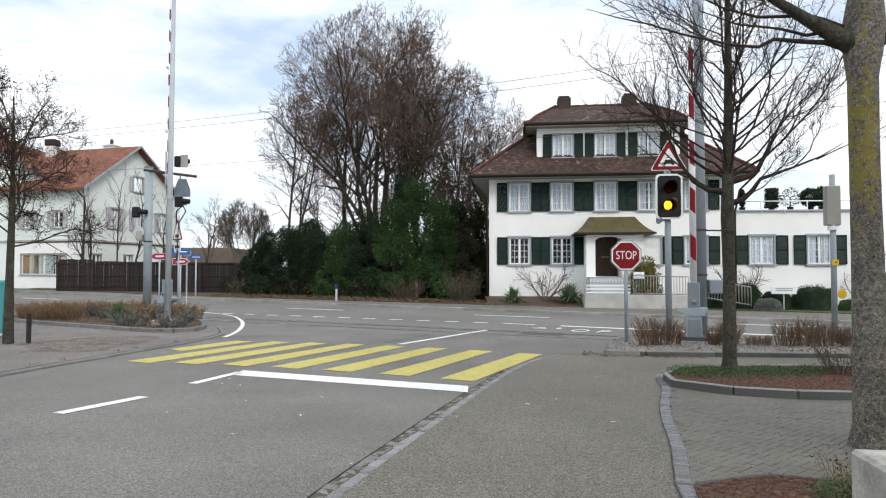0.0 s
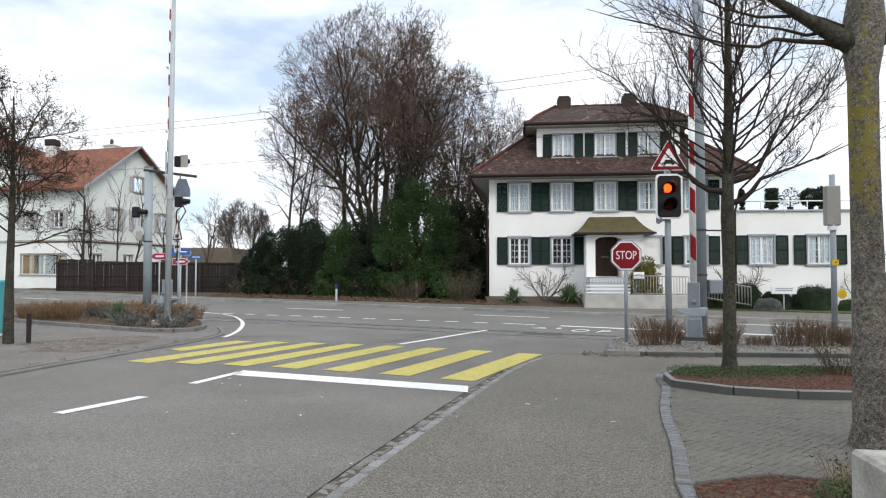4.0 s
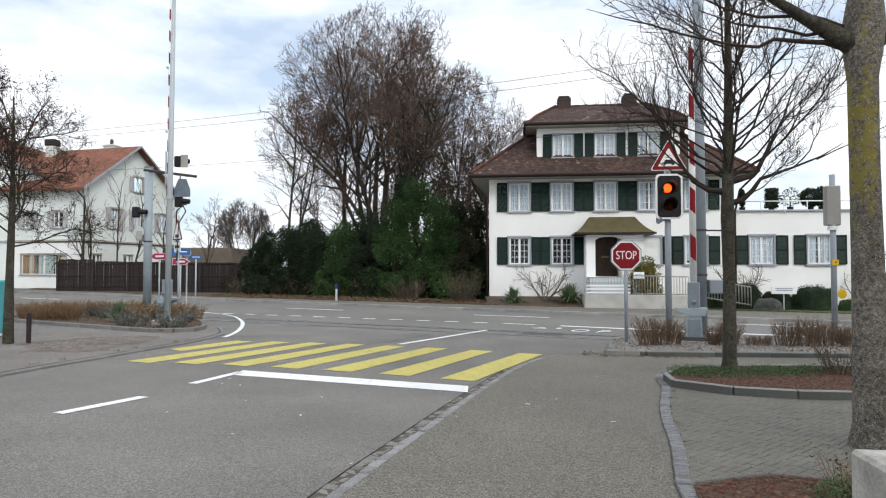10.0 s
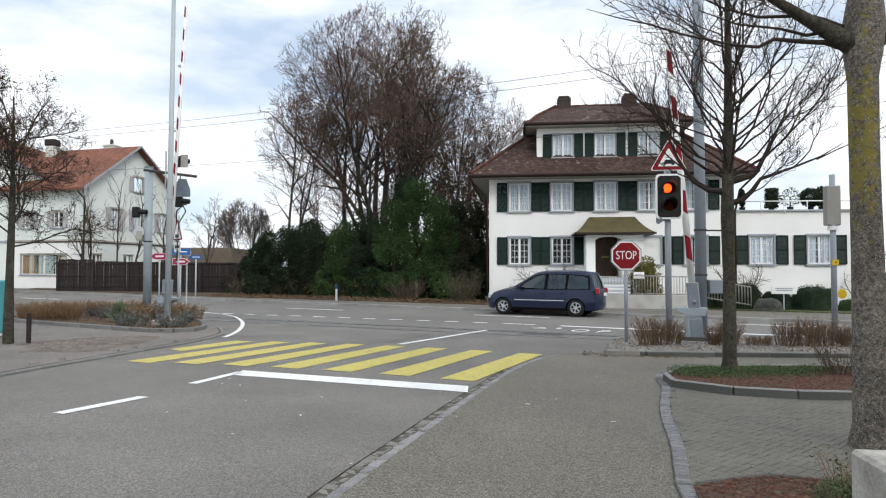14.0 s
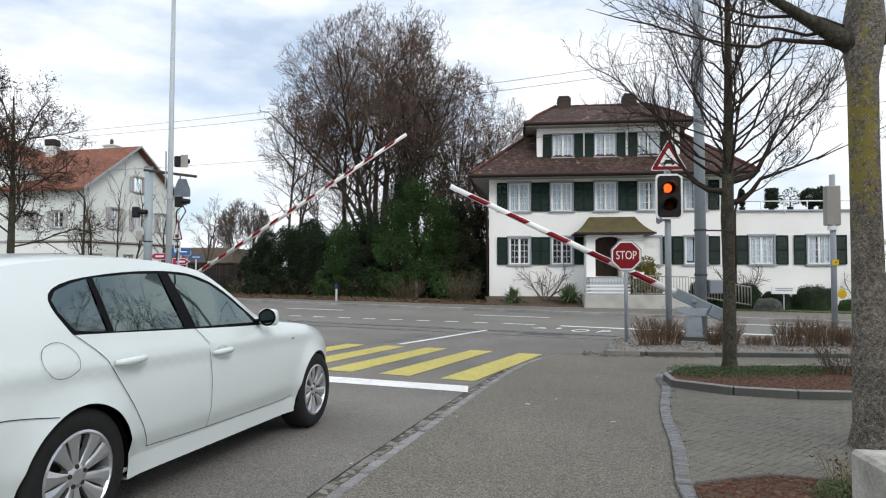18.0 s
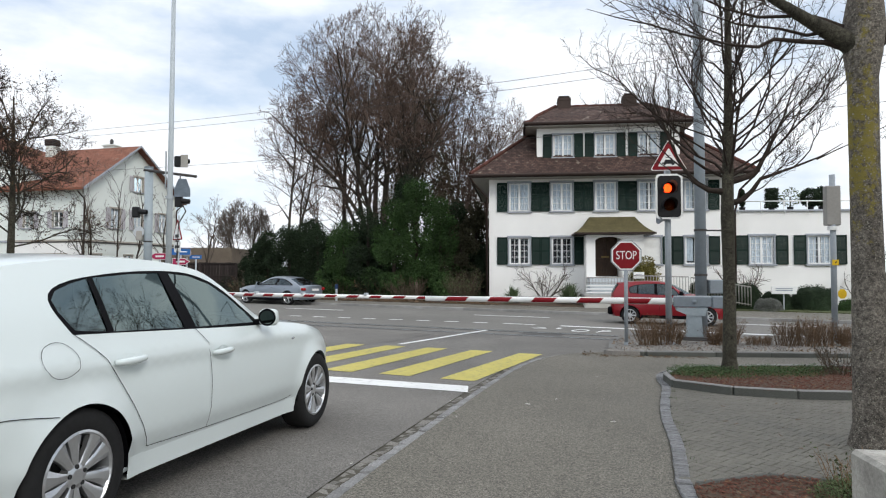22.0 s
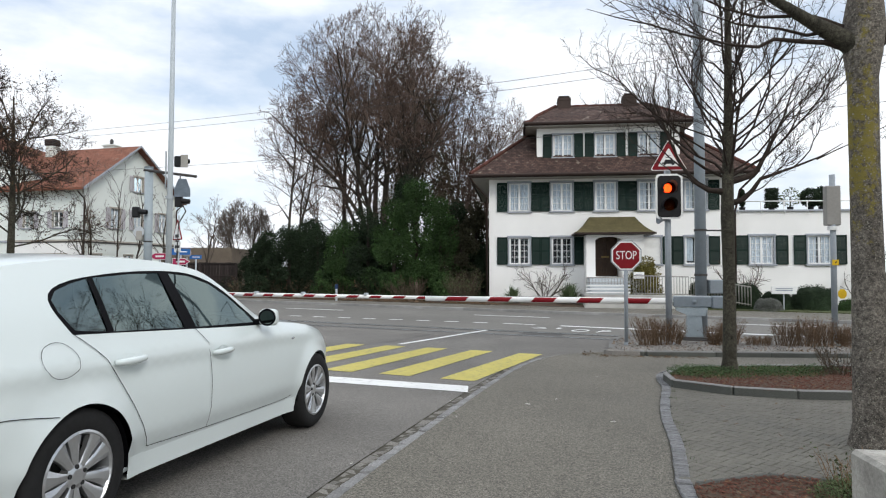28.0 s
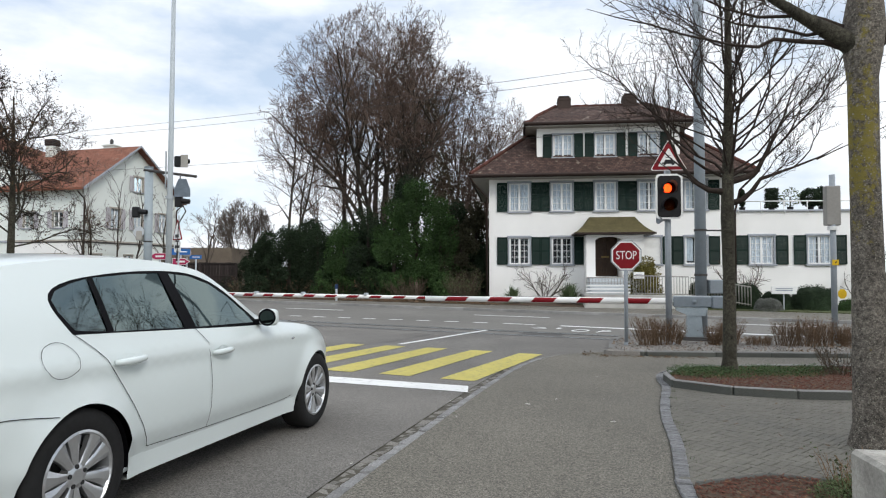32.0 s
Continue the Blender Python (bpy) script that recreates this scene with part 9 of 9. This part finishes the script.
def lay_setts(parent, line, rows, y_from, y_to, cap=300):
    """Setts in rows along a line: rows gives (offset, width, length, height, stone)."""
    count = 0
    for off, w, ln, up, stone in rows:
        path = offset_line(line, off)
        s_, i = 0.0, 0
        want = 0.0
        for a, b in zip(path, path[1:]):
            seg = (b - a).length
            while want < s_ + seg:
                p = a.lerp(b, (want - s_) / seg)
                step = ln * rs_.uniform(0.85, 1.15)
                want += step
                if y_from < p.y < y_to and count < cap:
                    d = b - a
                    m = on_street(p.x, p.y, up + rs_.uniform(-0.006, 0.004), math.atan2(d.y, d.x) + rs_.uniform(-0.05, 0.05))
                    part("sett", sett_meshes[stone.name][rs_.randint(0, 4)], stone, parent, at=m @ Matrix.Diagonal((step * 0.95, w * 0.95, 0.10, 1)))
                    count += 1
            s_ += seg


# worn brown setts let into the west pavement
old_setts = Shape()
for i in range(46):
    for j in range(34):
        c = Vector((-7.95 + 0.115 * i + 0.05 * (j % 2), 10.9 + 0.118 * j))
        if c.x < -5.65 - 0.02 * j + 0.006 * i and (c.x + 6.7) ** 2 / 1.7 + (c.y - 12.7) ** 2 / 4.2 < 0.75 + 0.5 * noise.noise(Vector((c.x * 1.3, c.y * 1.3, 3))) and rs_.random() < 0.9:
            old_setts.box(-0.05, 0.05, -0.05, 0.05, -0.03, 0.0, 0.008, on_street(c.x, c.y, 0.040 + rs_.uniform(-0.004, 0.004), 0.12 + rs_.uniform(-0.08, 0.08)))
tagged(part("sett_patch", old_setts, brown_setts), "patch of worn brown setts in the pavement", "", "", "stuff")

fine_r = smooth_line(R_EDGE, 0.1)
sheet("gutter_bed", [tuple(p) for p in fine_r] + [tuple(p) for p in offset_line(fine_r, 0.24)[::-1]], -0.007, joint_mat, label="dark joint bed under the setts")
lay_setts(gutter, fine_r, ((0.046, 0.088, 0.085, -0.002, granite_brown), (0.150, 0.092, 0.15, 0.012, granite_kerb)), -2.0, 12.4)
bay_line = smooth_line([(1.25, 2.6), (1.45, 3.91), (1.58, 4.38), (1.82, 5.14), (2.11, 6.23), (2.42, 7.15), (2.70, 7.95), (2.88, 8.7), (3.12, 9.25), (3.6, 9.72), (4.4, 9.95), (5.6, 9.98)], 0.1)
gutter2 = tagged(new("bay_edging"), "row of pale granite setts round the parking bay", "", "", "structure")
sheet("bay_edging_bed", [tuple(p) for p in offset_line(bay_line, -0.045)] + [tuple(p) for p in offset_line(bay_line, 0.085)[::-1]], 0.016, joint_mat, label="dark joint bed under the edging setts")
lay_setts(gutter2, bay_line, ((0.012, 0.104, 0.060, 0.038, granite),), 2.6, 10.2, 300)

bay = tagged(new("parking_bay"), "parking bay of weathered grey concrete pavers", "", "", "structure")
inner = offset_line(bay_line[:70], 0.03)
bay_poly = [(p.x, p.y) for p in inner if p.y < 8.0] + [(2.86, 8.05), (3.4, 8.2), (4.6, 7.65), (5.6, 7.43), (7.7, 7.3), (7.7, 2.4), (1.4, 2.4)]
sheet("bay_bed", bay_poly, 0.014, joint_mat, label="dark joints between the pavers")
PV = 0.066
pv_mesh = Shape().box(-PV + 0.0025, PV - 0.0025, -PV / 2 + 0.0025, PV / 2 - 0.0025, -0.05, 0.0, 0.003).mesh("paver")
pv_mesh.materials.append(paver_mat)
spots = []
ang_b = radians(-49)
ux, uy = Vector((math.cos(ang_b), math.sin(ang_b))), Vector((-math.sin(ang_b), math.cos(ang_b)))
tree_bed_poly = [(p.x, p.y) for p in b2_[:-1]]
for i in range(-100, 101):
    for j in range(-100, 101):
        k = (i - j) % 4
        if k in (0, 3):
            turn = 0.0 if k == 0 else math.pi / 2
            c = Vector((4.0, 5.5)) + ux * PV * (i + (1.0 if k == 0 else 0.5)) + uy * PV * (j + (0.5 if k == 0 else 1.0))
            if inside(c, bay_poly) and not inside(c, tree_bed_poly):
                spots.append((c, turn))
spots.sort(key=lambda q: abs(q[0].x - 2.9) * 0.8 + abs(q[0].y - 5.9))
rest = Shape()
for n_, (c, turn) in enumerate(spots):
    m = on_street(c.x, c.y, 0.029 + rs_.uniform(-0.002, 0.002), ang_b + turn + rs_.uniform(-0.012, 0.012)) @ Matrix.Rotation(rs_.uniform(-0.012, 0.012), 4, "X")
    if n_ < 300:
        part("paver", pv_mesh, paver_mat, bay, at=m)
    else:
        rest.box(-PV + 0.0025, PV - 0.0025, -PV / 2 + 0.0025, PV / 2 - 0.0025, -0.03, 0.0, 0.003, m)
tagged(part("paver_field", rest, paver_mat, bay), "", "", "", "stuff")


bed_green = material("trailing_leaf_green", (0.050, 0.085, 0.030), 0.9, grain=6, amount=0.2, island=0.5, bump=0)
grass_green = material("low_grassy_green", (0.085, 0.112, 0.048), 0.9, grain=6, amount=0.2, island=0.4, bump=0)


def chips(name, poly, count, up, size, mat, label, flat=0.35, seed=1, bias=None):
    """Loose chips strewn over a bed, joined as one cover."""
    rng = random.Random(seed)
    xs, ys = [p[0] for p in poly], [p[1] for p in poly]
    s = Shape()
    n = 0
    while n < count:
        x, y = rng.uniform(min(xs), max(xs)), rng.uniform(min(ys), max(ys))
        if not inside((x, y), poly) or (bias and rng.random() > bias(x, y)):
            continue
        a, t = rng.random() * 6.283, rng.uniform(-flat, flat)
        l_, w_ = size * rng.uniform(0.5, 1.5), size * rng.uniform(0.2, 0.5)
        u = Vector((math.cos(a), math.sin(a), t)) * l_
        v = Vector((-math.sin(a), math.cos(a), rng.uniform(-flat, flat))) * w_
        c = Vector((x, y, gz(x, y) + up + rng.uniform(0, size * 0.8)))
        h = Vector((0, 0, size * 0.22))
        s.add([c - u - v, c + u - v * 0.7, c + u + v, c - u + v * 0.8, c - u * 0.8 + h, c + u * 0.8 + h], [(0, 1, 5, 4), (1, 2, 5), (2, 3, 4, 5), (3, 0, 4)])
        n += 1
    return tagged(part(name, s, mat), label, "ground cover", "", "stuff")


bed_poly, bed2_poly = [(p.x, p.y) for p in bl_[:-1]], [(p.x, p.y) for p in b2_[:-1]]
isle_poly, wisle_poly = [(p.x, p.y) for p in el_[:-1]], [(p.x, p.y) for p in wl_[:-1]]
chips("bark_mulch", bed_poly, 14000, 0.10, 0.016, mulch, "red-brown bark chips covering the raised bed", seed=2)
chips("bark_mulch", bed2_poly, 16000, 0.052, 0.011, mulch, "red-brown bark chips covering the low bed", seed=3)
chips("gravel", isle_poly, 6000, 0.085, 0.022, gravel_mat, "pale gravel on the island", 0.6, seed=4)
chips("leaf_litter", wisle_poly, 2600, 0.10, 0.03, shrub_brown, "dry litter under the island's shrubs", 0.6, seed=5)
pale_leaf = material("scrap_of_paper", (0.62, 0.60, 0.55), 0.9)
chips("litter", [(-2.5, 4), (1.2, 5), (2.4, 8), (2.2, 11), (-3.6, 8.5)], 26, 0.004, 0.018, pale_leaf, "few pale scraps on the asphalt", 0.05, seed=6)


def ground_cover(name, poly, count, up, h, mat, label, seed, keep, leaf=1.0, slim=1.0):
    """Low leafy cover: short upright leaves."""
    rng = random.Random(seed)
    xs, ys = [p[0] for p in poly], [p[1] for p in poly]
    s = Shape()
    n = 0
    while n < count:
        x, y = rng.uniform(min(xs), max(xs)), rng.uniform(min(ys), max(ys))
        k = keep(x, y)
        if not inside((x, y), poly) or rng.random() > k:
            continue
        a = rng.random() * 6.283
        hh = h * rng.uniform(0.4, 1.2) * k
        c = Vector((x, y, gz(x, y) + up + rng.uniform(0, hh)))
        d = Vector((math.cos(a), math.sin(a), rng.uniform(0.0, 1.2))).normalized() * rng.uniform(0.018, 0.034) * leaf
        b = d.cross(Vector((0, 0, 1))).normalized() * 0.016 * leaf * slim
        s.add([c, c + d * 0.5 + b, c + d, c + d * 0.5 - b], [(0, 1, 2, 3)])
        n += 1
    return tagged(part(name, s, mat), label, "ground cover", "", "stuff")


def blob(cx, cy, rx, ry):
    return lambda x, y: max(0.0, 1 - ((x - cx) / rx) ** 2 - ((y - cy) / ry) ** 2)


b1, b2f, b3f = blob(3.5, 8.75, 0.9, 0.66), blob(4.4, 8.85, 0.85, 0.55), blob(5.2, 9.1, 0.5, 0.32)
ground_cover("green_cover", bed_poly, 13000, 0.10, 0.095, bed_green, "low green leaves spreading under the street tree", 8, lambda x, y: max(b1(x, y), b2f(x, y), b3f(x, y)), 0.62, 0.8)
ground_cover("green_cover", bed2_poly, 7000, 0.05, 0.15, grass_green, "low green leaves at the tree's foot", 9, blob(2.52, 3.74, 0.42, 0.34), 0.75, 0.35)
ground_cover("green_cover", wisle_poly, 1500, 0.10, 0.12, lavender, "low grey-green cover on the island", 10, lambda x, y: 0.6)
ground_cover("dry_cover", isle_poly, 2200, 0.09, 0.08, straw, "low dry growth between the gravel", 12, lambda x, y: 0.25 + 0.6 * max(0, math.sin(3.1 * x) * math.sin(2.3 * y)))
twig_shrub("dry_shrub", 5.36, 8.7, 0.42, 0.75, 640, "small grey-brown shrub in the raised bed", under_brown, 70, 0.10, 0.8, 0.004, leaves=(lavender, 260, 0.018, 0.03))
chips("wood_chips", bed2_poly, 420, 0.058, 0.012, straw, "pale wood chips scattered on the low bed", seed=37)
chips("wood_chips", bed_poly, 420, 0.108, 0.016, straw, "pale wood chips scattered on the mulch", seed=36)
twig_shrub("weed_tuft", 2.45, 3.86, 0.24, 0.5, 641, "tuft of dry weeds beside the tree", straw, 36, 0.05, 0.7, 0.0022, leaves=(low_green, 120, 0.012, 0.04))
lawn_poly = [(9.5, 28.9), (14, 26.4), (24, 22.4), (24, 30), (9.5, 33)]
ground_cover("grass", lawn_poly, 9000, 0.13, 0.10, low_green, "short winter grass on the lawn", 14, lambda x, y: 1.0)
verge_poly = [(2.2, 31.9), (-14, 38.3), (-13, 41), (2.2, 34.5)]
chips("leaf_litter", verge_poly, 1300, 0.15, 0.09, dry_leaf, "fallen leaves along the hedge foot", 0.6, seed=15)
ground_cover("ivy_cover", verge_poly, 2500, 0.14, 0.22, green_leaf2, "patches of low green under the hedge", 16, lambda x, y: 0.2 + 0.8 * max(0, math.sin(1.7 * x + 0.6 * y)))


def weeds(name, line, count, up, h, side, mat, label, seed, y_to):
    """Tufts of grass and moss in the joints along a line."""
    rng = random.Random(seed)
    s = Shape()
    spots_ = [line[rng.randrange(2, len(line) - 2)] for _ in range(count // 14)]
    spots_ = [p for p in spots_ if p.y < y_to]
    for _ in range(count):
        p = rng.choice(spots_)
        x, y = p.x + side + rng.gauss(0, 0.025), p.y + rng.gauss(0, 0.05)
        a, hh = rng.random() * 6.283, h * rng.uniform(0.3, 1.2)
        c = Vector((x, y, gz(x, y) + up))
        d = Vector((math.cos(a) * 0.5, math.sin(a) * 0.5, 1)).normalized() * hh
        b = Vector((-math.sin(a), math.cos(a), 0)) * 0.003
        s.add([c - b, c + b, c + d], [(0, 1, 2)])
    return tagged(part(name, s, mat), label, "ground cover", "", "stuff")


weeds("joint_grass", bay_line, 420, 0.02, 0.03, 0.085, low_green, "sparse grass in the joints of the bay edging", 21, 8)
weeds("joint_grass", fine_r, 700, 0.0, 0.03, 0.26, low_green, "sparse moss and grass along the gutter setts", 22, 12)
weeds("joint_grass", l_line, 600, 0.05, 0.05, -0.14, low_green, "sparse grass along the low kerb", 23, 14)
# swept-up twigs and leaves at the island's tip and along its kerb
chips("leaf_debris", [(2.45, 11.5), (3.0, 11.25), (4.6, 11.2), (4.6, 11.5), (3.1, 11.6), (2.8, 11.9), (2.7, 12.5)], 130, 0.014, 0.024, dry_leaf, "swept-up dry leaves at the island's tip", 0.5, seed=31)
chips("leaf_debris", [(-6.0, 15.0), (-5.4, 14.0), (-5.3, 12.0), (-5.2, 12.0), (-5.15, 14.2), (-5.5, 15.6)], 160, 0.004, 0.022, dry_leaf, "few dry leaves in the road's corner", 0.4, seed=32)
chips("leaf_debris", [(2.9, 31.2), (-13.5, 37.6), (-13.5, 38.4), (2.2, 32.4)], 900, 0.13, 0.06, dry_leaf, "brown fallen leaves along the hedge foot", 0.6, seed=33)
chips("leaf_debris", [(1.9, 5.0), (2.6, 7.2), (4.5, 7.0), (4.0, 4.4)], 14, 0.03, 0.018, dry_leaf, "few dry leaves on the pavers", 0.4, seed=34)


# ---- what moves ----
def arm_pose(height, lift):
    return Matrix.Translation((0, 0, height)) @ Matrix.Rotation(radians(-lift), 4, "Y")


def motions():
    """All that moves: the barrier arms, the lit lamp, the passing cars."""
    east = [(0, 90), (13.0, 90), (13.5, 88.5), (13.9, 86), (14.5, 81), (15.5, 67), (16.5, 50.5), (17.0, 42), (17.5, 33.7), (18.0, 26.3), (18.5, 19.3), (19.0, 13.4), (19.5, 8.6), (20.0, 3.2), (20.4, 0.2), (20.6, 0), (32, 0)]
    west = [(0, 90), (13.0, 90), (13.5, 88.8), (13.9, 86.7), (14.5, 81.5), (15.5, 68.0), (16.5, 52.8), (17.0, 44.4), (17.5, 35.8), (18.0, 27.4), (18.5, 18.8), (19.0, 11.7), (19.5, 6.1), (20.0, 1.6), (20.3, 0.1), (20.5, 0), (32, 0)]
    walk(arm_east, [(t, arm_pose(hp_east, a)) for t, a in east])
    walk(arm_foot, [(t, arm_pose(hp_foot, a)) for t, a in east])
    walk(arm_west, [(t, arm_pose(hp_west, a)) for t, a in west])
    dark, amber, red = (pose(LAMP_X, -0.026, z) for z in (HZ, AMB_Z, RED_Z))
    dark = pose(LAMP_X, 0.05, HZ)
    walk(lamp_glow, [(0.0, amber), (0.1, amber), (0.134, dark), (0.267, dark), (0.3, amber), (3.2, amber), (3.234, red), (32.0, red)])
    for ob, rows in CAR_ROWS:
        walk(ob, rows)


motions()
